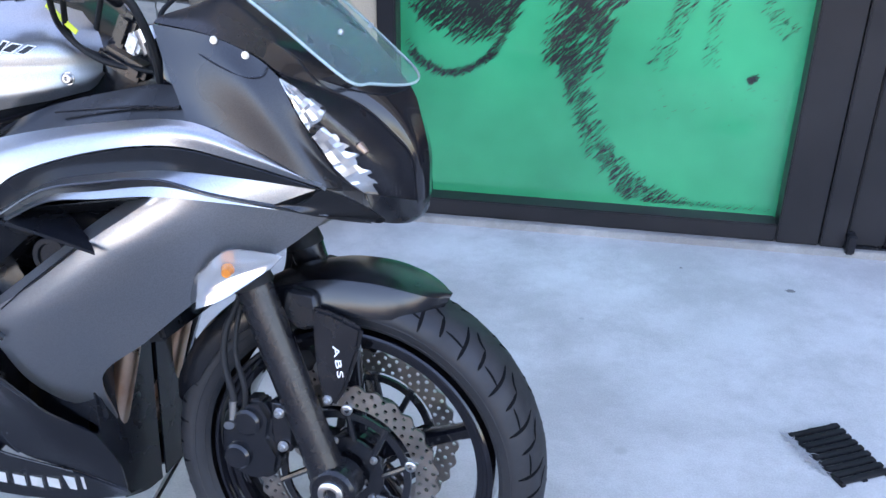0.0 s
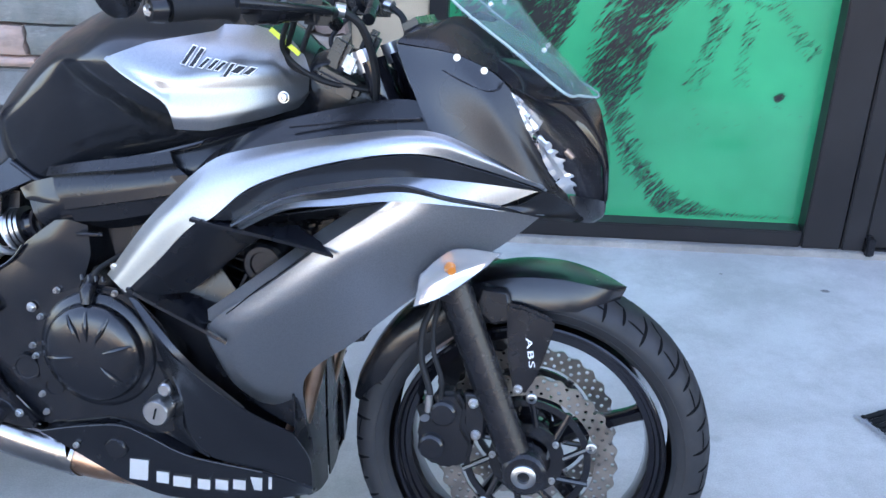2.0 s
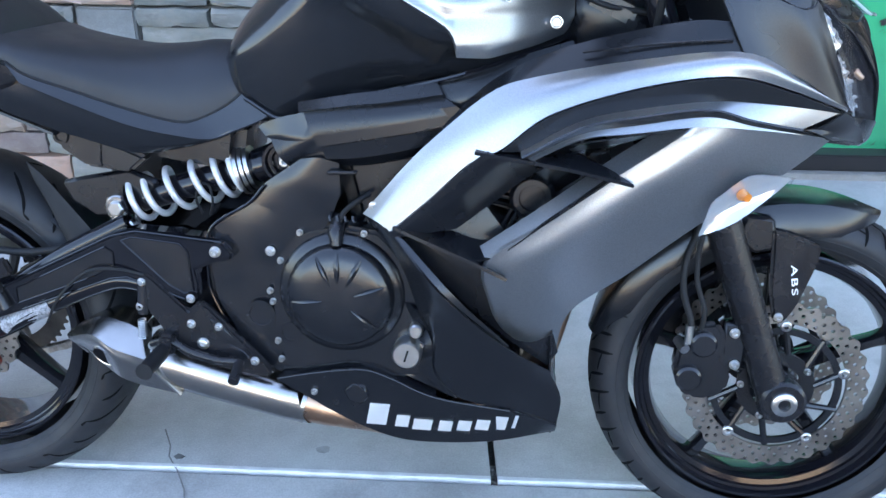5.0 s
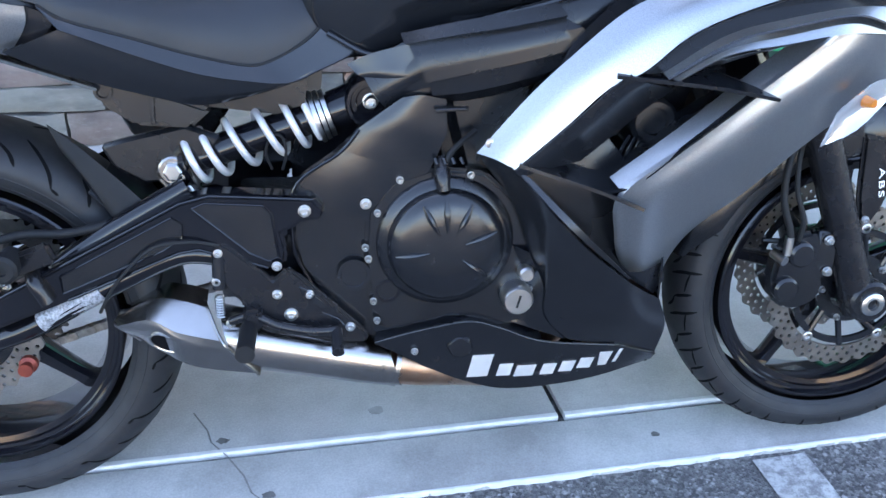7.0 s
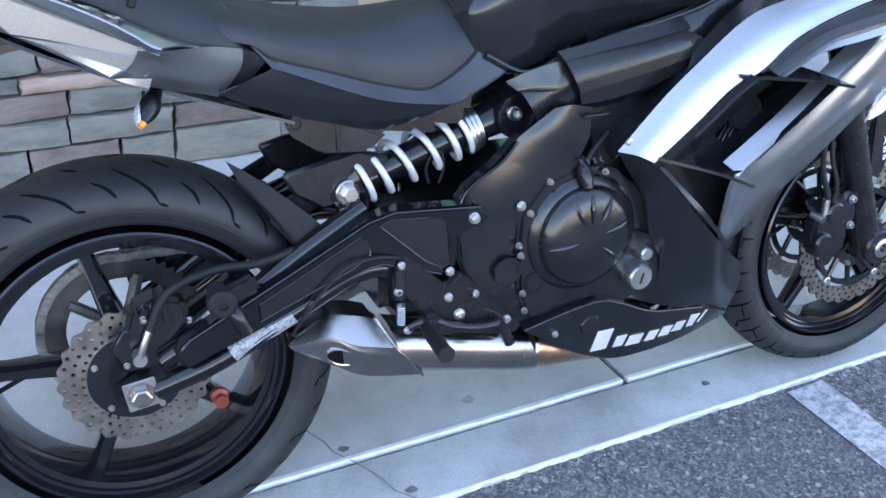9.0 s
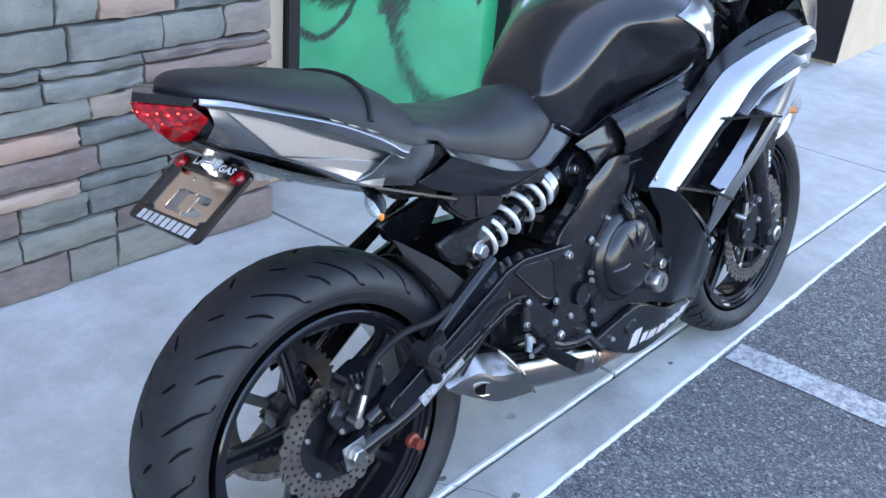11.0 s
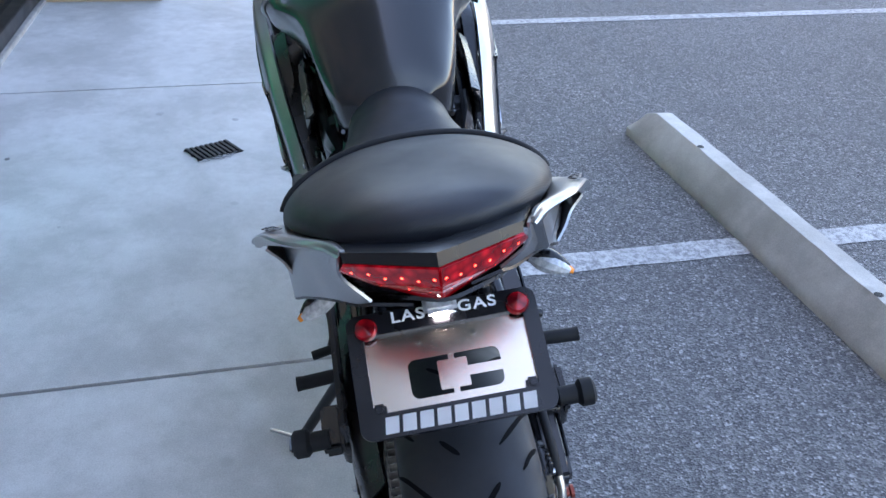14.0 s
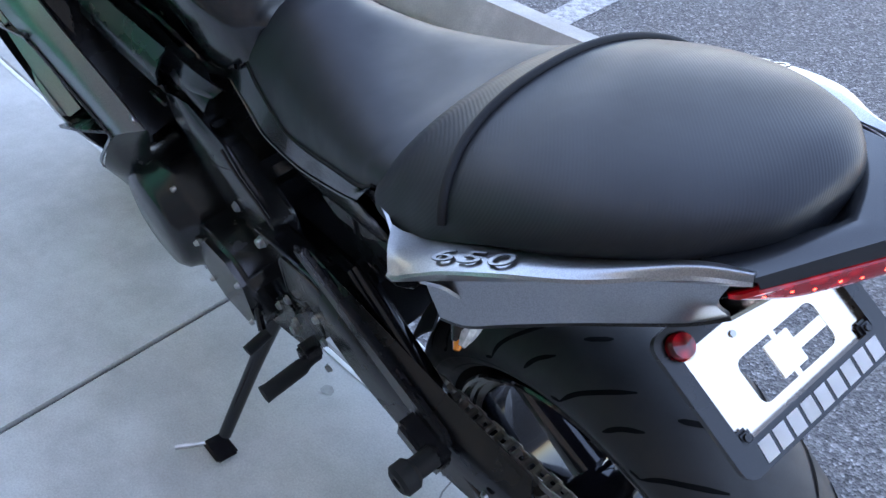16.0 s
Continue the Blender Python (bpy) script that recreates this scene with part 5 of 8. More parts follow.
# ---- nose: cowl, headlamps, screen ----
for s in (RIGHT, LEFT):
    OUT = [(1.366, 0.181, 0.914), (1.391, 0.176, 0.864), (1.413, 0.161, 0.823), (1.431, 0.140, 0.786), (1.455, 0.104, 0.756)]
    INN = [(1.369, 0.178, 0.917), (1.400, 0.132, 0.897), (1.440, 0.090, 0.872), (1.476, 0.060, 0.833), (1.500, 0.043, 0.797), (1.508, 0.036, 0.735)]
    cowl = part("upper_cowl", skin([S([(1.210, 0.204, 0.968), (1.235, 0.216, 0.915), (1.263, 0.225, 0.859)], s), S([(1.285, 0.207, 0.960), (1.318, 0.211, 0.905), (1.350, 0.203, 0.822)], s), S([(1.338, 0.193, 0.938), (1.362, 0.196, 0.878), (1.420, 0.172, 0.780)], s), S([(1.364, 0.1825, 0.915), (1.389, 0.178, 0.865), (1.411, 0.163, 0.824), (1.429, 0.142, 0.787), (1.448, 0.118, 0.766)], s)], 30, 6, 0.004), GREY_SATIN, bike, "dark satin grey upper cowl")
    for x, w, z in ((1.294, 0.2085, 0.955), (1.330, 0.1985, 0.939)):
        bolt((x, s * w, z), 0.0058, s, cowl, 0.003)
    part("mirror_mount_seam", tube(S([(1.275, 0.210, 0.938), (1.300, 0.2115, 0.926), (1.330, 0.2055, 0.914), (1.350, 0.196, 0.915), (1.356, 0.191, 0.926)], s), 0.0013, 6), BRACKET, cowl)
    mid = [((a.x + b.x) / 2 + 0.010, (a.y + b.y) / 2 + 0.010, (a.z + b.z) / 2 + 0.002) for a, b in zip(spline(OUT, 7), spline(INN, 7))]
    lamp = part("headlamp", skin([S(OUT, s), S(mid, s), S(INN, s)], 30, 7, 0.003), LENS, bike, "clear headlamp with bright reflectors")
    lamp.visible_shadow = False
    rim_out, rim_mid, rim_in = spline(OUT, 41), spline(mid, 41), spline(INN, 41)

    def inside(v, k, deep):
        """A point behind the lamp glass: v down the lamp, k from its outer edge inwards."""
        p, m, q = rim_out[round(v * 40)], rim_mid[round(v * 40)], rim_in[round(v * 40)]
        r = p.lerp(m, k * 2) if k < 0.5 else m.lerp(q, k * 2 - 1)
        return (r.x - deep * 0.75, s * (r.y - deep * 0.6), r.z)

    facet = random.Random(5)
    b = bmesh.new()
    reach = ((0.0, 0.05, 0.16, 0.32, 0.36, 0.42, 0.58, 0.74, 0.90, 1.0), (0.30, 0.42, 0.60, 0.56, 0.40, 0.44, 0.62, 0.70, 0.66, 0.50))
    grid(b, [[inside(v, k * float(np.interp(v, *reach)), 0.006 + 0.010 * k + facet.uniform(-0.0025, 0.0025) * (k < 0.95)) for k in np.linspace(0.08, 1.0, 7)] for v in np.linspace(0.03, 0.36, 11)])
    bmesh.ops.recalc_face_normals(b, faces=b.faces)
    part("position_lamp", b, CHROME, lamp, "bright faceted position lamp", 4)
    b = bmesh.new()
    grid(b, [[inside(v, k * float(np.interp(v, *reach)), 0.005 + 0.014 * math.sin(math.pi / 2 * k) + facet.uniform(-0.0022, 0.0022) * (k < 0.95)) for k in np.linspace(0.06, 1.0, 7)] for v in np.linspace(0.39, 0.97, 15)])
    bmesh.ops.recalc_face_normals(b, faces=b.faces)
    part("reflector", b, CHROME, lamp, "bright faceted reflector", 4)
    part("bulb", tube([inside(0.60, 0.50, 0.018), inside(0.65, 0.48, 0.008)], [0.006, 0.008, 0.004], 12, 5), HEATED, lamp, "copper-tinted bulb shield")
    b = bmesh.new()
    grid(b, [[inside(v, k, 0.016 if k < 0.95 else 0.004) for k in np.linspace(0.30, 0.99, 8)] for v in np.linspace(0.02, 0.99, 20)])
    bmesh.ops.recalc_face_normals(b, faces=b.faces)
    part("housing", b, GLOSS, lamp, "dark lamp housing")
    part("lamp_surround", tube(S([(x, w + 0.001, z) for x, w, z in INN], s), 0.0022, 8, 40), GLOSS, lamp)
    part("chin", skin([S([(1.455, 0.105, 0.758), (1.4925, 0.0815, 0.7505), (1.509, 0.037, 0.738), (1.512, 0.0, 0.738)], s), S([(1.463, 0.104, 0.738), (1.488, 0.066, 0.722), (1.507, 0.032, 0.714), (1.511, 0.0, 0.712)], s), S([(1.464, 0.100, 0.720), (1.482, 0.062, 0.708), (1.496, 0.030, 0.702), (1.499, 0.0, 0.699)], s)], 22, 4, 0.003), PLASTIC, bike, "black chin of the nose")
    # black brow between lamp and screen, meeting its twin on the centre line
    part("nose_cowl", skin([S([(1.288, 0.204, 0.959), (1.340, 0.190, 0.938), *INN], s), S([(1.300, 0.150, 0.985), (1.370, 0.128, 0.946), (1.405, 0.105, 0.922), (1.450, 0.065, 0.890), (1.486, 0.045, 0.845), (1.508, 0.030, 0.795), (1.513, 0.020, 0.736)], s), S([(1.33, 0.0, 1.0), (1.39, 0.0, 0.965), (1.440, 0.0, 0.928), (1.482, 0.0, 0.888), (1.498, 0.0, 0.850), (1.512, 0.0, 0.797), (1.515, 0.0, 0.736)], s)], 40, 6, 0.003), GLOSS, bike, "gloss black nose cowl between the headlamps")
    part("dash_side", skin([S([(1.212, 0.203, 0.970), (1.285, 0.206, 0.961), (1.340, 0.190, 0.939), (1.390, 0.140, 0.912), (1.430, 0.100, 0.896)], s), S([(1.218, 0.194, 0.978), (1.275, 0.186, 0.980), (1.330, 0.164, 0.962), (1.390, 0.112, 0.932), (1.440, 0.070, 0.908)], s), S([(1.245, 0.165, 0.990), (1.285, 0.140, 1.006), (1.335, 0.118, 0.984), (1.395, 0.075, 0.948), (1.450, 0.035, 0.912)], s)], 24, 4, 0.003), PLASTIC, bike, "black shroud under the windscreen")
    # indicator set into the fairing edge
    ind = part("front_indicator", skin([S([(1.252, 0.198, 0.648), (1.298, 0.202, 0.690), (1.335, 0.190, 0.690), (1.368, 0.174, 0.682)], s), S([(1.246, 0.202, 0.618), (1.290, 0.210, 0.655), (1.325, 0.202, 0.666), (1.360, 0.180, 0.672)], s), S([(1.240, 0.188, 0.588), (1.285, 0.196, 0.612), (1.318, 0.190, 0.634), (1.350, 0.174, 0.660)], s)], 20, 5, 0.003), LENS, bike, "clear front indicator with an amber bulb")
    ind.visible_shadow = False
    b = bmesh.new()
    dish = []
    hi, lo = spline([(1.254, 0.196, 0.645), (1.300, 0.200, 0.687), (1.364, 0.173, 0.680)], 13), spline([(1.243, 0.187, 0.592), (1.290, 0.193, 0.617), (1.347, 0.173, 0.660)], 13)
    for u, (p, q) in enumerate(zip(hi, lo)):
        row = []
        for k in range(9):
            r = p + (q - p) * k / 8
            deep = 0.002 + 0.011 * math.sin(math.pi * u / 12) * math.sin(math.pi * k / 8) + (0.0012 if (u + k) % 2 else 0.0)
            row.append((r.x, s * (r.y - deep), r.z))
        dish.append(row)
    grid(b, dish)
    bmesh.ops.recalc_face_normals(b, faces=b.faces)
    part("reflector", b, CHROME, ind, "bright faceted reflector", 6)
    part("bulb", tube(S([(1.295, 0.190, 0.658), (1.300, 0.205, 0.658)], s), [0.009, 0.011, 0.006], 12, 4), AMBER, ind, "amber bulb")

screen_rows = []
for (cx, cz), (ex, ew, ez) in zip(((1.487, 0.894), (1.440, 0.938), (1.381, 0.997), (1.303, 1.093), (1.250, 1.150), (1.222, 1.172)), ((1.436, 0.131, 0.909), (1.362, 0.143, 0.964), (1.276, 0.147, 1.027), (1.236, 0.137, 1.082), (1.208, 0.110, 1.118), (1.205, 0.066, 1.152))):
    screen_rows.append([(cx + (ex - cx) * abs(q) ** 1.9, ew * q, cz + (ez - cz) * abs(q) ** 1.9) for q in np.linspace(-1, 1, 9)])
ob = part("windscreen", skin(screen_rows, 33, 5, 0.0035), SCREEN, bike, "clear pale-tinted acrylic windscreen")
ob.visible_shadow = False
border = [r[-1] for r in screen_rows] + screen_rows[-1][::-1][1:-1] + [r[0] for r in screen_rows[::-1]] + screen_rows[0][1:-1]
rim_ob = part("screen_edge", tube(border + border[:1], 0.0021, 6, 200), SCREEN_EDGE, ob, "pale rim standing in for the screen's edge highlight")
rim_ob.visible_shadow = False
for s in (RIGHT, LEFT):
    for x, w, z in ((1.401, 0.060, 0.961), (1.324, 0.104, 1.023)):
        part("screen_screw", turned([(s * 0.0, 0.0040), (s * 0.002, 0.0037), (s * 0.003, 0.0024), (s * 0.0015, 0.0022), (s * 0.0015, 0.0001)], (x, s * (w + 0.002), z), 14), ZINC, ob)
part("screen_bracket", skin([[(1.44, -0.07, 0.905), (1.46, 0, 0.90), (1.44, 0.07, 0.905)], [(1.30, -0.12, 0.975), (1.34, 0, 0.985), (1.30, 0.12, 0.975)], [(1.25, -0.13, 0.99), (1.27, 0, 1.0), (1.25, 0.13, 0.99)]], 20, 4, 0.003), PLASTIC, bike, "black screen bracket")
part("instrument_panel", block((1.225, 0, 0.955), (0.06, 0.20, 0.09), 0.018, (0, -30, 0), rounds=3), PLASTIC, bike, "black instrument cluster")

# ---- tank ----
TANK = [(0.520, 0.785, 0.805, 0.05, 0.055, 0.5), (0.545, 0.745, 0.862, 0.078, 0.092, 0.50), (0.615, 0.712, 0.936, 0.092, 0.120, 0.60), (0.690, 0.736, 0.982, 0.096, 0.146, 0.66), (0.765, 0.762, 1.010, 0.108, 0.181, 0.64), (0.835, 0.782, 1.014, 0.130, 0.202, 0.54), (0.90, 0.802, 1.006, 0.140, 0.196, 0.46), (0.955, 0.820, 0.998, 0.125, 0.165, 0.46), (1.005, 0.834, 0.980, 0.090, 0.118, 0.46), (1.05, 0.848, 0.945, 0.055, 0.066, 0.48)]
tank = body(TANK, 128, 120, power=1.8)
for v in tank.verts:
    # knee recess under a soft shoulder ridge
    x, y, z = v.co
    ridge = float(np.interp(x, (0.53, 0.57, 0.598, 0.622, 0.647, 0.67, 0.69, 0.723, 0.781, 0.83, 0.879, 0.94), (0.79, 0.820, 0.848, 0.880, 0.903, 0.915, 0.919, 0.914, 0.885, 0.863, 0.850, 0.83)))
    k = min(1.0, max(0.0, (ridge - z + 0.012) / 0.052))
    k = k * k * (3 - 2 * k) * min(1.0, max(0.0, (x - 0.590) / 0.11)) ** 1.4 * min(1.0, max(0.0, (0.93 - x) / 0.05))
    side_on = min(1.0, abs(y) / 0.05)
    v.co.y -= math.copysign(0.015 * k * side_on, y) if abs(y) > 1e-4 else 0.0
    # the shoulder just above it stands a little proud
    h = math.exp(-((z - ridge - 0.004) / 0.018) ** 2) * min(1.0, max(0.0, (x - 0.63) / 0.08)) * min(1.0, max(0.0, (0.93 - x) / 0.05))
    v.co.y += math.copysign(0.0025 * h * side_on, y) if abs(y) > 1e-4 else 0.0
part("fuel_tank", tank, TANK_BLACK, bike, "satin black fuel tank with knee recesses")
TS = [spline([(q[0], q[k], 0) for q in TANK], 200) for k in (1, 2, 3, 4, 5)]


def tank_half(x, z):
    """Half-width of the tank at a height."""
    z0, z1, wb, wm, f = (float(np.interp(x, [q.x for q in t], [q.y for q in t])) for t in TS)
    zm = z0 + f * (z1 - z0)
    if z >= zm:
        return wm * max(0.0, 1 - min(1, (z - zm) / (z1 - zm)) ** 1.8) ** (1 / 1.8)
    return wb + (wm - wb) * (1 - min(1, ((zm - z) / (zm - z0)) ** 1.25)) ** 0.7


part("head_shroud", body([(1.035, 0.845, 0.930, 0.050, 0.058, 0.5), (1.07, 0.830, 0.945, 0.070, 0.078, 0.5), (1.12, 0.820, 0.940, 0.076, 0.082, 0.5), (1.16, 0.815, 0.915, 0.070, 0.075, 0.5)], 32, 16), PLASTIC, bike, "black shroud before the tank")
for s in (RIGHT, LEFT):
    part("tank_seam", tube(S([(0.560, 0.092, 0.742), (0.622, 0.101, 0.714), (0.690, 0.106, 0.736), (0.765, 0.118, 0.762), (0.835, 0.140, 0.783), (0.90, 0.148, 0.803), (0.955, 0.132, 0.821), (1.005, 0.098, 0.835)], s), 0.0042, 8, 60), GLOSS, bike, "glossy lower seam of the tank")
part("filler_cap", turned_z((0.90, 0, 1.002), [(0.001, 0.008), (0.030, 0.008), (0.036, 0.005), (0.038, 0.0)], 32), BRACKET, bike)
for s in (RIGHT, LEFT):
    cols = sorted(set(np.round(np.concatenate((np.linspace(0.786, 1.050, 40), np.linspace(0.868, 0.890, 16), (0.814, 0.847, 0.927, 0.937, 0.975, 1.014))), 4)))
    rows = []
    for x in cols:
        top = float(np.interp(x, (0.786, 0.847, 0.927, 0.937, 0.975, 1.014, 1.040, 1.050), (0.9265, 0.951, 0.968, 0.978, 0.977, 0.962, 0.935, 0.910)))
        low = float(np.interp(x, (0.786, 0.814, 0.838, 0.862, 0.874, 0.881, 0.886, 0.889, 0.890, 0.934, 1.000, 1.040, 1.050), (0.9245, 0.906, 0.892, 0.878, 0.869, 0.860, 0.849, 0.836, 0.832, 0.830, 0.845, 0.858, 0.880)))
        brow = max(low + 0.15 * (top - low), float(np.interp(x, (0.786, 0.86, 1.05), (0.905, 0.882, 0.888))))
        row = []
        for f in np.linspace(0, 1, 21):
            if f <= 0.5:
                z = top + (brow - top) * f * 2
                a, b = tank_half(x, min(top, 0.972)) + 0.004, tank_half(x, brow) + 0.006
                w = a + (b - a) * (f * 2) ** 0.8
            else:
                g = f * 2 - 1
                z = brow + (low - brow) * g
                w = tank_half(x, brow) + 0.006 + 0.004 * math.sin(min(1.0, g * 1.45) * math.pi / 2) * min(1.0, (brow - low) / 0.03) - 0.006 * max(0.0, g - 0.7) / 0.3
            row.append((x, s * max(w, tank_half(x, z) + 0.003), z))
        rows.append(row)
    bm = bmesh.new()
    grid(bm, rows)
    bmesh.ops.recalc_face_normals(bm, faces=bm.faces)
    bmesh.ops.solidify(bm, geom=bm.faces[:], thickness=0.006)
    tp = part("tank_panel", bm, SILVER, bike, "graphite silver tank side panel", 40)
    bolt((1.024, s * (tank_half(1.024, 0.876) + 0.021), 0.876), 0.0110, s, tp, 0.007)
    # the model's mark as plain slanted strokes with pale edges
    for x, w, h, dz in ((0.908, 0.005, 0.026, 0.0), (0.919, 0.005, 0.026, 0.0), (0.930, 0.004, 0.014, -0.004), (0.941, 0.004, 0.014, -0.003), (0.950, 0.004, 0.013, -0.003), (0.960, 0.004, 0.020, -0.006), (0.971, 0.008, 0.011, -0.002), (0.984, 0.006, 0.011, -0.001)):
        zc, lean = 0.934 + dz - 0.27 * (x - 0.916), 0.009
        for grow, mat, lift in ((0.0014, WHITE, 0.0075), (0.0, DECAL_BLACK, 0.0083)):
            b = bmesh.new()
            pts = [(-w / 2 - grow - lean / 2, -h / 2 - grow), (w / 2 + grow - lean / 2, -h / 2 - grow), (w / 2 + grow + lean / 2, h / 2 + grow), (-w / 2 - grow + lean / 2, h / 2 + grow)]
            b.faces.new([b.verts.new((x + px, s * (tank_half(x + px, zc + pz - 0.27 * px) + lift), zc + pz - 0.27 * px)) for px, pz in pts])
            part("brand_mark", b, mat, tp, "plain black mark with white edge" if mat is DECAL_BLACK else "")

# ---- seats and tail ----
SADDLE = [(0.150, 0.802, 0.134, 0.836), (0.205, 0.790, 0.134, 0.826), (0.236, 0.770, 0.131, 0.820), (0.305, 0.747, 0.121, 0.811), (0.378, 0.722, 0.110, 0.806), (0.448, 0.704, 0.100, 0.812), (0.485, 0.708, 0.093, 0.818), (0.530, 0.732, 0.085, 0.816), (0.560, 0.760, 0.076, 0.806), (0.578, 0.780, 0.060, 0.794)]


def saddle():
    """Rider seat: a padded top that rounds off into sides ending on one swept seam."""
    bm = bmesh.new()
    lines = [spline([(q[0], q[k], 0) for q in SADDLE], 50) for k in (1, 2, 3)]
    rows = []
    for a, b, c in zip(*lines):
        x, z0, w, z1 = a.x, a.y, b.y, c.y
        e = 2 / float(np.interp(x, (0.20, 0.34, 0.50), (3.2, 2.7, 2.05)))
        ring = [(x, -w * 0.80, z0 - 0.012), (x, -w * 0.97, z0 - 0.002)]
        for t in np.linspace(0, math.pi, 37):
            q, h = math.cos(t), math.sin(t)
            ring.append((x, -w * math.copysign(abs(q) ** e, q), z0 + (z1 - z0) * h ** e))
        ring += [(x, w * 0.97, z0 - 0.002), (x, w * 0.80, z0 - 0.012)]
        rows.append(ring)
    v = grid(bm, rows)
    bm.faces.new(v[0])
    bm.faces.new(v[-1])
    bmesh.ops.recalc_face_normals(bm, faces=bm.faces)
    return bm


part("rider_seat", saddle(), SEAT, bike, "black vinyl rider seat")
for s in (RIGHT, LEFT):
    part("seat_piping", tube(S([(q[0], q[2] + 0.001, q[1] - 0.001) for q in SADDLE[1:]], s), 0.0022, 8, 60), GRIP, bike)
PAD = [(-0.169, 0.911, 0.020, 0.918), (-0.162, 0.909, 0.046, 0.927), (-0.145, 0.905, 0.072, 0.931), (-0.118, 0.899, 0.098, 0.931), (-0.05, 0.880, 0.132, 0.924), (0.02, 0.853, 0.149, 0.914), (0.07, 0.826, 0.155, 0.904), (0.10, 0.806, 0.155, 0.897), (0.125, 0.794, 0.152, 0.886), (0.155, 0.786, 0.148, 0.870), (0.182, 0.780, 0.142, 0.846), (0.200, 0.778, 0.132, 0.820), (0.210, 0.778, 0.118, 0.800)]
PAD_MID = 0.005


def pad_lines(n):
    return zip(*[spline([(q[0], q[k], 0) for q in PAD], n) for k in (1, 2, 3)])


def pillion():
    """Passenger pad: a low dome that spreads down to the tail rails and falls away before the rider."""
    bm = bmesh.new()
    rows = []
    for a, b, c in pad_lines(64):
        z0, w, z1 = a.y, b.y, c.y
        e = 2 / float(np.interp(a.x, (-0.16, -0.05, 0.10), (2.6, 2.4, 2.15)))
        ring = [(a.x, PAD_MID - w * 0.92, z0 - 0.016)]
        for t in np.linspace(0, math.pi, 41):
            q, h = math.cos(t), math.sin(t)
            ring.append((a.x, PAD_MID - w * math.copysign(abs(q) ** e, q), z0 + (z1 - z0) * h ** e))
        rows.append(ring + [(a.x, PAD_MID + w * 0.92, z0 - 0.016)])
    v = grid(bm, rows)
    bm.faces.new(v[0])
    bm.faces.new(v[-1])
    bmesh.ops.recalc_face_normals(bm, faces=bm.faces)
    return bm


def pad_height(x, y):
    k = [(a.x, a.y, b.y, c.y) for a, b, c in pad_lines(200)]
    z0, w, z1 = (float(np.interp(x, [q[0] for q in k], [q[j] for q in k])) for j in (1, 2, 3))
    p = float(np.interp(x, (-0.16, -0.05, 0.10), (2.6, 2.4, 2.15)))
    return z0 + (z1 - z0) * max(0.0, 1 - min(1.0, abs(y) / w) ** p) ** (1 / p)


pil = part("pillion_seat", pillion(), PILLION, bike, "black ribbed vinyl pillion pad with piping")
pip = []
for q in np.linspace(-1, 1, 21):
    y = 0.152 * math.sin(q * 1.57)
    x = 0.103 - 0.040 * abs(math.sin(q * 1.57)) ** 3.0
    pip.append((x, PAD_MID + y, pad_height(x, y) + 0.0012))
part("piping", tube(pip, 0.0050, 10, 80), GRIP, pil)


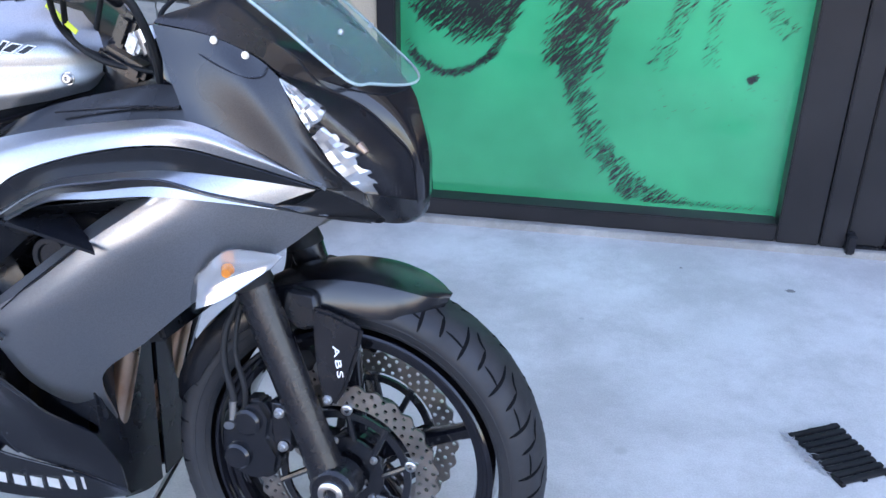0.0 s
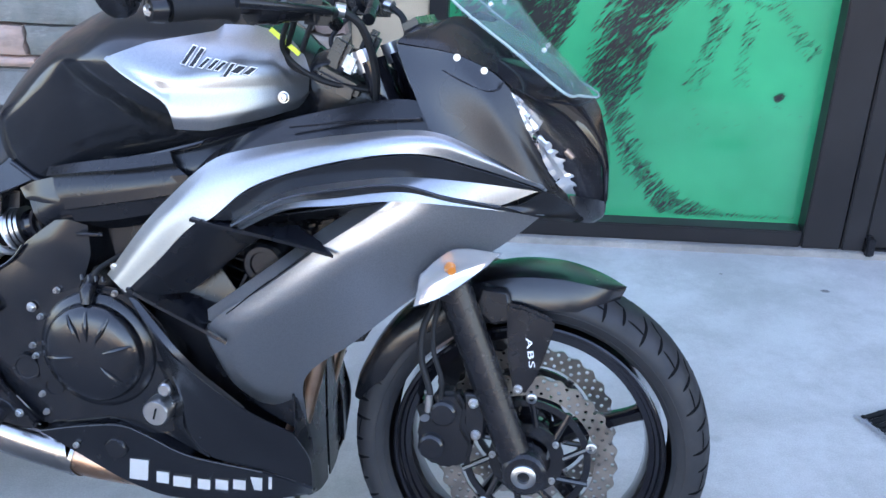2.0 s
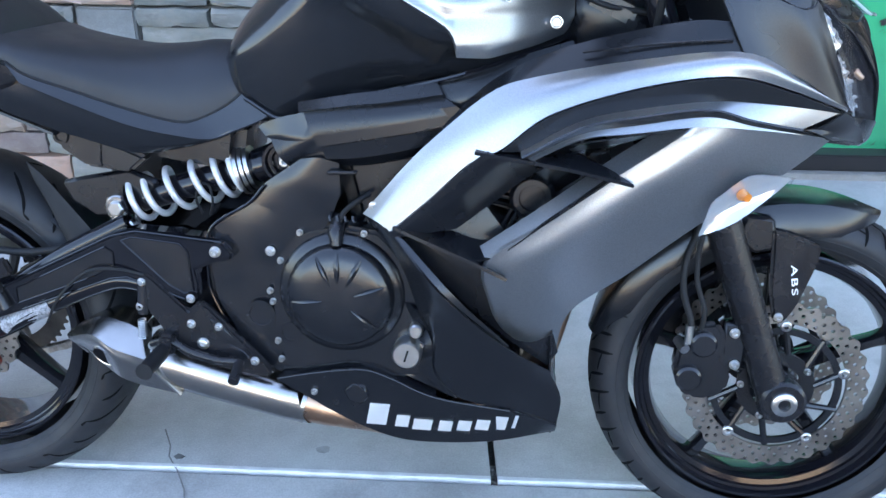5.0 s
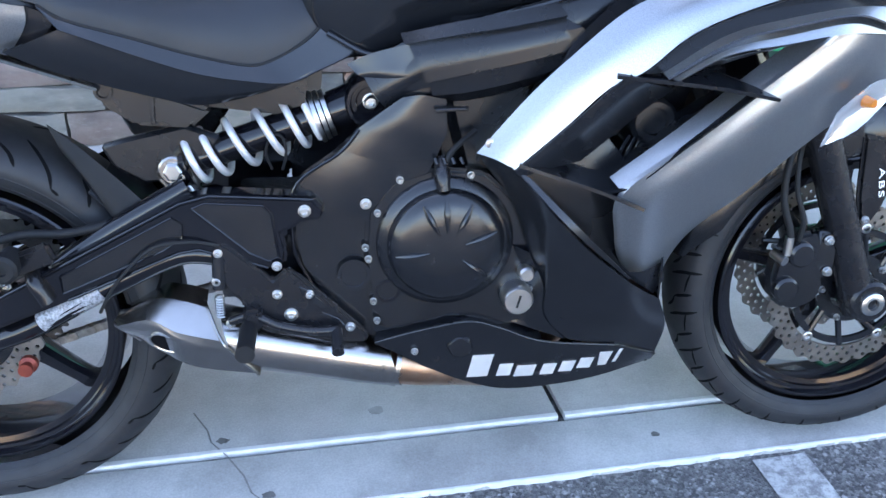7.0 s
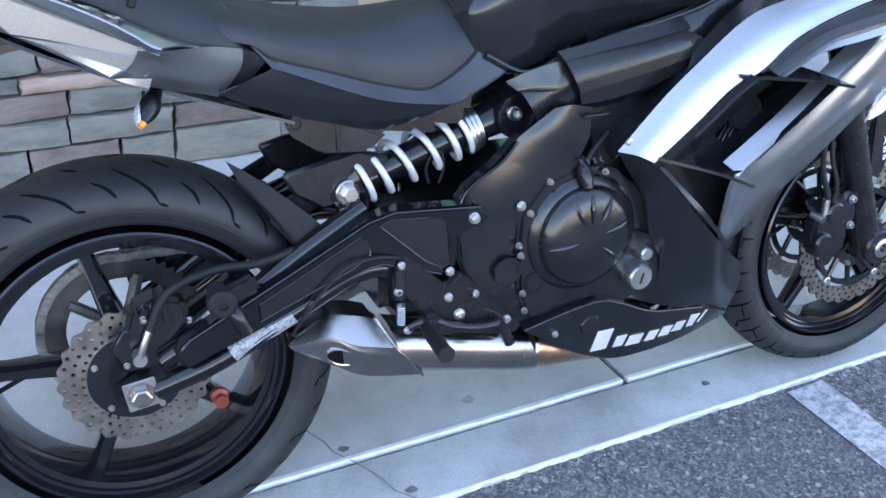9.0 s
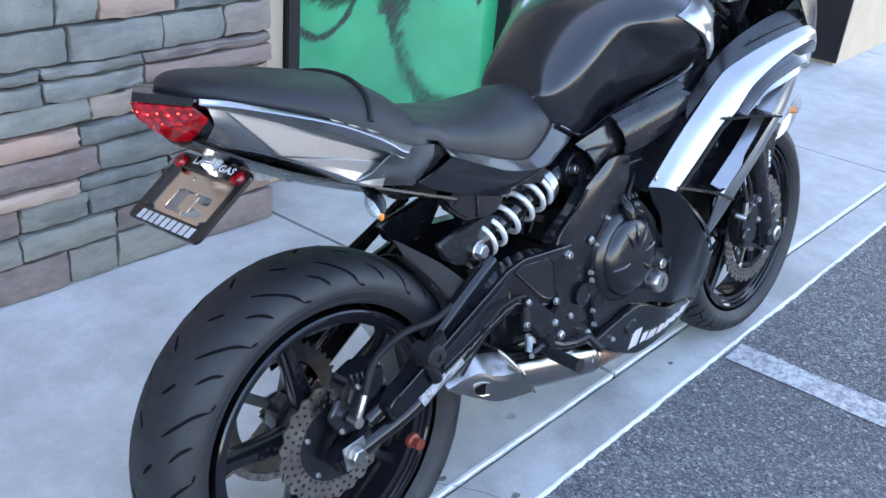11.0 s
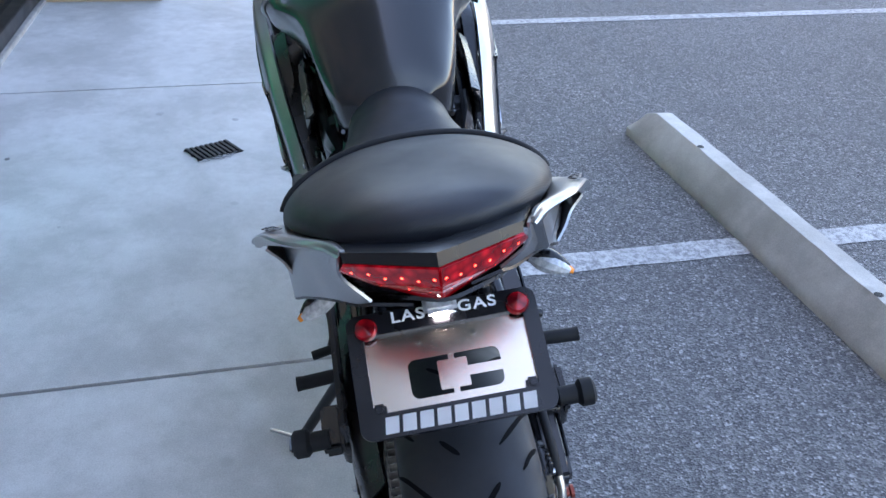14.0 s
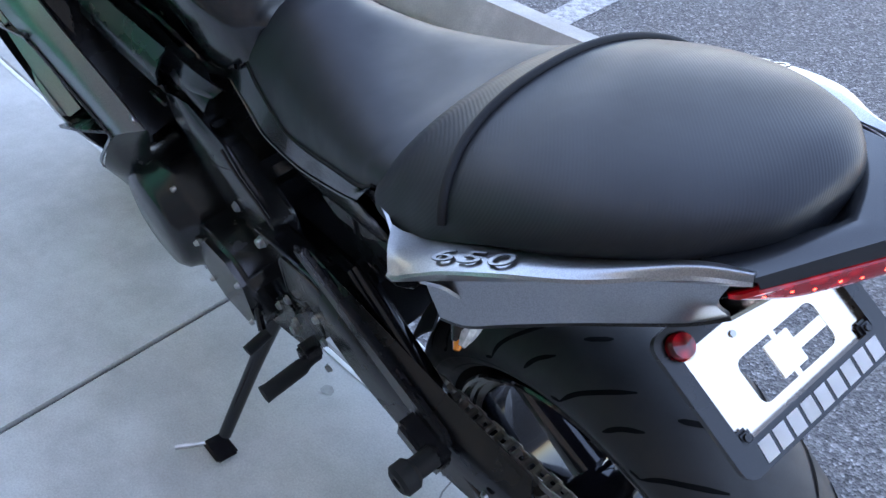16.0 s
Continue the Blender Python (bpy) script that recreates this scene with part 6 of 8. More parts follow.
for s in (RIGHT, LEFT):
    # silver upper rail of the tail with the model figures pressed in
    R1 = [(0.088, 0.198, 0.807), (0.076, 0.198, 0.812), (0.056, 0.193, 0.826), (0.026, 0.183, 0.843), (-0.02, 0.169, 0.864), (-0.08, 0.145, 0.884), (-0.135, 0.106, 0.899), (-0.172, 0.087, 0.906)]
    R0 = [(0.140, 0.158, 0.798), (0.118, 0.160, 0.805), (0.088, 0.156, 0.817), (0.045, 0.146, 0.838), (-0.02, 0.131, 0.860), (-0.08, 0.117, 0.882), (-0.135, 0.094, 0.902), (-0.170, 0.084, 0.910)]
    R2 = [(0.086, 0.192, 0.799), (0.066, 0.184, 0.809), (0.037, 0.176, 0.825), (-0.01, 0.161, 0.848), (-0.06, 0.139, 0.869), (-0.12, 0.108, 0.890), (-0.160, 0.088, 0.901)]
    B0 = [(0.084, 0.163, 0.800), (0.060, 0.157, 0.808), (0.020, 0.145, 0.828), (-0.03, 0.130, 0.850), (-0.08, 0.112, 0.872), (-0.13, 0.094, 0.891), (-0.160, 0.085, 0.900)]
    B1 = [(0.085, 0.160, 0.787), (0.055, 0.151, 0.795), (0.010, 0.137, 0.810), (-0.04, 0.121, 0.825), (-0.085, 0.107, 0.841), (-0.125, 0.090, 0.862), (-0.152, 0.084, 0.874)]
    L1 = [(0.072, 0.154, 0.750), (0.040, 0.149, 0.761), (0.004, 0.135, 0.781), (-0.05, 0.111, 0.808), (-0.09, 0.093, 0.826), (-0.125, 0.072, 0.838), (-0.148, 0.056, 0.850)]
    if s == LEFT:
        # the tail sits a little to the machine's left
        R1, R2, B0, B1 = ([(x, w + d, z) for x, w, z in row] for row, d in ((R1, 0.003), (R2, 0.006), (B0, 0.008), (B1, 0.011)))
        L1 = [(x, w + 0.015, z - 0.012) for x, w, z in L1]
    rail = part("tail_rail", skin([S(R0, s), S([((a[0] + b[0]) / 2, (a[1] + b[1]) / 2 + 0.002, (a[2] + b[2]) / 2 + 0.0035) for a, b in zip(R0, R1)], s), S(R1, s)], 40, 5, 0.003), SILVER, bike, "silver tail rail with pressed figures")
    part("rail_face", skin([S(R1, s), S(R2, s)], 36, 3, 0.003), SILVER, rail)
    at = facing((0.012, s * 0.1690, 0.8500), (-s * 0.076, -0.021, s * 0.0315), (0.38, s * 0.08, 0.92)) @ pose(0, 0, 0.0042) @ Matrix.Diagonal((2.1, 0.80, 1, 1))
    letters("figures", "650", 0.025, GREY_SATIN, rail, at, 0.0002, 0.12, 1.1, "outlined figures", 0.0003)
    letters("figure_face", "650", 0.025, SILVER, rail, at, 0.0007, 0.12, 1.1, "", -0.0002)
    blade = part("tail_side", skin([S(B0, s), S(B1, s), S(L1, s)], 36, 4, 0.003), SILVER, bike, "graphite silver tail side cover with a raised blade")
    part("rail_return", skin([S([(x, w - 0.002, z) for x, w, z in R2], s), S(B0, s)], 36, 2, 0.003), SILVER, rail)
    A, B, C, D = (-0.138, 0.096, 0.889), (0.102, 0.167, 0.788), (-0.074, 0.113, 0.820), (0.069, 0.156, 0.766)
    for name, corners, label in (("blade_upper", (A, B, C), "bright silver blade facet"), ("blade_lower", ((C[0] + 0.006, C[1], C[2] - 0.003), (B[0] - 0.004, B[1], B[2] - 0.004), D), "pale silver lower blade facet")):
        b = bmesh.new()
        face = b.faces.new([b.verts.new((x, s * (w + 0.004), z)) for x, w, z in corners])
        back = [b.verts.new((x, s * (w - 0.012), z)) for x, w, z in corners]
        front = list(face.verts)
        for k in range(3):
            b.faces.new((front[k], front[(k + 1) % 3], back[(k + 1) % 3], back[k]))
        b.faces.new(back[::-1])
        bmesh.ops.recalc_face_normals(b, faces=b.faces)
        bmesh.ops.bevel(b, geom=[e for e in b.edges], offset=0.0012, segments=2, affect="EDGES")
        part(name, b, SILVER, blade, label, 30)
    part("tail_front", skin([S([(0.062, 0.186, 0.806), (0.096, 0.181, 0.802), (0.150, 0.154, 0.797), (0.192, 0.138, 0.788)], s), S([(0.056, 0.170, 0.791), (0.098, 0.166, 0.783), (0.150, 0.150, 0.776), (0.190, 0.136, 0.768)], s), S([(0.046, 0.160, 0.778), (0.094, 0.154, 0.763), (0.144, 0.142, 0.752), (0.176, 0.131, 0.746)], s), S([(0.030, 0.146, 0.768), (0.086, 0.137, 0.748), (0.134, 0.129, 0.735), (0.158, 0.123, 0.727)], s)], 30, 5, 0.003), SILVER, blade, "silver front of the tail cover")
    part("front_lip", skin([S([(0.192, 0.136, 0.788), (0.190, 0.134, 0.768), (0.176, 0.129, 0.746), (0.158, 0.121, 0.727)], s), S([(0.226, 0.134, 0.774), (0.220, 0.133, 0.764), (0.204, 0.129, 0.748), (0.182, 0.124, 0.731)], s)], 14, 2, 0.003), BRACKET, blade)
    part("tail_floor", skin([S(L1, s), S([(x - 0.004, w * 0.45, z - 0.006) for x, w, z in L1], s)], 24, 3, 0.003), PLASTIC, blade)
    # black side cover under the rider seat
    SEAM = [(0.205, 0.139, 0.789), (0.236, 0.135, 0.768), (0.305, 0.125, 0.745), (0.378, 0.114, 0.720), (0.446, 0.103, 0.702), (0.480, 0.097, 0.704), (0.530, 0.089, 0.729), (0.561, 0.081, 0.759), (0.572, 0.072, 0.788)]
    CREASE = [(0.229, 0.1435, 0.760), (0.262, 0.1405, 0.747), (0.320, 0.1325, 0.723), (0.385, 0.1235, 0.699), (0.445, 0.116, 0.686), (0.505, 0.108, 0.680), (0.547, 0.101, 0.695), (0.580, 0.096, 0.709), (0.606, 0.091, 0.723)]
    FOOT = [(0.158, 0.140, 0.732), (0.200, 0.134, 0.711), (0.260, 0.124, 0.688), (0.320, 0.114, 0.668), (0.385, 0.104, 0.651), (0.440, 0.099, 0.657), (0.505, 0.095, 0.674), (0.560, 0.090, 0.697), (0.604, 0.086, 0.719)]
    cov = part("seat_cover", skin([S(CREASE, s), S([((a[0] + b[0]) / 2, (a[1] + b[1]) / 2 + 0.003, (a[2] + b[2]) / 2) for a, b in zip(CREASE, FOOT)], s), S(FOOT, s), S([(x + 0.004, w - 0.030, z + 0.004) for x, w, z in FOOT], s)], 44, 4, 0.003, (2,)), TANK_BLACK, bike, "satin black side cover under the seat")
    part("cover_shoulder", skin([S(SEAM, s), S(CREASE, s)], 44, 4, 0.003), TANK_BLACK, cov)
    part("cover_edge", tube(S([(x, w + 0.0006, z) for x, w, z in CREASE], s), 0.0016, 6, 60), TANK_BLACK, cov)
    # slim rear indicator on its stalk
    stalk = part("rear_indicator", tube(S([(0.085, 0.090, 0.748), (0.082, 0.110, 0.734), (0.077, 0.126, 0.724)], s), [0.012, 0.010, 0.009], 10, 8), PLASTIC, bike, "slim rear indicator with a clear lens")
    part("lamp_body", tube(S([(0.080, 0.116, 0.732), (0.073, 0.134, 0.725), (0.066, 0.150, 0.718), (0.060, 0.165, 0.711)], s), [0.008, 0.0135, 0.0140, 0.0105, 0.004], 12, 12), PLASTIC, stalk)
    part("lens", tube(S([(0.074, 0.120, 0.728), (0.067, 0.135, 0.721), (0.060, 0.150, 0.715), (0.054, 0.164, 0.709)], s), [0.007, 0.0122, 0.0130, 0.0098, 0.004], 9, 10), LABEL, stalk, "clear faceted lens", 5)
    part("lens_tip", tube(S([(0.061, 0.158, 0.712), (0.055, 0.169, 0.707)], s), [0.0075, 0.003], 10, 3), AMBER, stalk, "amber lens tip")

def halved(rows, thick, nu=18, sub=5):
    """Two mirrored skins that meet in a crisp line on the centre plane."""
    bm = skin([S(r, LEFT) for r in rows], nu, sub, thick)
    return join(bm, skin([S(r, RIGHT) for r in rows], nu, sub, thick))


EDGE = [(-0.173, 0.0825, 0.9100), (-0.1945, 0.041, 0.9135), (-0.216, 0, 0.917)]
tail_top = part("tail_top", halved([EDGE, [(-0.135, 0.094, 0.9015), (-0.160, 0.050, 0.907), (-0.184, 0, 0.911)], [(-0.110, 0.100, 0.893), (-0.140, 0.050, 0.894), (-0.165, 0, 0.893)], [(-0.05, 0.108, 0.862), (-0.07, 0.05, 0.862), (-0.08, 0, 0.862)]], 0.004), TANK_BLACK, bike, "satin black tail top")
LAMP = [[(-0.175, 0.0815, 0.8995), (-0.1965, 0.041, 0.9015), (-0.218, 0, 0.9035)], [(-0.165, 0.085, 0.890), (-0.180, 0.056, 0.880), (-0.194, 0.027, 0.877), (-0.206, 0, 0.876)], [(-0.156, 0.084, 0.883), (-0.154, 0.056, 0.864), (-0.152, 0.028, 0.847), (-0.150, 0, 0.831)]]
tail_edge = part("tail_edge", halved([EDGE, [(x - 0.0012, y, z + 0.001) for x, y, z in LAMP[0]]], 0.003, 18, 2), PLASTIC, bike, "black edge over the tail lamp")
tl = part("tail_lamp", halved(LAMP, 0.003), LENS_LIT, bike, "lit red tail lamp with LED dots")
for ob in (tail_top, tail_edge, tl):
    ob.location.y = 0.006
half = list(zip(*[spline(r, 19) for r in LAMP]))
for s in (RIGHT, LEFT):
    for u, f in ((2, 0.35), (5, 0.25), (8, 0.3), (11, 0.25), (14, 0.3), (17, 0.25), (7, 0.6), (12, 0.55), (16, 0.6)):
        p = spline([Vector(q) for q in half[u]], 21)[round(f * 20)]
        q = bmesh.new()
        bmesh.ops.create_icosphere(q, subdivisions=2, radius=0.0020)
        bmesh.ops.translate(q, verts=q.verts, vec=(p.x - 0.0018, s * p.y * 1.004, p.z))
        part("led", q, LED_RED, tl, "lit red LED")
part("lamp_housing", halved([[(x + 0.002, y * 0.99, z - 0.0005) for x, y, z in LAMP[2]], [(-0.120, 0.066, 0.838), (-0.130, 0.034, 0.832), (-0.140, 0, 0.829)], [(-0.05, 0.06, 0.80), (-0.05, 0.03, 0.79), (-0.05, 0, 0.785)]], 0.003), PLASTIC, tl)
part("undertail", skin([[(0.26, -0.12, 0.68), (0.26, 0, 0.665), (0.26, 0.12, 0.68)], [(0.10, -0.110, 0.735), (0.10, 0, 0.715), (0.10, 0.110, 0.735)], [(-0.04, -0.075, 0.785), (-0.04, 0, 0.772), (-0.04, 0.075, 0.785)], [(-0.16, -0.035, 0.846), (-0.165, 0, 0.840), (-0.16, 0.035, 0.846)]], 16, 6, 0.004), PLASTIC, bike, "black undertail tray")
part("tail_core", block((0.12, 0, 0.785), (0.28, 0.15, 0.06), 0.02, (0, 17, 0)), PLASTIC, bike)
for s in (RIGHT, LEFT):
    tray = part("battery_tray", plate([(0.246, 0.690), (0.256, 0.655), (0.300, 0.624), (0.372, 0.618), (0.402, 0.644), (0.33, 0.672)], s * 0.075, s * 0.104, 0.006, rounds=2), PLASTIC, bike, "black tray under the seat")
    part("tray_rib", plate([(0.322, 0.676), (0.328, 0.676), (0.327, 0.626), (0.321, 0.626)], s * 0.100, s * 0.1075, 0.001), PLASTIC, tray)
    part("tray_boss", turned([(s * 0.10, 0.012), (s * 0.108, 0.012), (s * 0.108, 0.008), (s * 0.105, 0.007), (s * 0.105, 0.0001)], (0.264, 0, 0.672), 20), PLASTIC, tray)

# ---- number plate holder: a tilted frame with plain metal and two red reflectors ----
PL = Matrix.Translation((-0.151, 0.006, 0.755)) @ Matrix(((0, 0.806, -0.592, 0), (-1, 0, 0, 0), (0, 0.592, 0.806, 0), (0, 0, 0, 1)))
holder = tagged(new("plate_holder"), "black plate frame with white lettering and red reflectors")
holder.parent, holder.matrix_local = bike, PL
# in the holder: x to the machine's left as seen from behind reversed, y up the plate, z out of its face


def rounded(w, h, r, n=6, cx=0, cy=0):
    out = []
    for qx, qy, a0 in ((1, 1, 0), (-1, 1, 90), (-1, -1, 180), (1, -1, 270)):
        for k in range(n + 1):
            a = radians(a0 + 90 * k / n)
            out.append((cx + qx * (w / 2 - r) + r * math.cos(a), cy + qy * (h / 2 - r) + r * math.sin(a)))
    return out


def sheet_with_hole(outer, inner, z0, z1):
    bm = bmesh.new()
    n = len(outer)
    a, b = [bm.verts.new((*p, z0)) for p in outer], [bm.verts.new((*p, z0)) for p in inner]
    for i in range(n):
        bm.faces.new((a[i], a[(i + 1) % n], b[(i + 1) % n], b[i]))
    bmesh.ops.recalc_face_normals(bm, faces=bm.faces)
    r = bmesh.ops.extrude_face_region(bm, geom=bm.faces[:])
    bmesh.ops.translate(bm, verts=[e for e in r["geom"] if isinstance(e, bmesh.types.BMVert)], vec=(0, 0, z1 - z0))
    bmesh.ops.recalc_face_normals(bm, faces=bm.faces)
    return bm


PW, PH = 0.193, 0.128
part("frame", sheet_with_hole(rounded(PW, PH, 0.012), rounded(0.162, 0.080, 0.004, cy=0.0005), 0, 0.006), PLASTIC, holder)
part("plate", sheet_with_hole(rounded(0.178, 0.100, 0.006), rounded(0.092, 0.040, 0.008, cx=0.004, cy=-0.010), -0.002, 0.0), COPPER, holder, "plain bright metal plate with cut-outs")
part("plate_cross", block((0.002, -0.010, -0.001), (0.030, 0.030, 0.0018), 0.003), COPPER, holder)
part("plate_arm", block((0.034, -0.010, -0.0012), (0.036, 0.010, 0.0016), 0.0), COPPER, holder)
part("plate_arm", block((0.002, -0.010, -0.0013), (0.006, 0.042, 0.0014), 0.0), COPPER, holder)
for x in (-0.077, 0.077):
    part("reflector", turned_z((x, 0.047, 0.006), [(0.0118, 0.0), (0.0118, 0.005), (0.0098, 0.008), (0.0001, 0.0095)], 24), RED_LENS, holder, "round red reflector")
    part("slot_tab", block((x * 0.98, -0.036, 0.003), (0.014, 0.014, 0.006), 0.003), PLASTIC, holder)
    bolt_bm = turned_z((x * 0.98, -0.036, 0.006), [(0.0035, 0.0), (0.003, 0.002), (0.0001, 0.002)], 12)
    part("screw", bolt_bm, BRACKET, holder)
for x in (-0.028, 0.028):
    part("screw", turned_z((x, 0.028, 0.0), [(0.0032, 0.0), (0.0028, 0.0018), (0.0001, 0.0018)], 12), STEEL, holder)
letters("lettering", "LAS VEGAS", 0.0165, WHITE, holder, pose(0.003, 0.0550, 0.0062) @ Matrix.Diagonal((1.2, 1, 1, 1)), 0.0004, 0.0, 1.15, "white lettering", 0.0003)
for k in range(9):
    x, w = -0.066 + 0.0168 * k, 0.0132
    b = bmesh.new()
    b.faces.new([b.verts.new((x - 0.007 + px + 0.12 * py, -0.0605 + py, 0.0066)) for px, py in ((0, 0), (w, 0), (w, 0.0165), (0, 0.0165))])
    bmesh.ops.solidify(b, geom=b.faces[:], thickness=0.0005)
    part("dealer_mark", b, WHITE, holder, "plain white mark")
pl = part("plate_lamp", block((0.0, 0.060, 0.012), (0.034, 0.022, 0.016), 0.004), LABEL, holder, "small plate lamp")
part("lamp_led", block((0.0, 0.0475, 0.012), (0.016, 0.003, 0.008), 0.001), LED_WHITE, pl, "lit white LED")
part("holder_arm", block((0, 0.075, -0.012), (0.07, 0.06, 0.018), 0.006, (-25, 0, 0)), PLASTIC, holder)

# ---- frame, engine, swingarm ----
for s in (RIGHT, LEFT):
    part("frame_spar", skin([S([(0.60, 0.118, 0.700), (0.68, 0.125, 0.745), (0.78, 0.130, 0.772), (0.90, 0.135, 0.805), (1.05, 0.10, 0.85)], s), S([(0.62, 0.132, 0.665), (0.70, 0.140, 0.705), (0.80, 0.145, 0.735), (0.92, 0.148, 0.768), (1.06, 0.11, 0.82)], s), S([(0.64, 0.118, 0.64), (0.72, 0.125, 0.672), (0.82, 0.13, 0.70), (0.93, 0.13, 0.735), (1.06, 0.09, 0.79)], s)], 30, 4, 0.006), PLASTIC, bike, "black frame spar cover")
    box = part("side_box", skin([S([(0.654, 0.140, 0.750), (0.731, 0.147, 0.766), (0.777, 0.150, 0.774), (0.86, 0.152, 0.790)], s), S([(0.658, 0.156, 0.739), (0.735, 0.160, 0.752), (0.79, 0.163, 0.760), (0.87, 0.165, 0.775)], s), S([(0.664, 0.148, 0.736), (0.735, 0.152, 0.748), (0.79, 0.155, 0.756), (0.87, 0.157, 0.770)], s), S([(0.673, 0.158, 0.716), (0.75, 0.164, 0.732), (0.82, 0.167, 0.746), (0.89, 0.168, 0.760)], s), S([(0.687, 0.158, 0.688), (0.76, 0.164, 0.704), (0.83, 0.167, 0.719), (0.913, 0.168, 0.740)], s), S([(0.690, 0.150, 0.686), (0.76, 0.156, 0.701), (0.83, 0.159, 0.716), (0.913, 0.160, 0.737)], s), S([(0.696, 0.148, 0.668), (0.75, 0.152, 0.674), (0.82, 0.155, 0.690), (0.90, 0.156, 0.715)], s), S([(0.70, 0.125, 0.655), (0.75, 0.128, 0.656), (0.82, 0.132, 0.672), (0.89, 0.135, 0.70)], s)], 22, 2, 0.004, (1, 2, 3, 4, 5, 6)), PLASTIC, bike, "black ribbed side cover")
    part("cover_clip", block((0.722, s * 0.152, 0.650), (0.046, 0.008, 0.006), 0.002, (0, -3, 0), None, 1), BRACKET, box)
    cast = part("rear_frame", plate([(0.509, 0.544), (0.572, 0.588), (0.600, 0.620), (0.640, 0.627), (0.656, 0.650), (0.652, 0.690), (0.645, 0.722), (0.680, 0.735), (0.696, 0.690), (0.713, 0.658), (0.715, 0.612), (0.700, 0.577), (0.655, 0.545), (0.630, 0.46), (0.625, 0.38), (0.640, 0.30), (0.600, 0.295), (0.545, 0.35), (0.505, 0.42), (0.497, 0.47), (0.500, 0.52)], s * 0.095, s * 0.130, 0.008, rounds=2), ENGINE, bike, "black frame side plate")
    part("casting_face", skin([S([(0.584, 0.112, 0.705), (0.620, 0.124, 0.722), (0.682, 0.132, 0.738)], s), S([(0.598, 0.122, 0.692), (0.640, 0.134, 0.694), (0.694, 0.138, 0.692)], s), S([(0.652, 0.128, 0.668), (0.668, 0.133, 0.671), (0.697, 0.137, 0.678)], s)], 18, 4, 0.004, (1,)), ENGINE, cast)
    part("casting_face", skin([S([(0.656, 0.138, 0.664), (0.682, 0.144, 0.668), (0.715, 0.145, 0.662)], s), S([(0.598, 0.131, 0.622), (0.650, 0.143, 0.628), (0.717, 0.144, 0.616)], s), S([(0.574, 0.131, 0.588), (0.630, 0.139, 0.575), (0.701, 0.139, 0.574)], s)], 18, 4, 0.004, (1,)), ENGINE, cast)
    part("casting_face", skin([S([(0.574, 0.1315, 0.589), (0.630, 0.1395, 0.576), (0.701, 0.1395, 0.575)], s), S([(0.512, 0.131, 0.545), (0.57, 0.134, 0.50), (0.64, 0.134, 0.47)], s)], 18, 4, 0.003), ENGINE, cast)
    part("subframe_tube", tube(S([(0.62, 0.07, 0.72), (0.45, 0.068, 0.710), (0.25, 0.066, 0.748), (0.08, 0.060, 0.792)], s), 0.013, 12), FRAME_BLACK, bike)
    part("plate_boss", turned([(s * 0.137, 0.024), (s * 0.141, 0.024), (s * 0.141, 0.019), (s * 0.139, 0.018), (s * 0.139, 0.0001)], (0.585, 0, 0.405), 24), ENGINE, bike)
    bolt((0.604, s * 0.139, 0.514), 0.010, s)
    part("plate_edge", tube([(x, s * 0.1355, z) for x, z in ((0.596, 0.618), (0.570, 0.588), (0.508, 0.543), (0.500, 0.470), (0.509, 0.424), (0.548, 0.354), (0.600, 0.301))], 0.0026, 8), FRAME_BLACK, cast)

# engine block, cylinders, head
bm = block((0.74, 0, 0.42), (0.30, 0.24, 0.26), 0.03, rounds=3)
block((0.90, 0, 0.50), (0.14, 0.22, 0.20), 0.02, (0, 30, 0), bm)
eng = part("engine", bm, ENGINE, bike, "black parallel-twin engine")
for k in range(7):
    part("cooling_fin", block((0.95 + 0.0 * k, 0, 0.535 + 0.017 * k), (0.13, 0.235, 0.006), 0.002, (0, 12, 0), None, 1), ENGINE, eng)
part("cylinder_head", block((1.0, 0, 0.65), (0.15, 0.22, 0.10), 0.015, (0, 12, 0)), ENGINE, eng)
for s in (RIGHT, LEFT):
    part("head_cap", turned([(s * 0.11, 0.034), (s * 0.155, 0.034), (s * 0.162, 0.028), (s * 0.162, 0.020), (s * 0.158, 0.018), (s * 0.158, 0.0001)], (1.005, 0, 0.628), 28), ENGINE, eng, "round engine side cap")
    bm = bmesh.new()
    for k in range(5):
        block((0.965 + 0.012 * k, s * 0.135, 0.585 + 0.004 * k), (0.006, 0.03, 0.05), 0.001, (0, 25, 0), bm, 1)
    part("head_ribs", bm, ENGINE, eng)
part("radiator", block((1.12, 0, 0.60), (0.035, 0.26, 0.20), 0.006, (0, -14, 0)), PLASTIC, bike, "black radiator")
part("steering_head", tube([(1.10, 0, 0.90), (1.21, 0, 0.66)], 0.036, 16), FRAME_BLACK, bike)
part("front_inner", block((1.24, 0, 0.78), (0.14, 0.24, 0.10), 0.02, (0, 20, 0)), PLASTIC, bike)
part("air_box", block((0.86, 0, 0.76), (0.30, 0.20, 0.12), 0.02, (0, -14, 0)), PLASTIC, bike)
part("gearbox", block((0.50, 0, 0.40), (0.22, 0.20, 0.17), 0.03, rounds=3), ENGINE, bike)
part("intake_body", block((0.83, 0, 0.62), (0.24, 0.22, 0.17), 0.03, (0, -14, 0), rounds=3), PLASTIC, bike)
for s in (RIGHT, LEFT):
    part("inner_fender", plate([(0.245, 0.592), (0.284, 0.602), (0.36, 0.618), (0.41, 0.600), (0.37, 0.54), (0.30, 0.535), (0.26, 0.560)], s * 0.070, s * 0.086, 0.005), PLASTIC, bike)
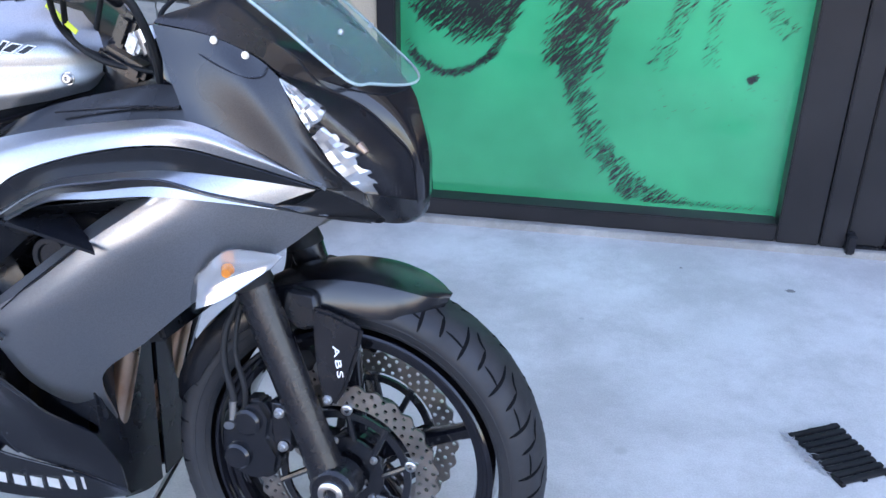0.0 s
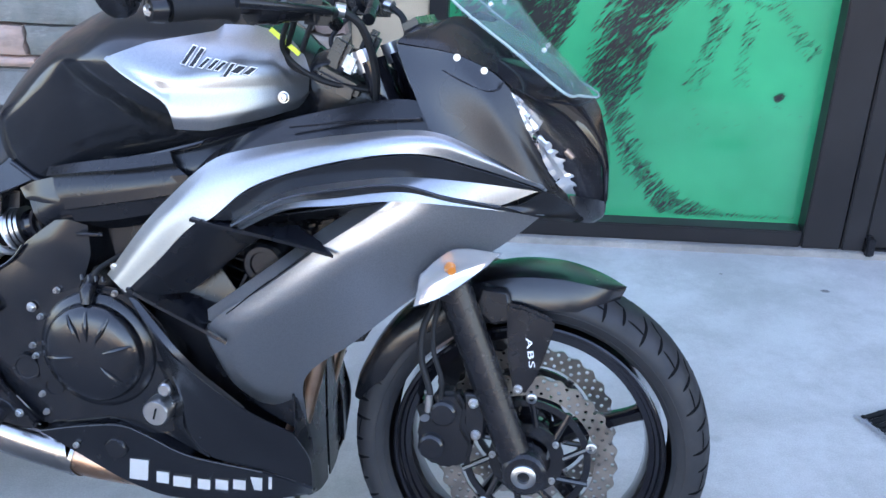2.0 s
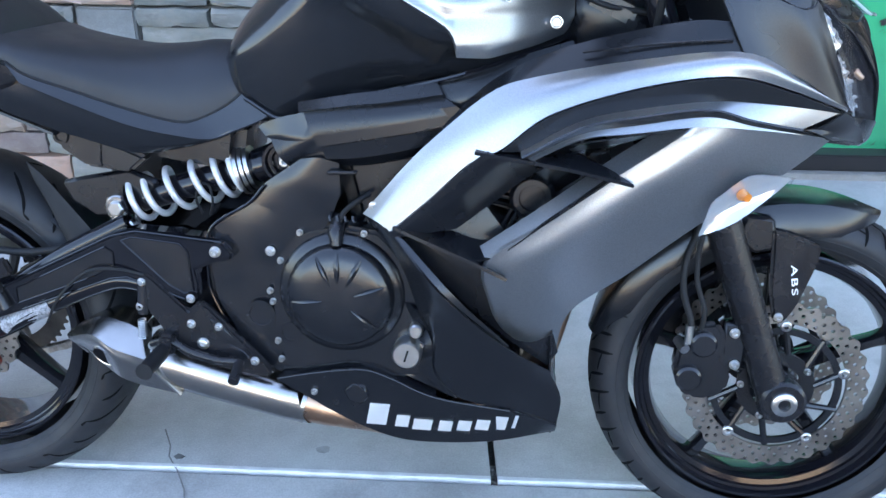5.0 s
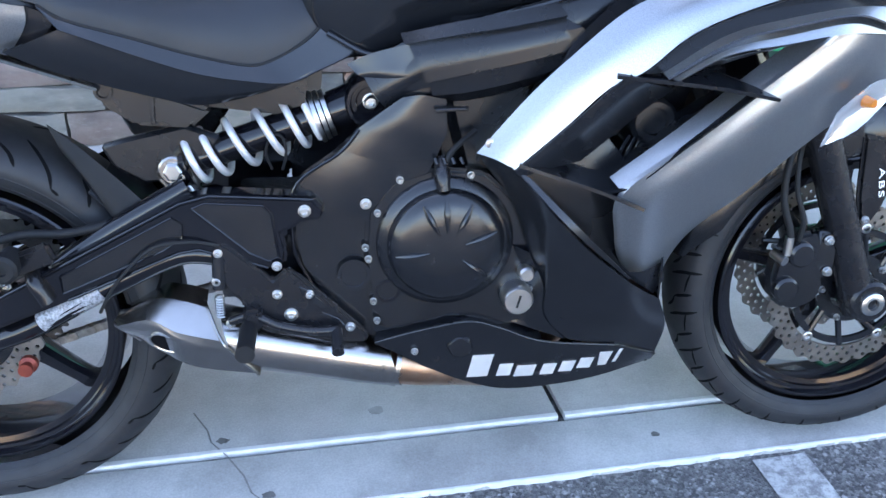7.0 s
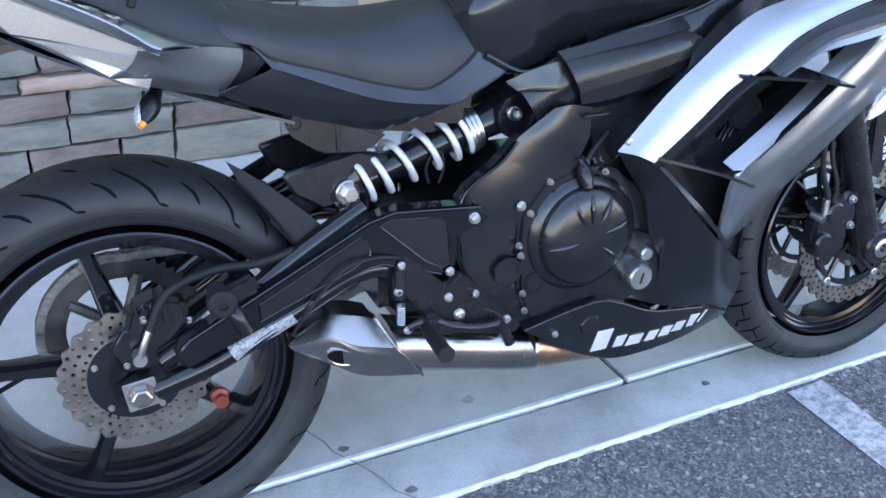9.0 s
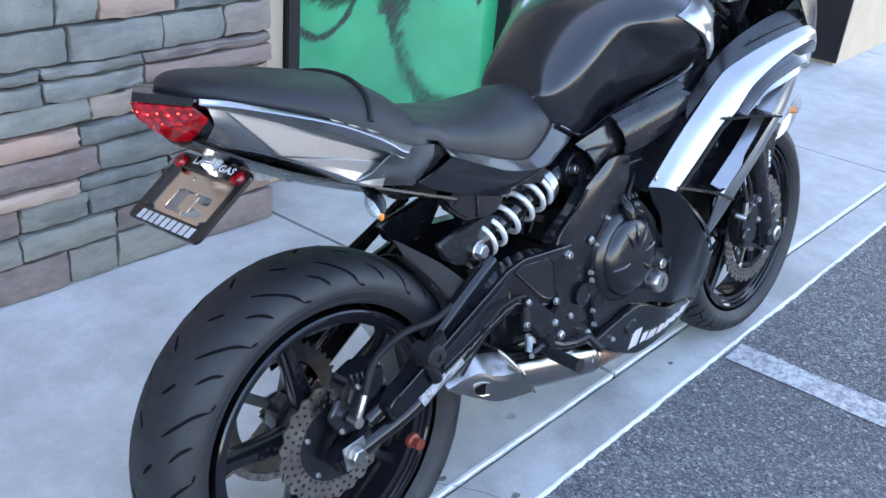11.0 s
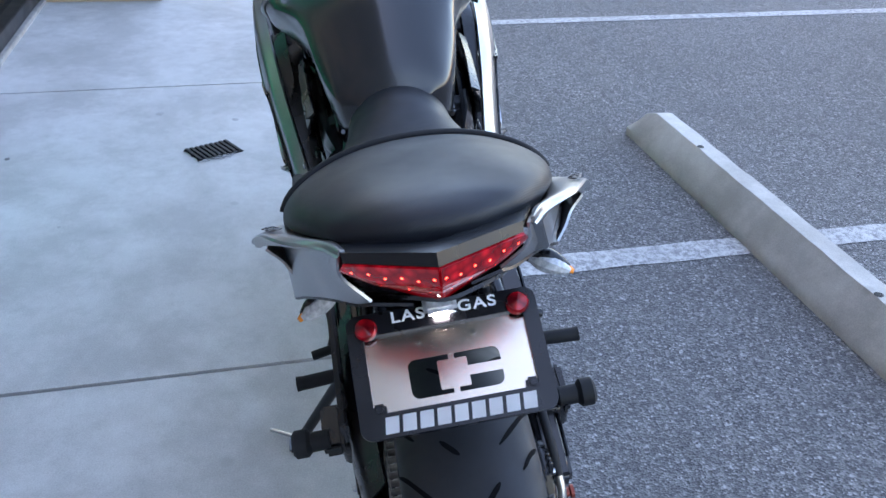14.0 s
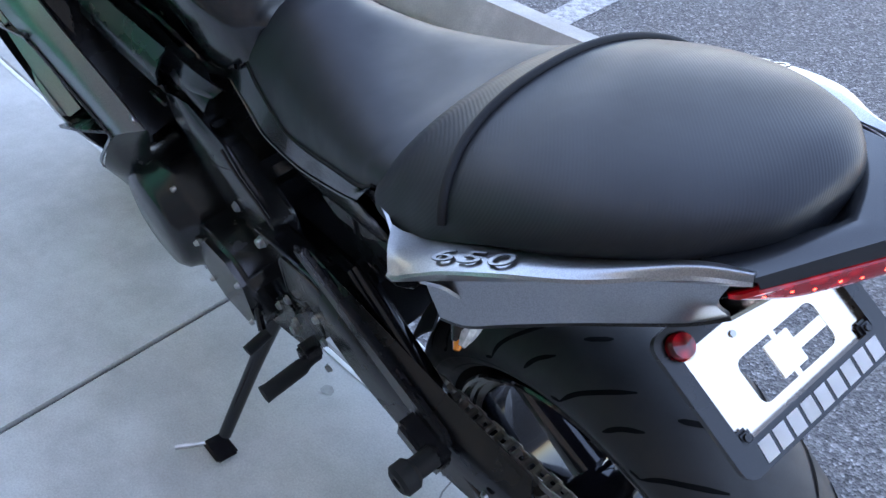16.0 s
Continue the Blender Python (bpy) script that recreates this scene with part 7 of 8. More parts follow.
part("battery_box", block((0.42, 0, 0.68), (0.26, 0.17, 0.09), 0.02, (0, 8, 0)), PLASTIC, bike)

cc = part("clutch_cover", turned([(-0.10, 0.100), (-0.140, 0.100), (-0.146, 0.096), (-0.150, 0.085), (-0.158, 0.083), (-0.165, 0.078), (-0.171, 0.062), (-0.1735, 0.035), (-0.174, 0.0001)], (0.717, 0, 0.452), 64), ENGINE, eng, "round black clutch cover with raised ribs")
for a in (62, 118, 92, 18, 188, 322):
    t = radians(a)
    d = Vector((math.cos(t), 0, math.sin(t)))
    c = Vector((0.717, 0, 0.452))
    part("rib", tube([c + d * 0.026 + Vector((0, -0.1735, 0)), c + d * 0.05 + Vector((0, -0.173, 0)), c + d * 0.074 + Vector((0, -0.166, 0))], [0.0012, 0.004, 0.005, 0.002], 8, 8), ENGINE, cc)
part("crankcase_flange", plate([(0.605, 0.50), (0.64, 0.545), (0.70, 0.565), (0.775, 0.555), (0.83, 0.50), (0.86, 0.42), (0.875, 0.355), (0.855, 0.318), (0.80, 0.305), (0.73, 0.330), (0.665, 0.312), (0.625, 0.31), (0.607, 0.36), (0.60, 0.43)], -0.105, -0.140, 0.006, rounds=2), ENGINE, eng)
for x, z in ((0.652, 0.548), (0.752, 0.552), (0.620, 0.500), (0.602, 0.448), (0.606, 0.430), (0.612, 0.362), (0.617, 0.330), (0.800, 0.450), (0.845, 0.372)):
    bolt((x, -0.140, z), 0.0065, RIGHT, eng, 0.008)
ac = part("alternator_cover", turned([(0.10, 0.112), (0.160, 0.112), (0.172, 0.108), (0.180, 0.098), (0.198, 0.092), (0.208, 0.080), (0.213, 0.055), (0.215, 0.0001)], (0.815, 0, 0.395), 56), ENGINE, eng, "round black alternator cover")
for k in range(7):
    a = 2 * math.pi * k / 7 + 0.4
    bolt((0.815 + 0.103 * math.cos(a), 0.172, 0.395 + 0.103 * math.sin(a)), 0.0065, LEFT, ac, 0.008)
sc = part("sprocket_cover", plate([(0.545, 0.425), (0.590, 0.455), (0.665, 0.460), (0.715, 0.430), (0.715, 0.345), (0.670, 0.305), (0.590, 0.300), (0.545, 0.340)], 0.10, 0.188, 0.014, rounds=3), ENGINE, eng, "black front sprocket cover")
for x, z in ((0.570, 0.415), (0.695, 0.415), (0.690, 0.340), (0.570, 0.335)):
    bolt((x, 0.188, z), 0.006, LEFT, sc, 0.006)
part("oil_filler_cap", turned([(-0.13, 0.0235), (-0.163, 0.0235), (-0.168, 0.020), (-0.168, 0.0001)], (0.8235, 0, 0.3625), 32), ZINC, eng, "bright aluminium oil filler cap")
part("cap_slot", block((0.8235, -0.1685, 0.3625), (0.003, 0.002, 0.020), 0, (0, 15, 0)), ENGINE, eng)
part("timing_plug", turned([(-0.13, 0.0115), (-0.158, 0.0115), (-0.161, 0.009), (-0.161, 0.0001)], (0.8365, 0, 0.401), 24), ZINC, eng, "bright plug")
part("sight_glass", turned([(-0.13, 0.018), (-0.142, 0.018), (-0.142, 0.014), (-0.136, 0.013), (-0.136, 0.0001)], (0.633, 0, 0.377), 24), GLOSS, eng)
part("clutch_arm", tube([(0.712, -0.13, 0.575), (0.71, -0.150, 0.555), (0.712, -0.158, 0.535)], [0.010, 0.012, 0.009], 10), BRACKET, eng)
part("clutch_cable", tube([(0.712, -0.146, 0.562), (0.722, -0.142, 0.585), (0.742, -0.135, 0.602), (0.76, -0.125, 0.612)], 0.004, 8), GRIP, bike)
for k in range(4):
    part("cable_clip", tube([(0.700 + 0.012 * k, -0.146, 0.580), (0.703 + 0.012 * k, -0.15, 0.572)], 0.003, 6), BRACKET, eng)

# swingarm with its triangular brace
for s in (RIGHT, LEFT):
    arm = [(0.548, 0.512), (0.530, 0.530), (0.392, 0.540), (0.352, 0.530), (0.190, 0.447), (0.085, 0.394), (0.062, 0.374), (0.075, 0.344), (0.190, 0.388), (0.345, 0.452), (0.372, 0.456), (0.465, 0.424), (0.489, 0.428), (0.493, 0.452), (0.488, 0.478), (0.520, 0.494), (0.545, 0.496)]
    sw = part("swingarm", plate(arm, s * 0.112, s * 0.150, 0.006, rounds=3), FRAME_BLACK, bike, "black box-section swingarm")
    inset = [(0.368, 0.520), (0.385, 0.527), (0.462, 0.521), (0.474, 0.508), (0.480, 0.444), (0.466, 0.438), (0.440, 0.452)]
    part("inset_panel", plate(inset, s * 0.1490, s * 0.1515, 0.002), ENGINE, sw)
    part("inset_panel", plate([(0.185, 0.428), (0.340, 0.508), (0.352, 0.500), (0.352, 0.478), (0.325, 0.460), (0.185, 0.402)], s * 0.1490, s * 0.1515, 0.002), ENGINE, sw)
    for edge in (inset, [(0.185, 0.428), (0.340, 0.508), (0.352, 0.500), (0.352, 0.478), (0.325, 0.460), (0.185, 0.402)]):
        part("panel_edge", tube([(x, s * 0.1515, z) for x, z in edge + edge[:1]], 0.0017, 6, smooth=False), FRAME_BLACK, sw)
    part("upper_edge", tube([(x, s * 0.149, z - 0.003) for x, z in arm[1:6]], 0.0026, 8, smooth=False), FRAME_BLACK, sw)
    part("lower_edge", tube([(x, s * 0.149, z + 0.003) for x, z in arm[8:12]], 0.0024, 8, smooth=False), FRAME_BLACK, sw)
    bolt((0.519, s * 0.150, 0.511), 0.011, s, sw, 0.009)
    part("upper_stay", tube(S([(0.36, 0.10, 0.535), (0.24, 0.112, 0.470), (0.13, 0.118, 0.395), (0.05, 0.106, 0.345)], s), 0.016, 14), FRAME_BLACK, sw)
    part("lower_stay", tube(S([(0.40, 0.125, 0.440), (0.34, 0.130, 0.445), (0.24, 0.134, 0.402), (0.13, 0.124, 0.340), (0.035, 0.106, 0.300)], s), 0.0165, 14), FRAME_BLACK, sw)
    part("axle_block", block((0.022, s * 0.098, 0.302), (0.085, 0.034, 0.046), 0.006, (0, -28, 0)), FRAME_BLACK, sw)
    part("adjuster_plate", block((0.014, s * 0.1165, 0.302), (0.046, 0.003, 0.046), 0.002, (0, -8, 0)), ZINC, sw, "bright chain adjuster plate")
    nut = bmesh.new()
    turned([(s * 0.1175, 0.0185), (s * 0.1205, 0.0185), (s * 0.1205, 0.0145), (s * 0.1305, 0.0145), (s * 0.1325, 0.012), (s * 0.1325, 0.0001)], (0.013, 0, 0.302), 6, nut)
    part("axle_nut", nut, STEEL, sw)
    part("axle_washer", turned([(s * 0.117, 0.0205), (s * 0.1195, 0.0205), (s * 0.1195, 0.012)], (0.013, 0, 0.302), 32), ROTOR, sw)
    sp = turned([(s * 0.135, 0.013), (s * 0.143, 0.013), (s * 0.146, 0.008), (s * 0.152, 0.007), (s * 0.154, 0.0105), (s * 0.159, 0.010), (s * 0.159, 0.0001)], (0.119, 0, 0.288), 22)
    part("lift_spool", sp, RED_BOBBIN, sw, "red anodised lift spool")
    part("clamp", tube(S([(0.150, 0.118, 0.430), (0.150, 0.152, 0.425), (0.165, 0.156, 0.392)], s), 0.011, 10), BRACKET, sw)
part("caution_label", tube([(0.145, -0.126, 0.3495), (0.235, -0.134, 0.400)], 0.0174, 16), CAUTION, bike, "grey printed caution label round the stay")

# rear shock
top, bot = Vector((0.618, -0.054, 0.645)), Vector((0.341, -0.066, 0.556))
d = (bot - top).normalized()
shock = part("rear_shock", tube([top + d * 0.02, top + d * 0.11, top + d * 0.115, bot - d * 0.02], [0.024, 0.024, 0.0225, 0.0225], 20, 12, smooth=False), FRAME_BLACK, bike, "offset rear shock with a pale coil spring")
axs = d.orthogonal().normalized()
up = d.cross(axs)
coil = []
turns, a0, a1 = 5.6, 0.085, 0.272
for k in range(int(turns * 24) + 1):
    t = k / 24
    f = t / turns
    f = f - 0.055 * math.sin(2 * math.pi * f)
    coil.append(top + d * (a0 + (a1 - a0) * f) + (axs * math.cos(t * 2 * math.pi) + up * math.sin(t * 2 * math.pi)) * 0.0350)
part("spring", tube(coil, 0.0054, 10, len(coil), smooth=False), SPRING, shock, "pale grey coil spring")
part("bump_stop", tube([top + d * 0.12, top + d * 0.20], 0.020, 14), GRIP, shock)
for a, r in ((0.078, 0.040), (0.070, 0.038), (0.062, 0.036)):
    part("preload_ring", tube([top + d * a, top + d * (a + 0.006)], r, 24), ZINC, shock, "bright preload ring")
part("lower_cup", tube([top + d * 0.272, top + d * 0.285], [0.04, 0.03], 20), FRAME_BLACK, shock)
part("top_eye", turned([(-0.030, 0.0365), (-0.091, 0.0365), (-0.0945, 0.0340), (-0.0945, 0.0295), (-0.086, 0.0275), (-0.086, 0.0215), (-0.079, 0.0190), (-0.079, 0.0001)], (0.617, 0, 0.645), 36), FRAME_BLACK, shock, "black shock mount bush")
bolt((0.617, -0.079, 0.645), 0.0140, RIGHT, shock, 0.014)
part("reservoir_neck", tube([top + d * 0.022, top + d * 0.058], [0.030, 0.027], 20), FRAME_BLACK, shock)
part("bottom_eye", turned([(-0.045, 0.0205), (-0.094, 0.0205), (-0.096, 0.018), (-0.096, 0.0001)], (0.341, 0, 0.556), 28), STEEL, shock, "bright lower shock mount")
hexa = turned([(-0.094, 0.0130), (-0.103, 0.0130), (-0.105, 0.0105), (-0.105, 0.0001)], (0.341, 0, 0.556), 6)
part("nut", hexa, ZINC, shock, "bright hexagon nut")
part("mount_lug", plate([(0.318, 0.575), (0.308, 0.55), (0.330, 0.520), (0.365, 0.512), (0.378, 0.530), (0.360, 0.572)], -0.070, -0.086, 0.004), STEEL, shock)
part("nut", turned([(-0.088, 0.0115), (-0.097, 0.0115), (-0.099, 0.009), (-0.099, 0.0001)], (0.357, 0, 0.525), 6), ZINC, shock)
loop = [(0.475, -0.075, 0.548), (0.468, -0.082, 0.575), (0.478, -0.086, 0.600), (0.492, -0.086, 0.598), (0.496, -0.084, 0.572), (0.490, -0.080, 0.548)]
part("wire_loop", tube(loop, 0.0022, 6, 30), GRIP, shock)

# hugger over the rear tyre
hug = []
for a in np.linspace(120, 22, 9):
    t = radians(a)
    f = (120 - a) / 98
    w = 0.035 + 0.055 * min(1, f * 2.2)
    row = []
    for q in np.linspace(-1, 1, 9):
        r = RR + 0.022 - 0.030 * abs(q) ** 2.5
        row.append((RX + r * math.cos(t - 0.1 * 0), w * q, RZ + r * math.sin(t)))
    hug.append(row)
part("hugger", skin(hug[6:], 17, 4, 0.003), SEAT, bike, "black inner rear mudguard")
part("hugger_wing", skin([[(0.172, -0.055, 0.615), (0.205, -0.064, 0.592), (0.255, -0.086, 0.553), (0.310, -0.10, 0.500)], [(0.188, -0.062, 0.580), (0.220, -0.082, 0.545), (0.252, -0.100, 0.500), (0.285, -0.112, 0.462)], [(0.186, -0.048, 0.575), (0.216, -0.066, 0.540), (0.246, -0.084, 0.494), (0.280, -0.098, 0.455)]], 16, 3, 0.003), GRIP, bike)
part("chain_guard", skin([[(0.04, 0.108, 0.445), (0.15, 0.116, 0.470), (0.30, 0.126, 0.520), (0.42, 0.128, 0.545)], [(0.02, 0.135, 0.425), (0.15, 0.150, 0.450), (0.30, 0.158, 0.498), (0.42, 0.150, 0.530)], [(0.03, 0.140, 0.355), (0.15, 0.157, 0.375), (0.30, 0.162, 0.425), (0.42, 0.154, 0.47)]], 20, 4, 0.003), PLASTIC, bike, "black chain guard")
bolt((0.181, 0.156, 0.438), 0.007, LEFT, None, 0.005)
bolt((0.075, 0.150, 0.412), 0.007, LEFT, None, 0.005)

# rear caliper with its hose
rc = part("rear_caliper", plate([(0.000, 0.398), (0.012, 0.430), (0.055, 0.448), (0.088, 0.437), (0.095, 0.405), (0.075, 0.38), (0.04, 0.370), (0.015, 0.375)], -0.062, -0.112, 0.008, rounds=2), ENGINE, bike, "black rear brake caliper")
bm = bmesh.new()
for k in range(5):
    block((0.022 + 0.011 * k, -0.112, 0.43 - 0.002 * k), (0.004, 0.006, 0.03), 0.001, (0, -10, 0), bm, 1)
part("ribs", bm, ENGINE, rc)
part("caliper_bracket", plate([(0.0, 0.33), (-0.02, 0.37), (0.0, 0.40), (0.07, 0.40), (0.11, 0.38), (0.12, 0.35), (0.07, 0.33)], -0.088, -0.100, 0.004), ENGINE, rc)
bolt((0.093, -0.10, 0.398), 0.008, RIGHT, rc)
bolt((0.030, -0.113, 0.418), 0.007, RIGHT, rc)
bolt((0.000, -0.102, 0.345), 0.006, RIGHT, rc)
part("banjo_fitting", tube([(0.018, -0.105, 0.362), (0.018, -0.128, 0.362)], 0.010, 10), ZINC, rc, "bright banjo bolt")
part("hose_end", tube([(0.018, -0.122, 0.362), (0.026, -0.125, 0.385), (0.035, -0.124, 0.405)], 0.006, 10), ZINC, rc, "bright hose ferrule")
part("brake_hose", tube([(0.035, -0.124, 0.405), (0.065, -0.12, 0.455), (0.13, -0.118, 0.478), (0.20, -0.12, 0.480), (0.30, -0.10, 0.495)], 0.0065, 10), GRIP, bike)
part("speed_wire", tube([(0.23, -0.15, 0.37), (0.26, -0.162, 0.42), (0.31, -0.162, 0.468), (0.36, -0.158, 0.475), (0.40, -0.15, 0.465)], 0.0025, 6), GRIP, bike)

# foot controls
for s in (RIGHT, LEFT):
    hangar = part("peg_bracket", plate([(0.390, 0.458), (0.402, 0.470), (0.415, 0.462), (0.470, 0.410), (0.490, 0.428), (0.505, 0.418), (0.605, 0.315), (0.598, 0.300), (0.550, 0.306), (0.500, 0.318), (0.462, 0.325), (0.440, 0.345), (0.420, 0.385), (0.395, 0.415)], s * 0.142, s * 0.156, 0.004, rounds=2), BRACKET, bike, "black machined footrest bracket")
    for x, z, r in ((0.398, 0.455, 0.008), (0.393, 0.413, 0.009), (0.477, 0.432, 0.009), (0.475, 0.388, 0.009), (0.520, 0.386, 0.0085), (0.577, 0.330, 0.009), (0.493, 0.355, 0.0125), (0.407, 0.345, 0.008)):
        bolt((x, s * 0.156, z), r, s, hangar, 0.006)
    part("slot", plate([(0.505, 0.400), (0.520, 0.392), (0.545, 0.366), (0.538, 0.360), (0.510, 0.385)], s * 0.1545, s * 0.1575, 0.001), ENGINE, hangar)
    part("slot", plate([(0.535, 0.358), (0.560, 0.345), (0.572, 0.330), (0.550, 0.338)], s * 0.1545, s * 0.1575, 0.001), ENGINE, hangar)
    peg = part("footpeg", tube(S([(0.436, 0.155, 0.352), (0.434, 0.178, 0.350), (0.434, 0.185, 0.348), (0.432, 0.240, 0.346), (0.432, 0.250, 0.346)], s), [0.009, 0.010, 0.0125, 0.0125, 0.0135], 16, 14, smooth=False), GRIP, bike, "rubber-ended footpeg")
    part("peg_joint", block((0.440, s * 0.165, 0.358), (0.026, 0.03, 0.034), 0.005), BRACKET, peg)
    # passenger footrest on its long hanger
    if s == LEFT:
        part("passenger_bracket", plate([(0.375, 0.600), (0.400, 0.590), (0.175, 0.452), (0.145, 0.440), (0.125, 0.452), (0.130, 0.478)], s * 0.148, s * 0.160, 0.004, rounds=2), BRACKET, bike, "black passenger footrest hanger")
for s in (RIGHT, LEFT):
    pr = part("passenger_peg", turned([(y + (0.026 if s == LEFT else 0.0), r) for y, r in [(s * 0.150, 0.014), (s * 0.176, 0.014), (s * 0.182, 0.020), (s * 0.198, 0.020), (s * 0.202, 0.015), (s * 0.202, 0.007), (s * 0.198, 0.0065), (s * 0.198, 0.0001)]], (0.128, 0, 0.462), 20), GRIP, bike, "black passenger footrest knob")
    part("peg_arm", block((0.150, s * (0.158 if s == RIGHT else 0.172), 0.458), (0.07, 0.014 if s == RIGHT else 0.03, 0.030), 0.005, (0, -20, 0)), BRACKET, pr)
spring = []
for k in range(8 * 12):
    t = k / 12
    spring.append((0.395 + 0.006 * math.cos(t * 2 * math.pi), -0.160 + 0.006 * math.sin(t * 2 * math.pi), 0.392 - 0.004 * t))
part("pedal_spring", tube(spring, 0.0014, 6, len(spring), smooth=False), ZINC, bike)
part("master_cylinder", tube([(0.398, -0.15, 0.448), (0.396, -0.152, 0.40)], 0.010, 12), ENGINE, bike)
pedal = part("brake_pedal", tube([(0.408, -0.158, 0.350), (0.44, -0.168, 0.362), (0.475, -0.170, 0.345), (0.52, -0.172, 0.335), (0.556, -0.175, 0.336)], 0.007, 10), BRACKET, bike, "black rear brake pedal")
part("pedal_tip", tube([(0.556, -0.172, 0.334), (0.557, -0.21, 0.318)], 0.009, 12), BRACKET, pedal)
shift = part("gear_lever", tube([(0.62, 0.16, 0.40), (0.575, 0.172, 0.375), (0.535, 0.19, 0.345)], 0.006, 8), BRACKET, bike, "black gear lever with a rubber tip")
part("lever_tip", tube([(0.530, 0.185, 0.340), (0.526, 0.225, 0.335)], 0.009, 12), GRIP, shift)
stand = part("side_stand", tube([(0.60, 0.13, 0.30), (0.615, 0.20, 0.20), (0.622, 0.290, 0.085)], [0.016, 0.012, 0.011], 12, 10), FRAME_BLACK, bike, "black side stand, folded out")
part("stand_foot", block((0.622, 0.306, 0.0635), (0.056, 0.040, 0.010), 0.004, (9.5, 0, 0)), FRAME_BLACK, stand)
part("stand_tang", tube([(0.645, 0.32, 0.066), (0.668, 0.365, 0.075)], 0.004, 8), ZINC, stand)

# exhaust: heat-tinted collector and stubby muffler
part("collector", tube([(0.92, -0.045, 0.172), (0.82, -0.075, 0.185), (0.745, -0.090, 0.205), (0.690, -0.095, 0.222), (0.640, -0.098, 0.236)], [0.017, 0.019, 0.024, 0.033, 0.0375], 24, 24), HEATED, bike, "heat-tinted exhaust collector")
for y in (-0.055, 0.055):
    part("header_pipe", tube([(1.02, y, 0.62), (1.070, y * 1.2, 0.575), (1.075, y * 1.5, 0.50), (1.055, y * 1.5, 0.40), (1.025, y * 1.4, 0.30), (0.96, y, 0.205), (0.88, y * 0.4 - 0.035, 0.178)], 0.0185, 16, 40), HEATED, bike, "brown heat-tinted header pipe")
axis = [Vector((0.645, -0.098, 0.236)), Vector((0.60, -0.098, 0.245)), Vector((0.50, -0.098, 0.270)), Vector((0.40, -0.096, 0.294))]
bm = bmesh.new()
rows = []
for q, wide in zip(spline(axis, 14), np.linspace(0.039, 0.046, 14)):
    rows.append([(q.x - 0.012 * math.sin(2 * math.pi * k / 40), q.y + wide * math.copysign(abs(math.cos(2 * math.pi * k / 40)) ** 0.85, math.cos(2 * math.pi * k / 40)), q.z + wide * 1.02 * math.copysign(abs(math.sin(2 * math.pi * k / 40)) ** 0.85, math.sin(2 * math.pi * k / 40))) for k in range(40)])
v = grid(bm, rows, True)
bm.faces.new(v[0])
bm.faces.new(v[-1])
bmesh.ops.recalc_face_normals(bm, faces=bm.faces)
muf = part("muffler", bm, STEEL, bike, "brushed stainless stubby muffler under the engine")
# folded end cap: ridge, upper face, lower edge over the outlet
EC = [[(0.242, -0.055, 0.335), (0.292, -0.055, 0.366), (0.335, -0.055, 0.363), (0.368, -0.055, 0.352)], [(0.236, -0.100, 0.330), (0.290, -0.102, 0.364), (0.335, -0.106, 0.360), (0.370, -0.112, 0.350)], [(0.238, -0.106, 0.324), (0.290, -0.128, 0.342), (0.330, -0.140, 0.326), (0.390, -0.147, 0.312)], [(0.242, -0.106, 0.318), (0.296, -0.131, 0.334), (0.338, -0.142, 0.312), (0.406, -0.146, 0.290)], [(0.272, -0.108, 0.300), (0.304, -0.118, 0.282), (0.350, -0.130, 0.262), (0.441, -0.134, 0.246)], [(0.280, -0.060, 0.296), (0.310, -0.060, 0.272), (0.360, -0.060, 0.250), (0.448, -0.060, 0.240)]]
part("end_cap", skin(EC, 26, 4, 0.003, (1, 2, 3, 4)), STEEL, muf, "folded stainless end cap")
part("end_wall", skin([[EC[0][0], EC[1][0], EC[2][0]], [EC[5][0], (0.276, -0.085, 0.298), EC[4][0]]], 10, 3, 0.003), STEEL, muf)
part("seam", tube([(0.366, -0.095, 0.354), (0.371, -0.113, 0.351), (0.391, -0.148, 0.313), (0.407, -0.147, 0.290), (0.440, -0.136, 0.246)], 0.0024, 8), STEEL, muf)
part("clamp_band", tube([(0.632, -0.098, 0.2375), (0.622, -0.098, 0.2400), (0.621, -0.098, 0.2405)], [0.0385, 0.0415, 0.0405], 32, smooth=False), STEEL, muf)
part("clamp_band", tube([(0.650, -0.098, 0.2335), (0.643, -0.098, 0.2350)], 0.0405, 32), STEEL, muf)
lip = facing((0.309, -0.1275, 0.3035), (1, -0.20, -0.36), (-0.15, -0.90, -0.30))
b = turned_z((0, 0, 0), [(0.0165, -0.012), (0.0175, 0.001), (0.0195, 0.002), (0.0210, -0.008)], 28)
bmesh.ops.scale(b, vec=(1.28, 0.80, 1), verts=b.verts)
bmesh.ops.transform(b, matrix=lip, verts=b.verts)
part("outlet_lip", b, STEEL, muf)
# near-black disc across the mouth in place of the shade inside
b = turned_z((0, 0, 0.0002), [(0.0001, 0.0), (0.0172, 0.0)], 28)
bmesh.ops.scale(b, vec=(1.28, 0.80, 1), verts=b.verts)
bmesh.ops.transform(b, matrix=lip, verts=b.verts)
part("outlet", b, HOLLOW_SHADE, muf, "near-black disc standing in for the shaded outlet")

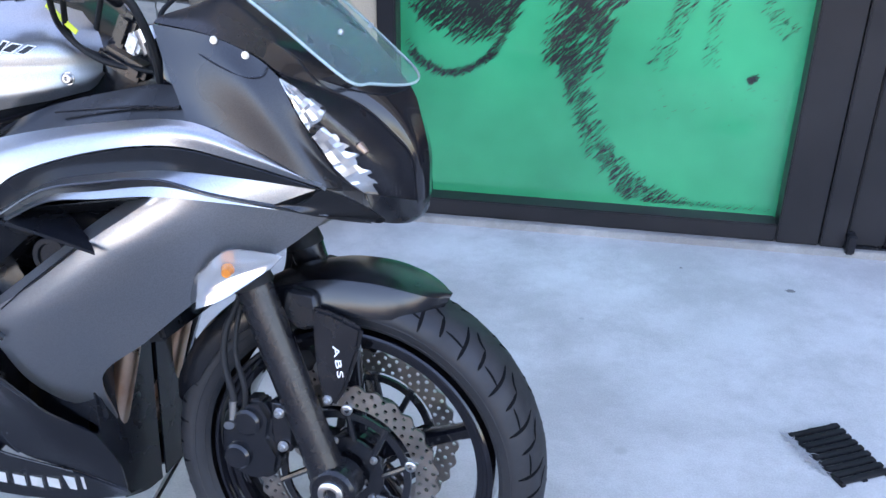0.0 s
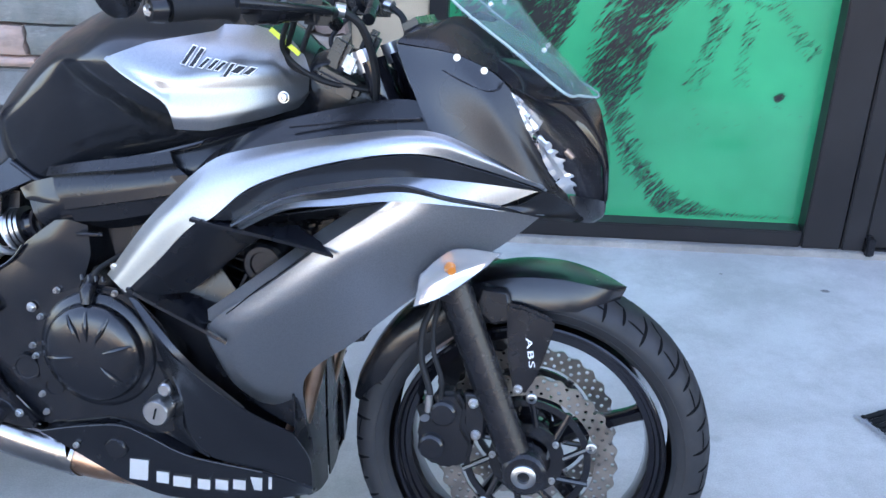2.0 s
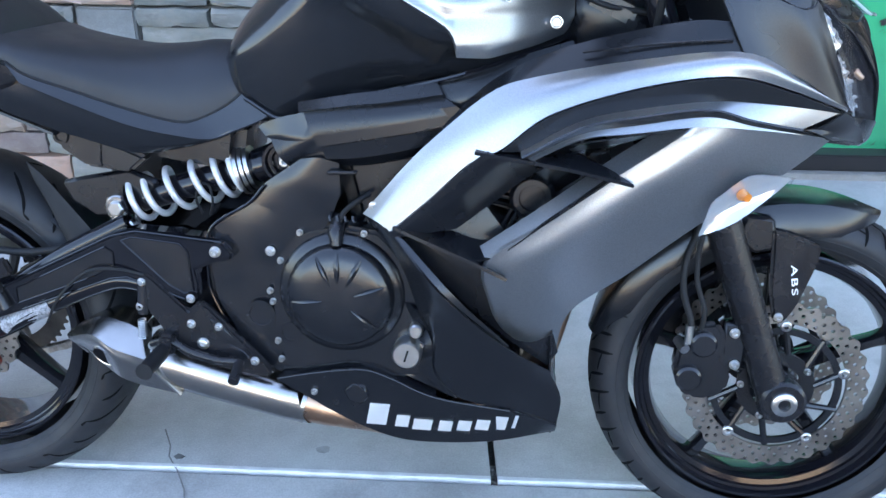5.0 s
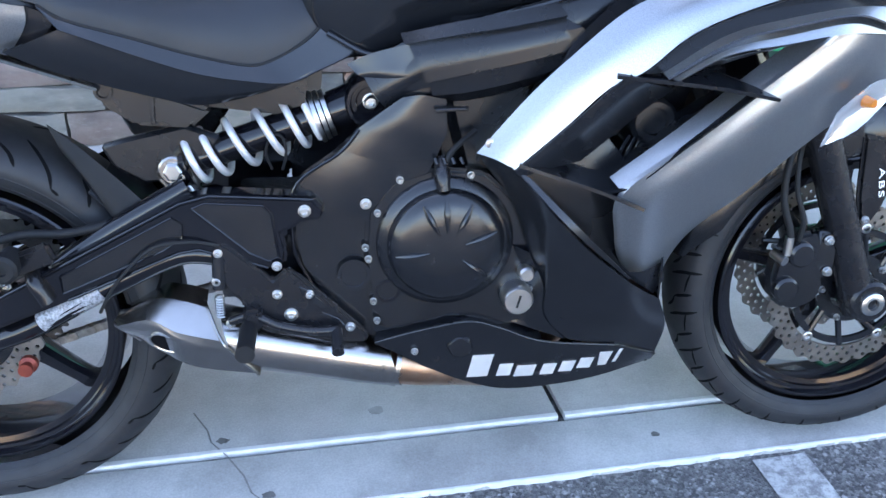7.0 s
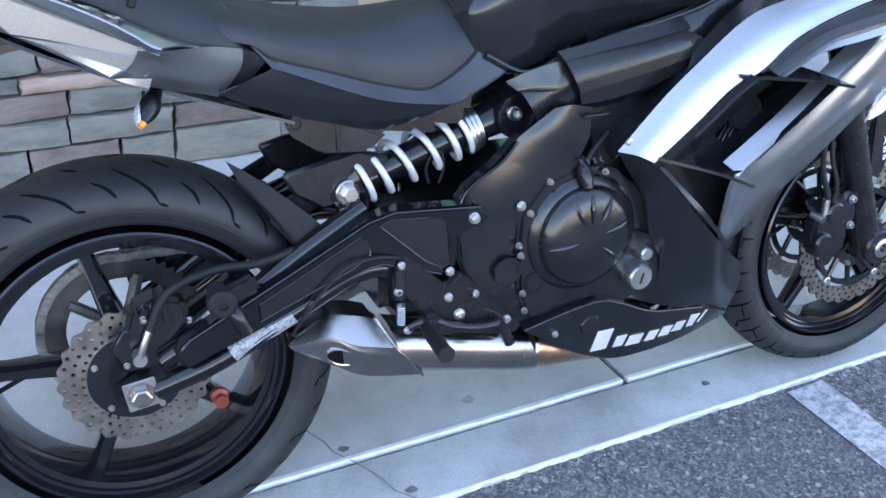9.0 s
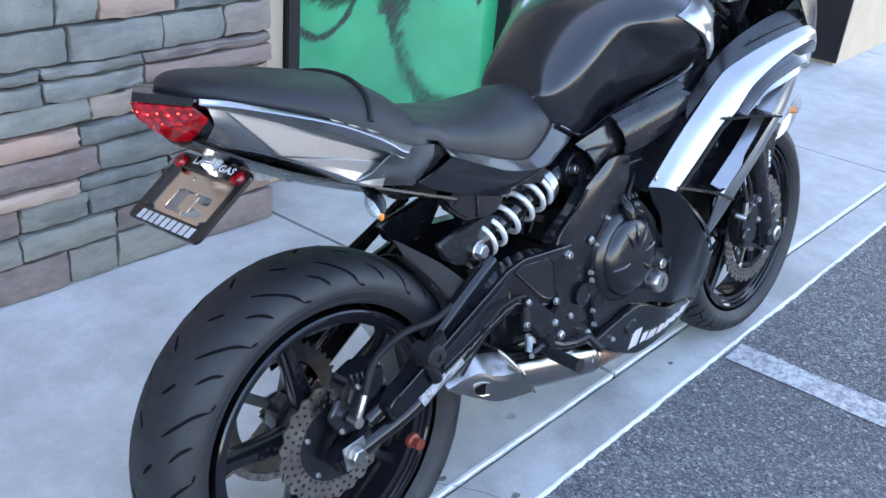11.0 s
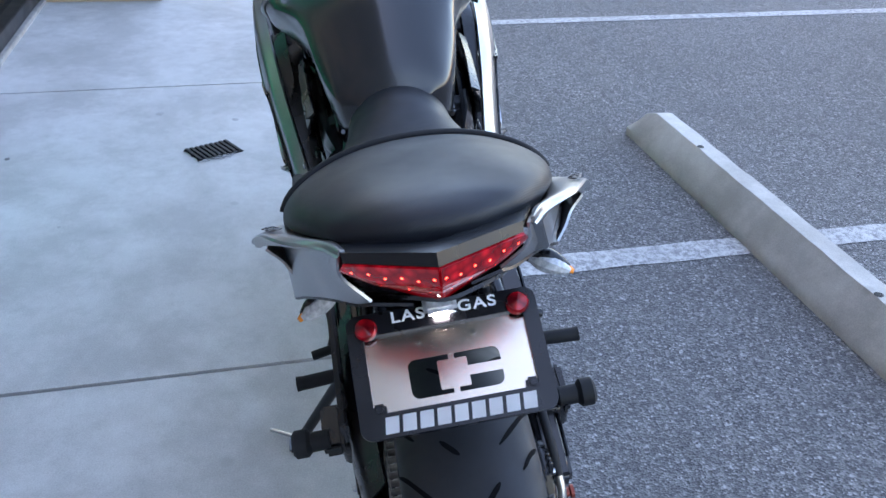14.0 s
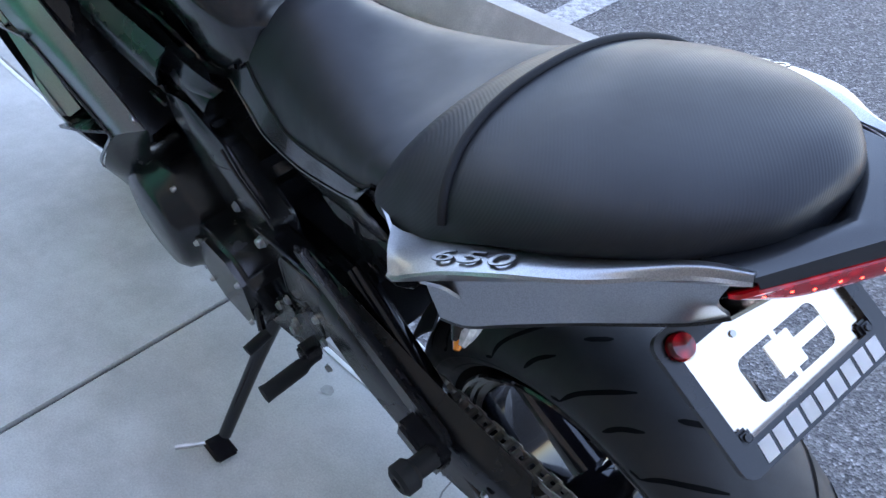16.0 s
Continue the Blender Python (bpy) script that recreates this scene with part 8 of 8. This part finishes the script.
# ---- handlebar, levers, mirrors ----
for s in (RIGHT, LEFT):
    bar = part("handlebar", tube(S([(1.10, 0.10, 0.985), (1.09, 0.17, 1.012), (1.03, 0.26, 1.010), (0.945, 0.350, 1.004)], s), 0.011, 12), BRACKET, bike)
    part("grip", tube(S([(1.012, 0.280, 1.010), (1.008, 0.285, 1.0095), (0.985, 0.310, 1.008), (0.955, 0.342, 1.005)], s), [0.022, 0.0165, 0.016, 0.0170], 18, 14, smooth=False), GRIP, bar, "black rubber grip")
    part("switch_housing", tube(S([(1.072, 0.205, 1.013), (1.030, 0.262, 1.011)], s), [0.023, 0.025, 0.024, 0.026], 18, 8), PLASTIC, bar)
    part("housing_band", tube(S([(1.052, 0.232, 1.0125), (1.047, 0.239, 1.012)], s), 0.0268, 18), GLOSS, bar)
    for k in range(5):
        part("grip_rib", tube(S([(0.965 + 0.007 * k, 0.331 - 0.0075 * k, 1.0215), (0.9675 + 0.007 * k, 0.336 - 0.0075 * k, 1.007)], s), 0.0018, 6), GRIP, bar)
    part("bar_end", tube(S([(0.950, 0.348, 1.004), (0.938, 0.362, 1.003)], s), [0.017, 0.015], 18), BRACKET, bar, "black bar end")
    bolt((0.940, s * 0.362, 1.003), 0.0095, s, bar, 0.004)
    if s == RIGHT:
        res = part("brake_reservoir", block((1.068, s * 0.192, 1.022), (0.060, 0.056, 0.060), 0.008, (0, 0, s * 40)), PLASTIC, bar, "black brake fluid reservoir")
        part("reservoir_window", block((1.058, s * 0.206, 1.016), (0.036, 0.036, 0.038), 0.004, (0, 0, s * 40)), GLOSS, res)
        part("reservoir_lid", block((1.068, s * 0.192, 1.0535), (0.056, 0.052, 0.006), 0.0025, (0, 0, s * 40)), PLASTIC, res)
    part("lever", tube(S([(1.118, 0.185, 1.004), (1.112, 0.230, 1.008), (1.085, 0.285, 1.012), (1.040, 0.335, 1.016)], s), [0.009, 0.006, 0.0055, 0.007], 10), PLASTIC, bar, "black lever")
    part("lever_perch", block((1.098, s * 0.196, 0.998), (0.045, 0.030, 0.022), 0.006, (0, 0, s * 40)), BRACKET, bar)
    part("riser", block((1.105, s * 0.095, 0.945), (0.028, 0.026, 0.05), 0.008, (0, 24, 0)), PLASTIC, bar, "black bar riser")
    part("hose_union", tube(S([(1.115, 0.165, 1.008), (1.128, 0.16, 1.006)], s), 0.010, 12), ZINC, bar)
    part("brake_line", tube(S([(1.126, 0.162, 1.005), (1.15, 0.15, 0.985), (1.165, 0.13, 0.93), (1.165, 0.11, 0.87)], s), 0.006, 8), GRIP, bar)
    part("clip_bracket", block((0.943, s * 0.357, 1.021), (0.022, 0.010, 0.052), 0.005, (0, -8, s * -40)), PLASTIC, bar)
    part("clip_screw", tube(S([(0.935, 0.360, 1.043), (0.930, 0.363, 1.046)], s), 0.005, 10), ZINC, bar)
    mir = part("bar_end_mirror", turned([(0, 0.0001), (0, 0.036), (0.004, 0.042), (0.010, 0.042), (0.016, 0.036), (0.020, 0.018), (0.020, 0.0001)], (0, 0, 0), 36), PLASTIC, bike, "round black bar-end mirror")
    for v in mir.data.vertices:
        v.co = Matrix.Rotation(radians(-90), 3, "Z") @ v.co
    mir.matrix_local = pose(0.914, -0.402, 1.034, 0, -8, -13) if s == RIGHT else pose(0.886, 0.405, 1.048, 0, 0, 47)
    gl = part("mirror_glass", turned([(0.0, 0.0001), (0.0, 0.0350), (0.0008, 0.0350)], (0, 0, 0), 36), MIRROR, mir, "round mirror glass")
    for v in gl.data.vertices:
        v.co = Matrix.Rotation(radians(-90), 3, "Z") @ v.co
    gl.matrix_local = pose(-0.0012, 0, 0)
    part("mirror_stem", tube(S([(0.940, 0.360, 1.038), (0.928, 0.385, 1.040), (0.908, 0.402, 1.040)], s), 0.005, 8), BRACKET, bar)
part("kill_switch", block((1.045, -0.238, 1.040), (0.012, 0.012, 0.010), 0.002), RED_LENS, bike, "red kill switch")
part("top_clamp", block((1.10, 0, 0.900), (0.075, 0.22, 0.026), 0.008, (0, 24, 0)), BRACKET, bike, "black top clamp")
part("yellow_tag", block((1.032, -0.130, 0.958), (0.055, 0.002, 0.007), 0.0, (0, 38, 0)), YELLOW, bike, "yellow-green cable tag")
for k, (y, b1) in enumerate(((-0.13, 0.02), (-0.11, 0.035), (0.12, 0.02), (-0.05, 0.05))):
    part("cable", tube([(1.06, y * 1.5, 1.0), (1.03, y, 0.965 - b1), (1.08, y * 0.9, 0.905), (1.16, y * 0.7, 0.89)], 0.0042, 8), GRIP, bike)
part("fork_top", tube([(1.137, -0.098, 0.950), (1.150, -0.098, 0.92)], 0.017, 18), ZINC, bike, "bright fork cap")
part("fork_top", tube([(1.137, 0.098, 0.950), (1.150, 0.098, 0.92)], 0.017, 18), ZINC, bike)
part("ignition_loom", block((1.125, -0.10, 0.930), (0.022, 0.03, 0.030), 0.005, (0, 24, 0)), LABEL, bike, "pale connector block")

# ---- another machine parked across the bays, of which the front wheel shows ----
def parked_bike(m):
    thing = tagged(new("parked_motorcycle"), "distant parked motorcycle with a pale spoked front wheel on the asphalt", "motorcycle")
    w = part("front_wheel", turned([(-0.05, 0.0), (-0.05, 0.03), (0.05, 0.03), (0.05, 0.0)], (0, 0, 0.30), 20), STEEL, thing, "pale alloy front wheel")
    prof = [(0.058 * math.sin(radians(a)), 0.225 + 0.075 * (0.45 + 0.55 * math.cos(radians(a)))) for a in range(-115, 116, 10)]
    part("tyre", turned(prof, (0, 0, 0.30), 64, closed=True), RUBBER, w)
    part("rim", turned([(-0.045, 0.226), (-0.045, 0.215), (-0.02, 0.20), (0.02, 0.20), (0.045, 0.215), (0.045, 0.226)], (0, 0, 0.30), 64, closed=True), STEEL, w)
    for k in range(6):
        a = radians(60 * k)
        part("spoke", tube([(0.025 * math.cos(a), 0, 0.30 + 0.025 * math.sin(a)), (0.205 * math.cos(a), 0, 0.30 + 0.205 * math.sin(a))], [0.014, 0.009], 8), STEEL, w)
    for s in (-1, 1):
        part("fork_leg", tube([(0.0, s * 0.09, 0.28), (-0.24, s * 0.09, 0.80)], 0.024, 12), BRACKET, thing)
    part("rear_wheel", turned(prof, (-1.40, 0, 0.30), 64, closed=True), RUBBER, thing)
    part("tank", body([(-0.95, 0.72, 0.80, 0.06, 0.08, 0.5), (-0.75, 0.72, 0.95, 0.12, 0.15, 0.5), (-0.5, 0.75, 1.0, 0.13, 0.17, 0.5), (-0.32, 0.82, 0.92, 0.06, 0.08, 0.5)], 24, 20), TANK_BLACK, thing)
    part("engine", block((-0.65, 0, 0.45), (0.55, 0.30, 0.42), 0.05), ENGINE, thing)
    part("seat", block((-1.15, 0, 0.78), (0.5, 0.24, 0.08), 0.03), SEAT, thing)
    part("swingarm", block((-1.1, 0.0, 0.34), (0.7, 0.24, 0.06), 0.015), FRAME_BLACK, thing)
    thing.matrix_world = m
    return thing


parked_bike(pose(2.50, -3.06, -0.012, 0, 0, 150))

# ---- stacked stone veneer, stone by stone ----
def stone_mesh(seed, w, h, kind):
    """A split-face stone: rounded edges, uneven face, its back at v = 0, its face towards -v."""
    rnd = random.Random(seed)
    bm = bmesh.new()
    d, nx, nz = 0.05, 7, 4
    def at(i, k):
        fx, fz = i / nx, k / nz
        x, z = (fx - 0.5) * w, (fz - 0.5) * h
        return x, z
    face = []
    jx = [rnd.uniform(-0.0045, 0.0045) for _ in range(nz + 1)]
    jz = [rnd.uniform(-0.0032, 0.0032) for _ in range(nx + 1)]
    for k in range(nz + 1):
        row = []
        for i in range(nx + 1):
            x, z = at(i, k)
            edge = (i in (0, nx)) + (k in (0, nz))
            inset = 0.002 if edge else 0.0
            x += (jx[k] if i in (0, nx) else rnd.uniform(-0.01, 0.01)) - (inset if i == nx else -inset if i == 0 else 0)
            z += (jz[i] if k in (0, nz) else rnd.uniform(-0.006, 0.006)) - (inset if k == nz else -inset if k == 0 else 0)
            y = -d + (0.005 if edge == 1 else 0.009 if edge == 2 else 0) + rnd.uniform(-0.004, 0.004)
            row.append(bm.verts.new((x, y, z)))
        face.append(row)
    for a, b in zip(face, face[1:]):
        for i in range(nx):
            bm.faces.new((a[i], a[i + 1], b[i + 1], b[i]))
    rim = [face[0][i] for i in range(nx + 1)] + [face[k][nx] for k in range(1, nz + 1)] + [face[nz][i] for i in range(nx - 1, -1, -1)] + [face[k][0] for k in range(nz - 1, 0, -1)]
    back = [bm.verts.new((v.co.x * 1.03, 0.0, v.co.z * 1.05)) for v in rim]
    n = len(rim)
    for i in range(n):
        bm.faces.new((rim[i], back[i], back[(i + 1) % n], rim[(i + 1) % n]))
    bmesh.ops.recalc_face_normals(bm, faces=bm.faces)
    me = bpy.data.meshes.new("stone")
    bm.to_mesh(me)
    bm.free()
    me.materials.append(STONES[kind])
    me.polygons.foreach_set("use_smooth", [True] * len(me.polygons))
    me.set_sharp_from_angle(angle=radians(44))
    return me


stone_rnd = random.Random(11)


def lay_stone(a, b, z0, z1, kind):
    me = stone_mesh(stone_rnd.randrange(10 ** 6), b - a - 0.005, z1 - z0 - 0.005, kind)
    ob = bpy.data.objects.new("stone", me)
    scene.collection.objects.link(ob)
    ob.parent = wall_front
    ob.matrix_local = pose((a + b) / 2, 1.216 + stone_rnd.uniform(-0.007, 0.005), (z0 + z1) / 2, stone_rnd.uniform(-2, 2), 0, stone_rnd.uniform(-1.5, 1.5))


def any_stone():
    return stone_rnd.choices("gsut", (5, 2, 3, 2))[0]


def course(z0, z1, *known):
    """One course: joints and kinds in turn where they are known, chance lengths on either side."""
    u = known[0] if known else -0.9
    while u > -2.4:
        w = stone_rnd.uniform(0.15, 0.42)
        lay_stone(u - w, u, z0, z1, any_stone())
        u -= w
    for a, kind, b in zip(known[0::2], known[1::2], known[2::2]):
        if kind != "-":
            lay_stone(a, b, z0, z1, kind)
    u = known[-1] if known else -0.9
    while u < 0.84:
        w = min(stone_rnd.uniform(0.14, 0.40), 0.886 + stone_rnd.uniform(-0.012, 0.014) - u)
        if 0.02 < 0.87 - u - w < 0.10:
            w = 0.886 + stone_rnd.uniform(-0.012, 0.014) - u
        lay_stone(u, u + w, z0, z1, any_stone())
        u += w


course(0.0, 0.106, -0.30, "g", -0.033, "u", 0.196, "g", 0.34, "g", 0.642, "u", 0.89)
course(0.106, 0.180, -0.36, "g", 0.078, "g", 0.345, "u", 0.585, "g", 0.72, "s", 0.885)
course(0.180, 0.256, -0.42, "u", 0.085, "g", 0.272, "g", 0.507, "u", 0.75, "s", 0.89)
course(0.256, 0.302, -0.35, "g", -0.022, "s", 0.250, "g", 0.52, "g", 0.70, "t", 0.878)
course(0.302, 0.380, -0.45, "g", 0.028, "u", 0.31, "g", 0.60, "g", 0.88)
course(0.380, 0.440, -0.40, "u", -0.006, "s", 0.262, "g", 0.55, "u", 0.70, "g", 0.884)
course(0.440, 0.508, -0.45, "g", -0.209, "-", -0.028, "g", 0.30, "t", 0.47, "g", 0.74, "s", 0.876)
course(0.508, 0.566, -0.62, "g", -0.326, "g", -0.209, "-", -0.034, "g", 0.178, "g", 0.46, "u", 0.882)
course(0.566, 0.600, -0.50, "s", -0.034, "g", 0.178, "g", 0.46, "u", 0.882)
course(0.600, 0.693, -0.55, "g", -0.250, "s", -0.063, "g", 0.255, "g", 0.52, "g", 0.72, "t", 0.888)
course(0.693, 0.777, -0.52, "g", -0.229, "g", 0.232, "g", 0.345, "s", 0.565, "g", 0.79, "u", 0.884)
course(0.777, 0.857, -0.60, "g", -0.270, "s", 0.045, "u", 0.160, "s", 0.409, "g", 0.559, "g", 0.80, "s", 0.88)
course(0.857, 0.940, -0.48, "s", -0.060, "g", 0.378, "g", 0.494, "g", 0.781, "g", 0.885)
z = 0.940
while z < 2.3:
    h = stone_rnd.choice((0.062, 0.075, 0.085, 0.095, 0.105))
    course(z, z + h)
    z += h


# fill round the wall box with narrow stones, then the box itself
def wall_box():
    u0, u1, z0, z1 = -0.203, -0.036, 0.436, 0.560
    thing = tagged(new("wall_box"), "grey square wall box cover with round lock in stone wall", "wall box")
    thing.matrix_world = SITE @ pose((u0 + u1) / 2, 1.176, (z0 + z1) / 2)
    part("cover", block((0, 0.012, 0), (u1 - u0, 0.03, z1 - z0), 0.006), SLATE, thing)
    part("frame", block((0, 0.030, 0), (u1 - u0 + 0.02, 0.03, z1 - z0 + 0.018), 0.004), MORTAR, thing)
    part("lock", turned([(-0.0005, 0.011), (-0.006, 0.010), (-0.008, 0.006), (-0.008, 0.0001)], (0.046, 0, -0.034), 20), ZINC, thing, "small round metal lock")


wall_box()
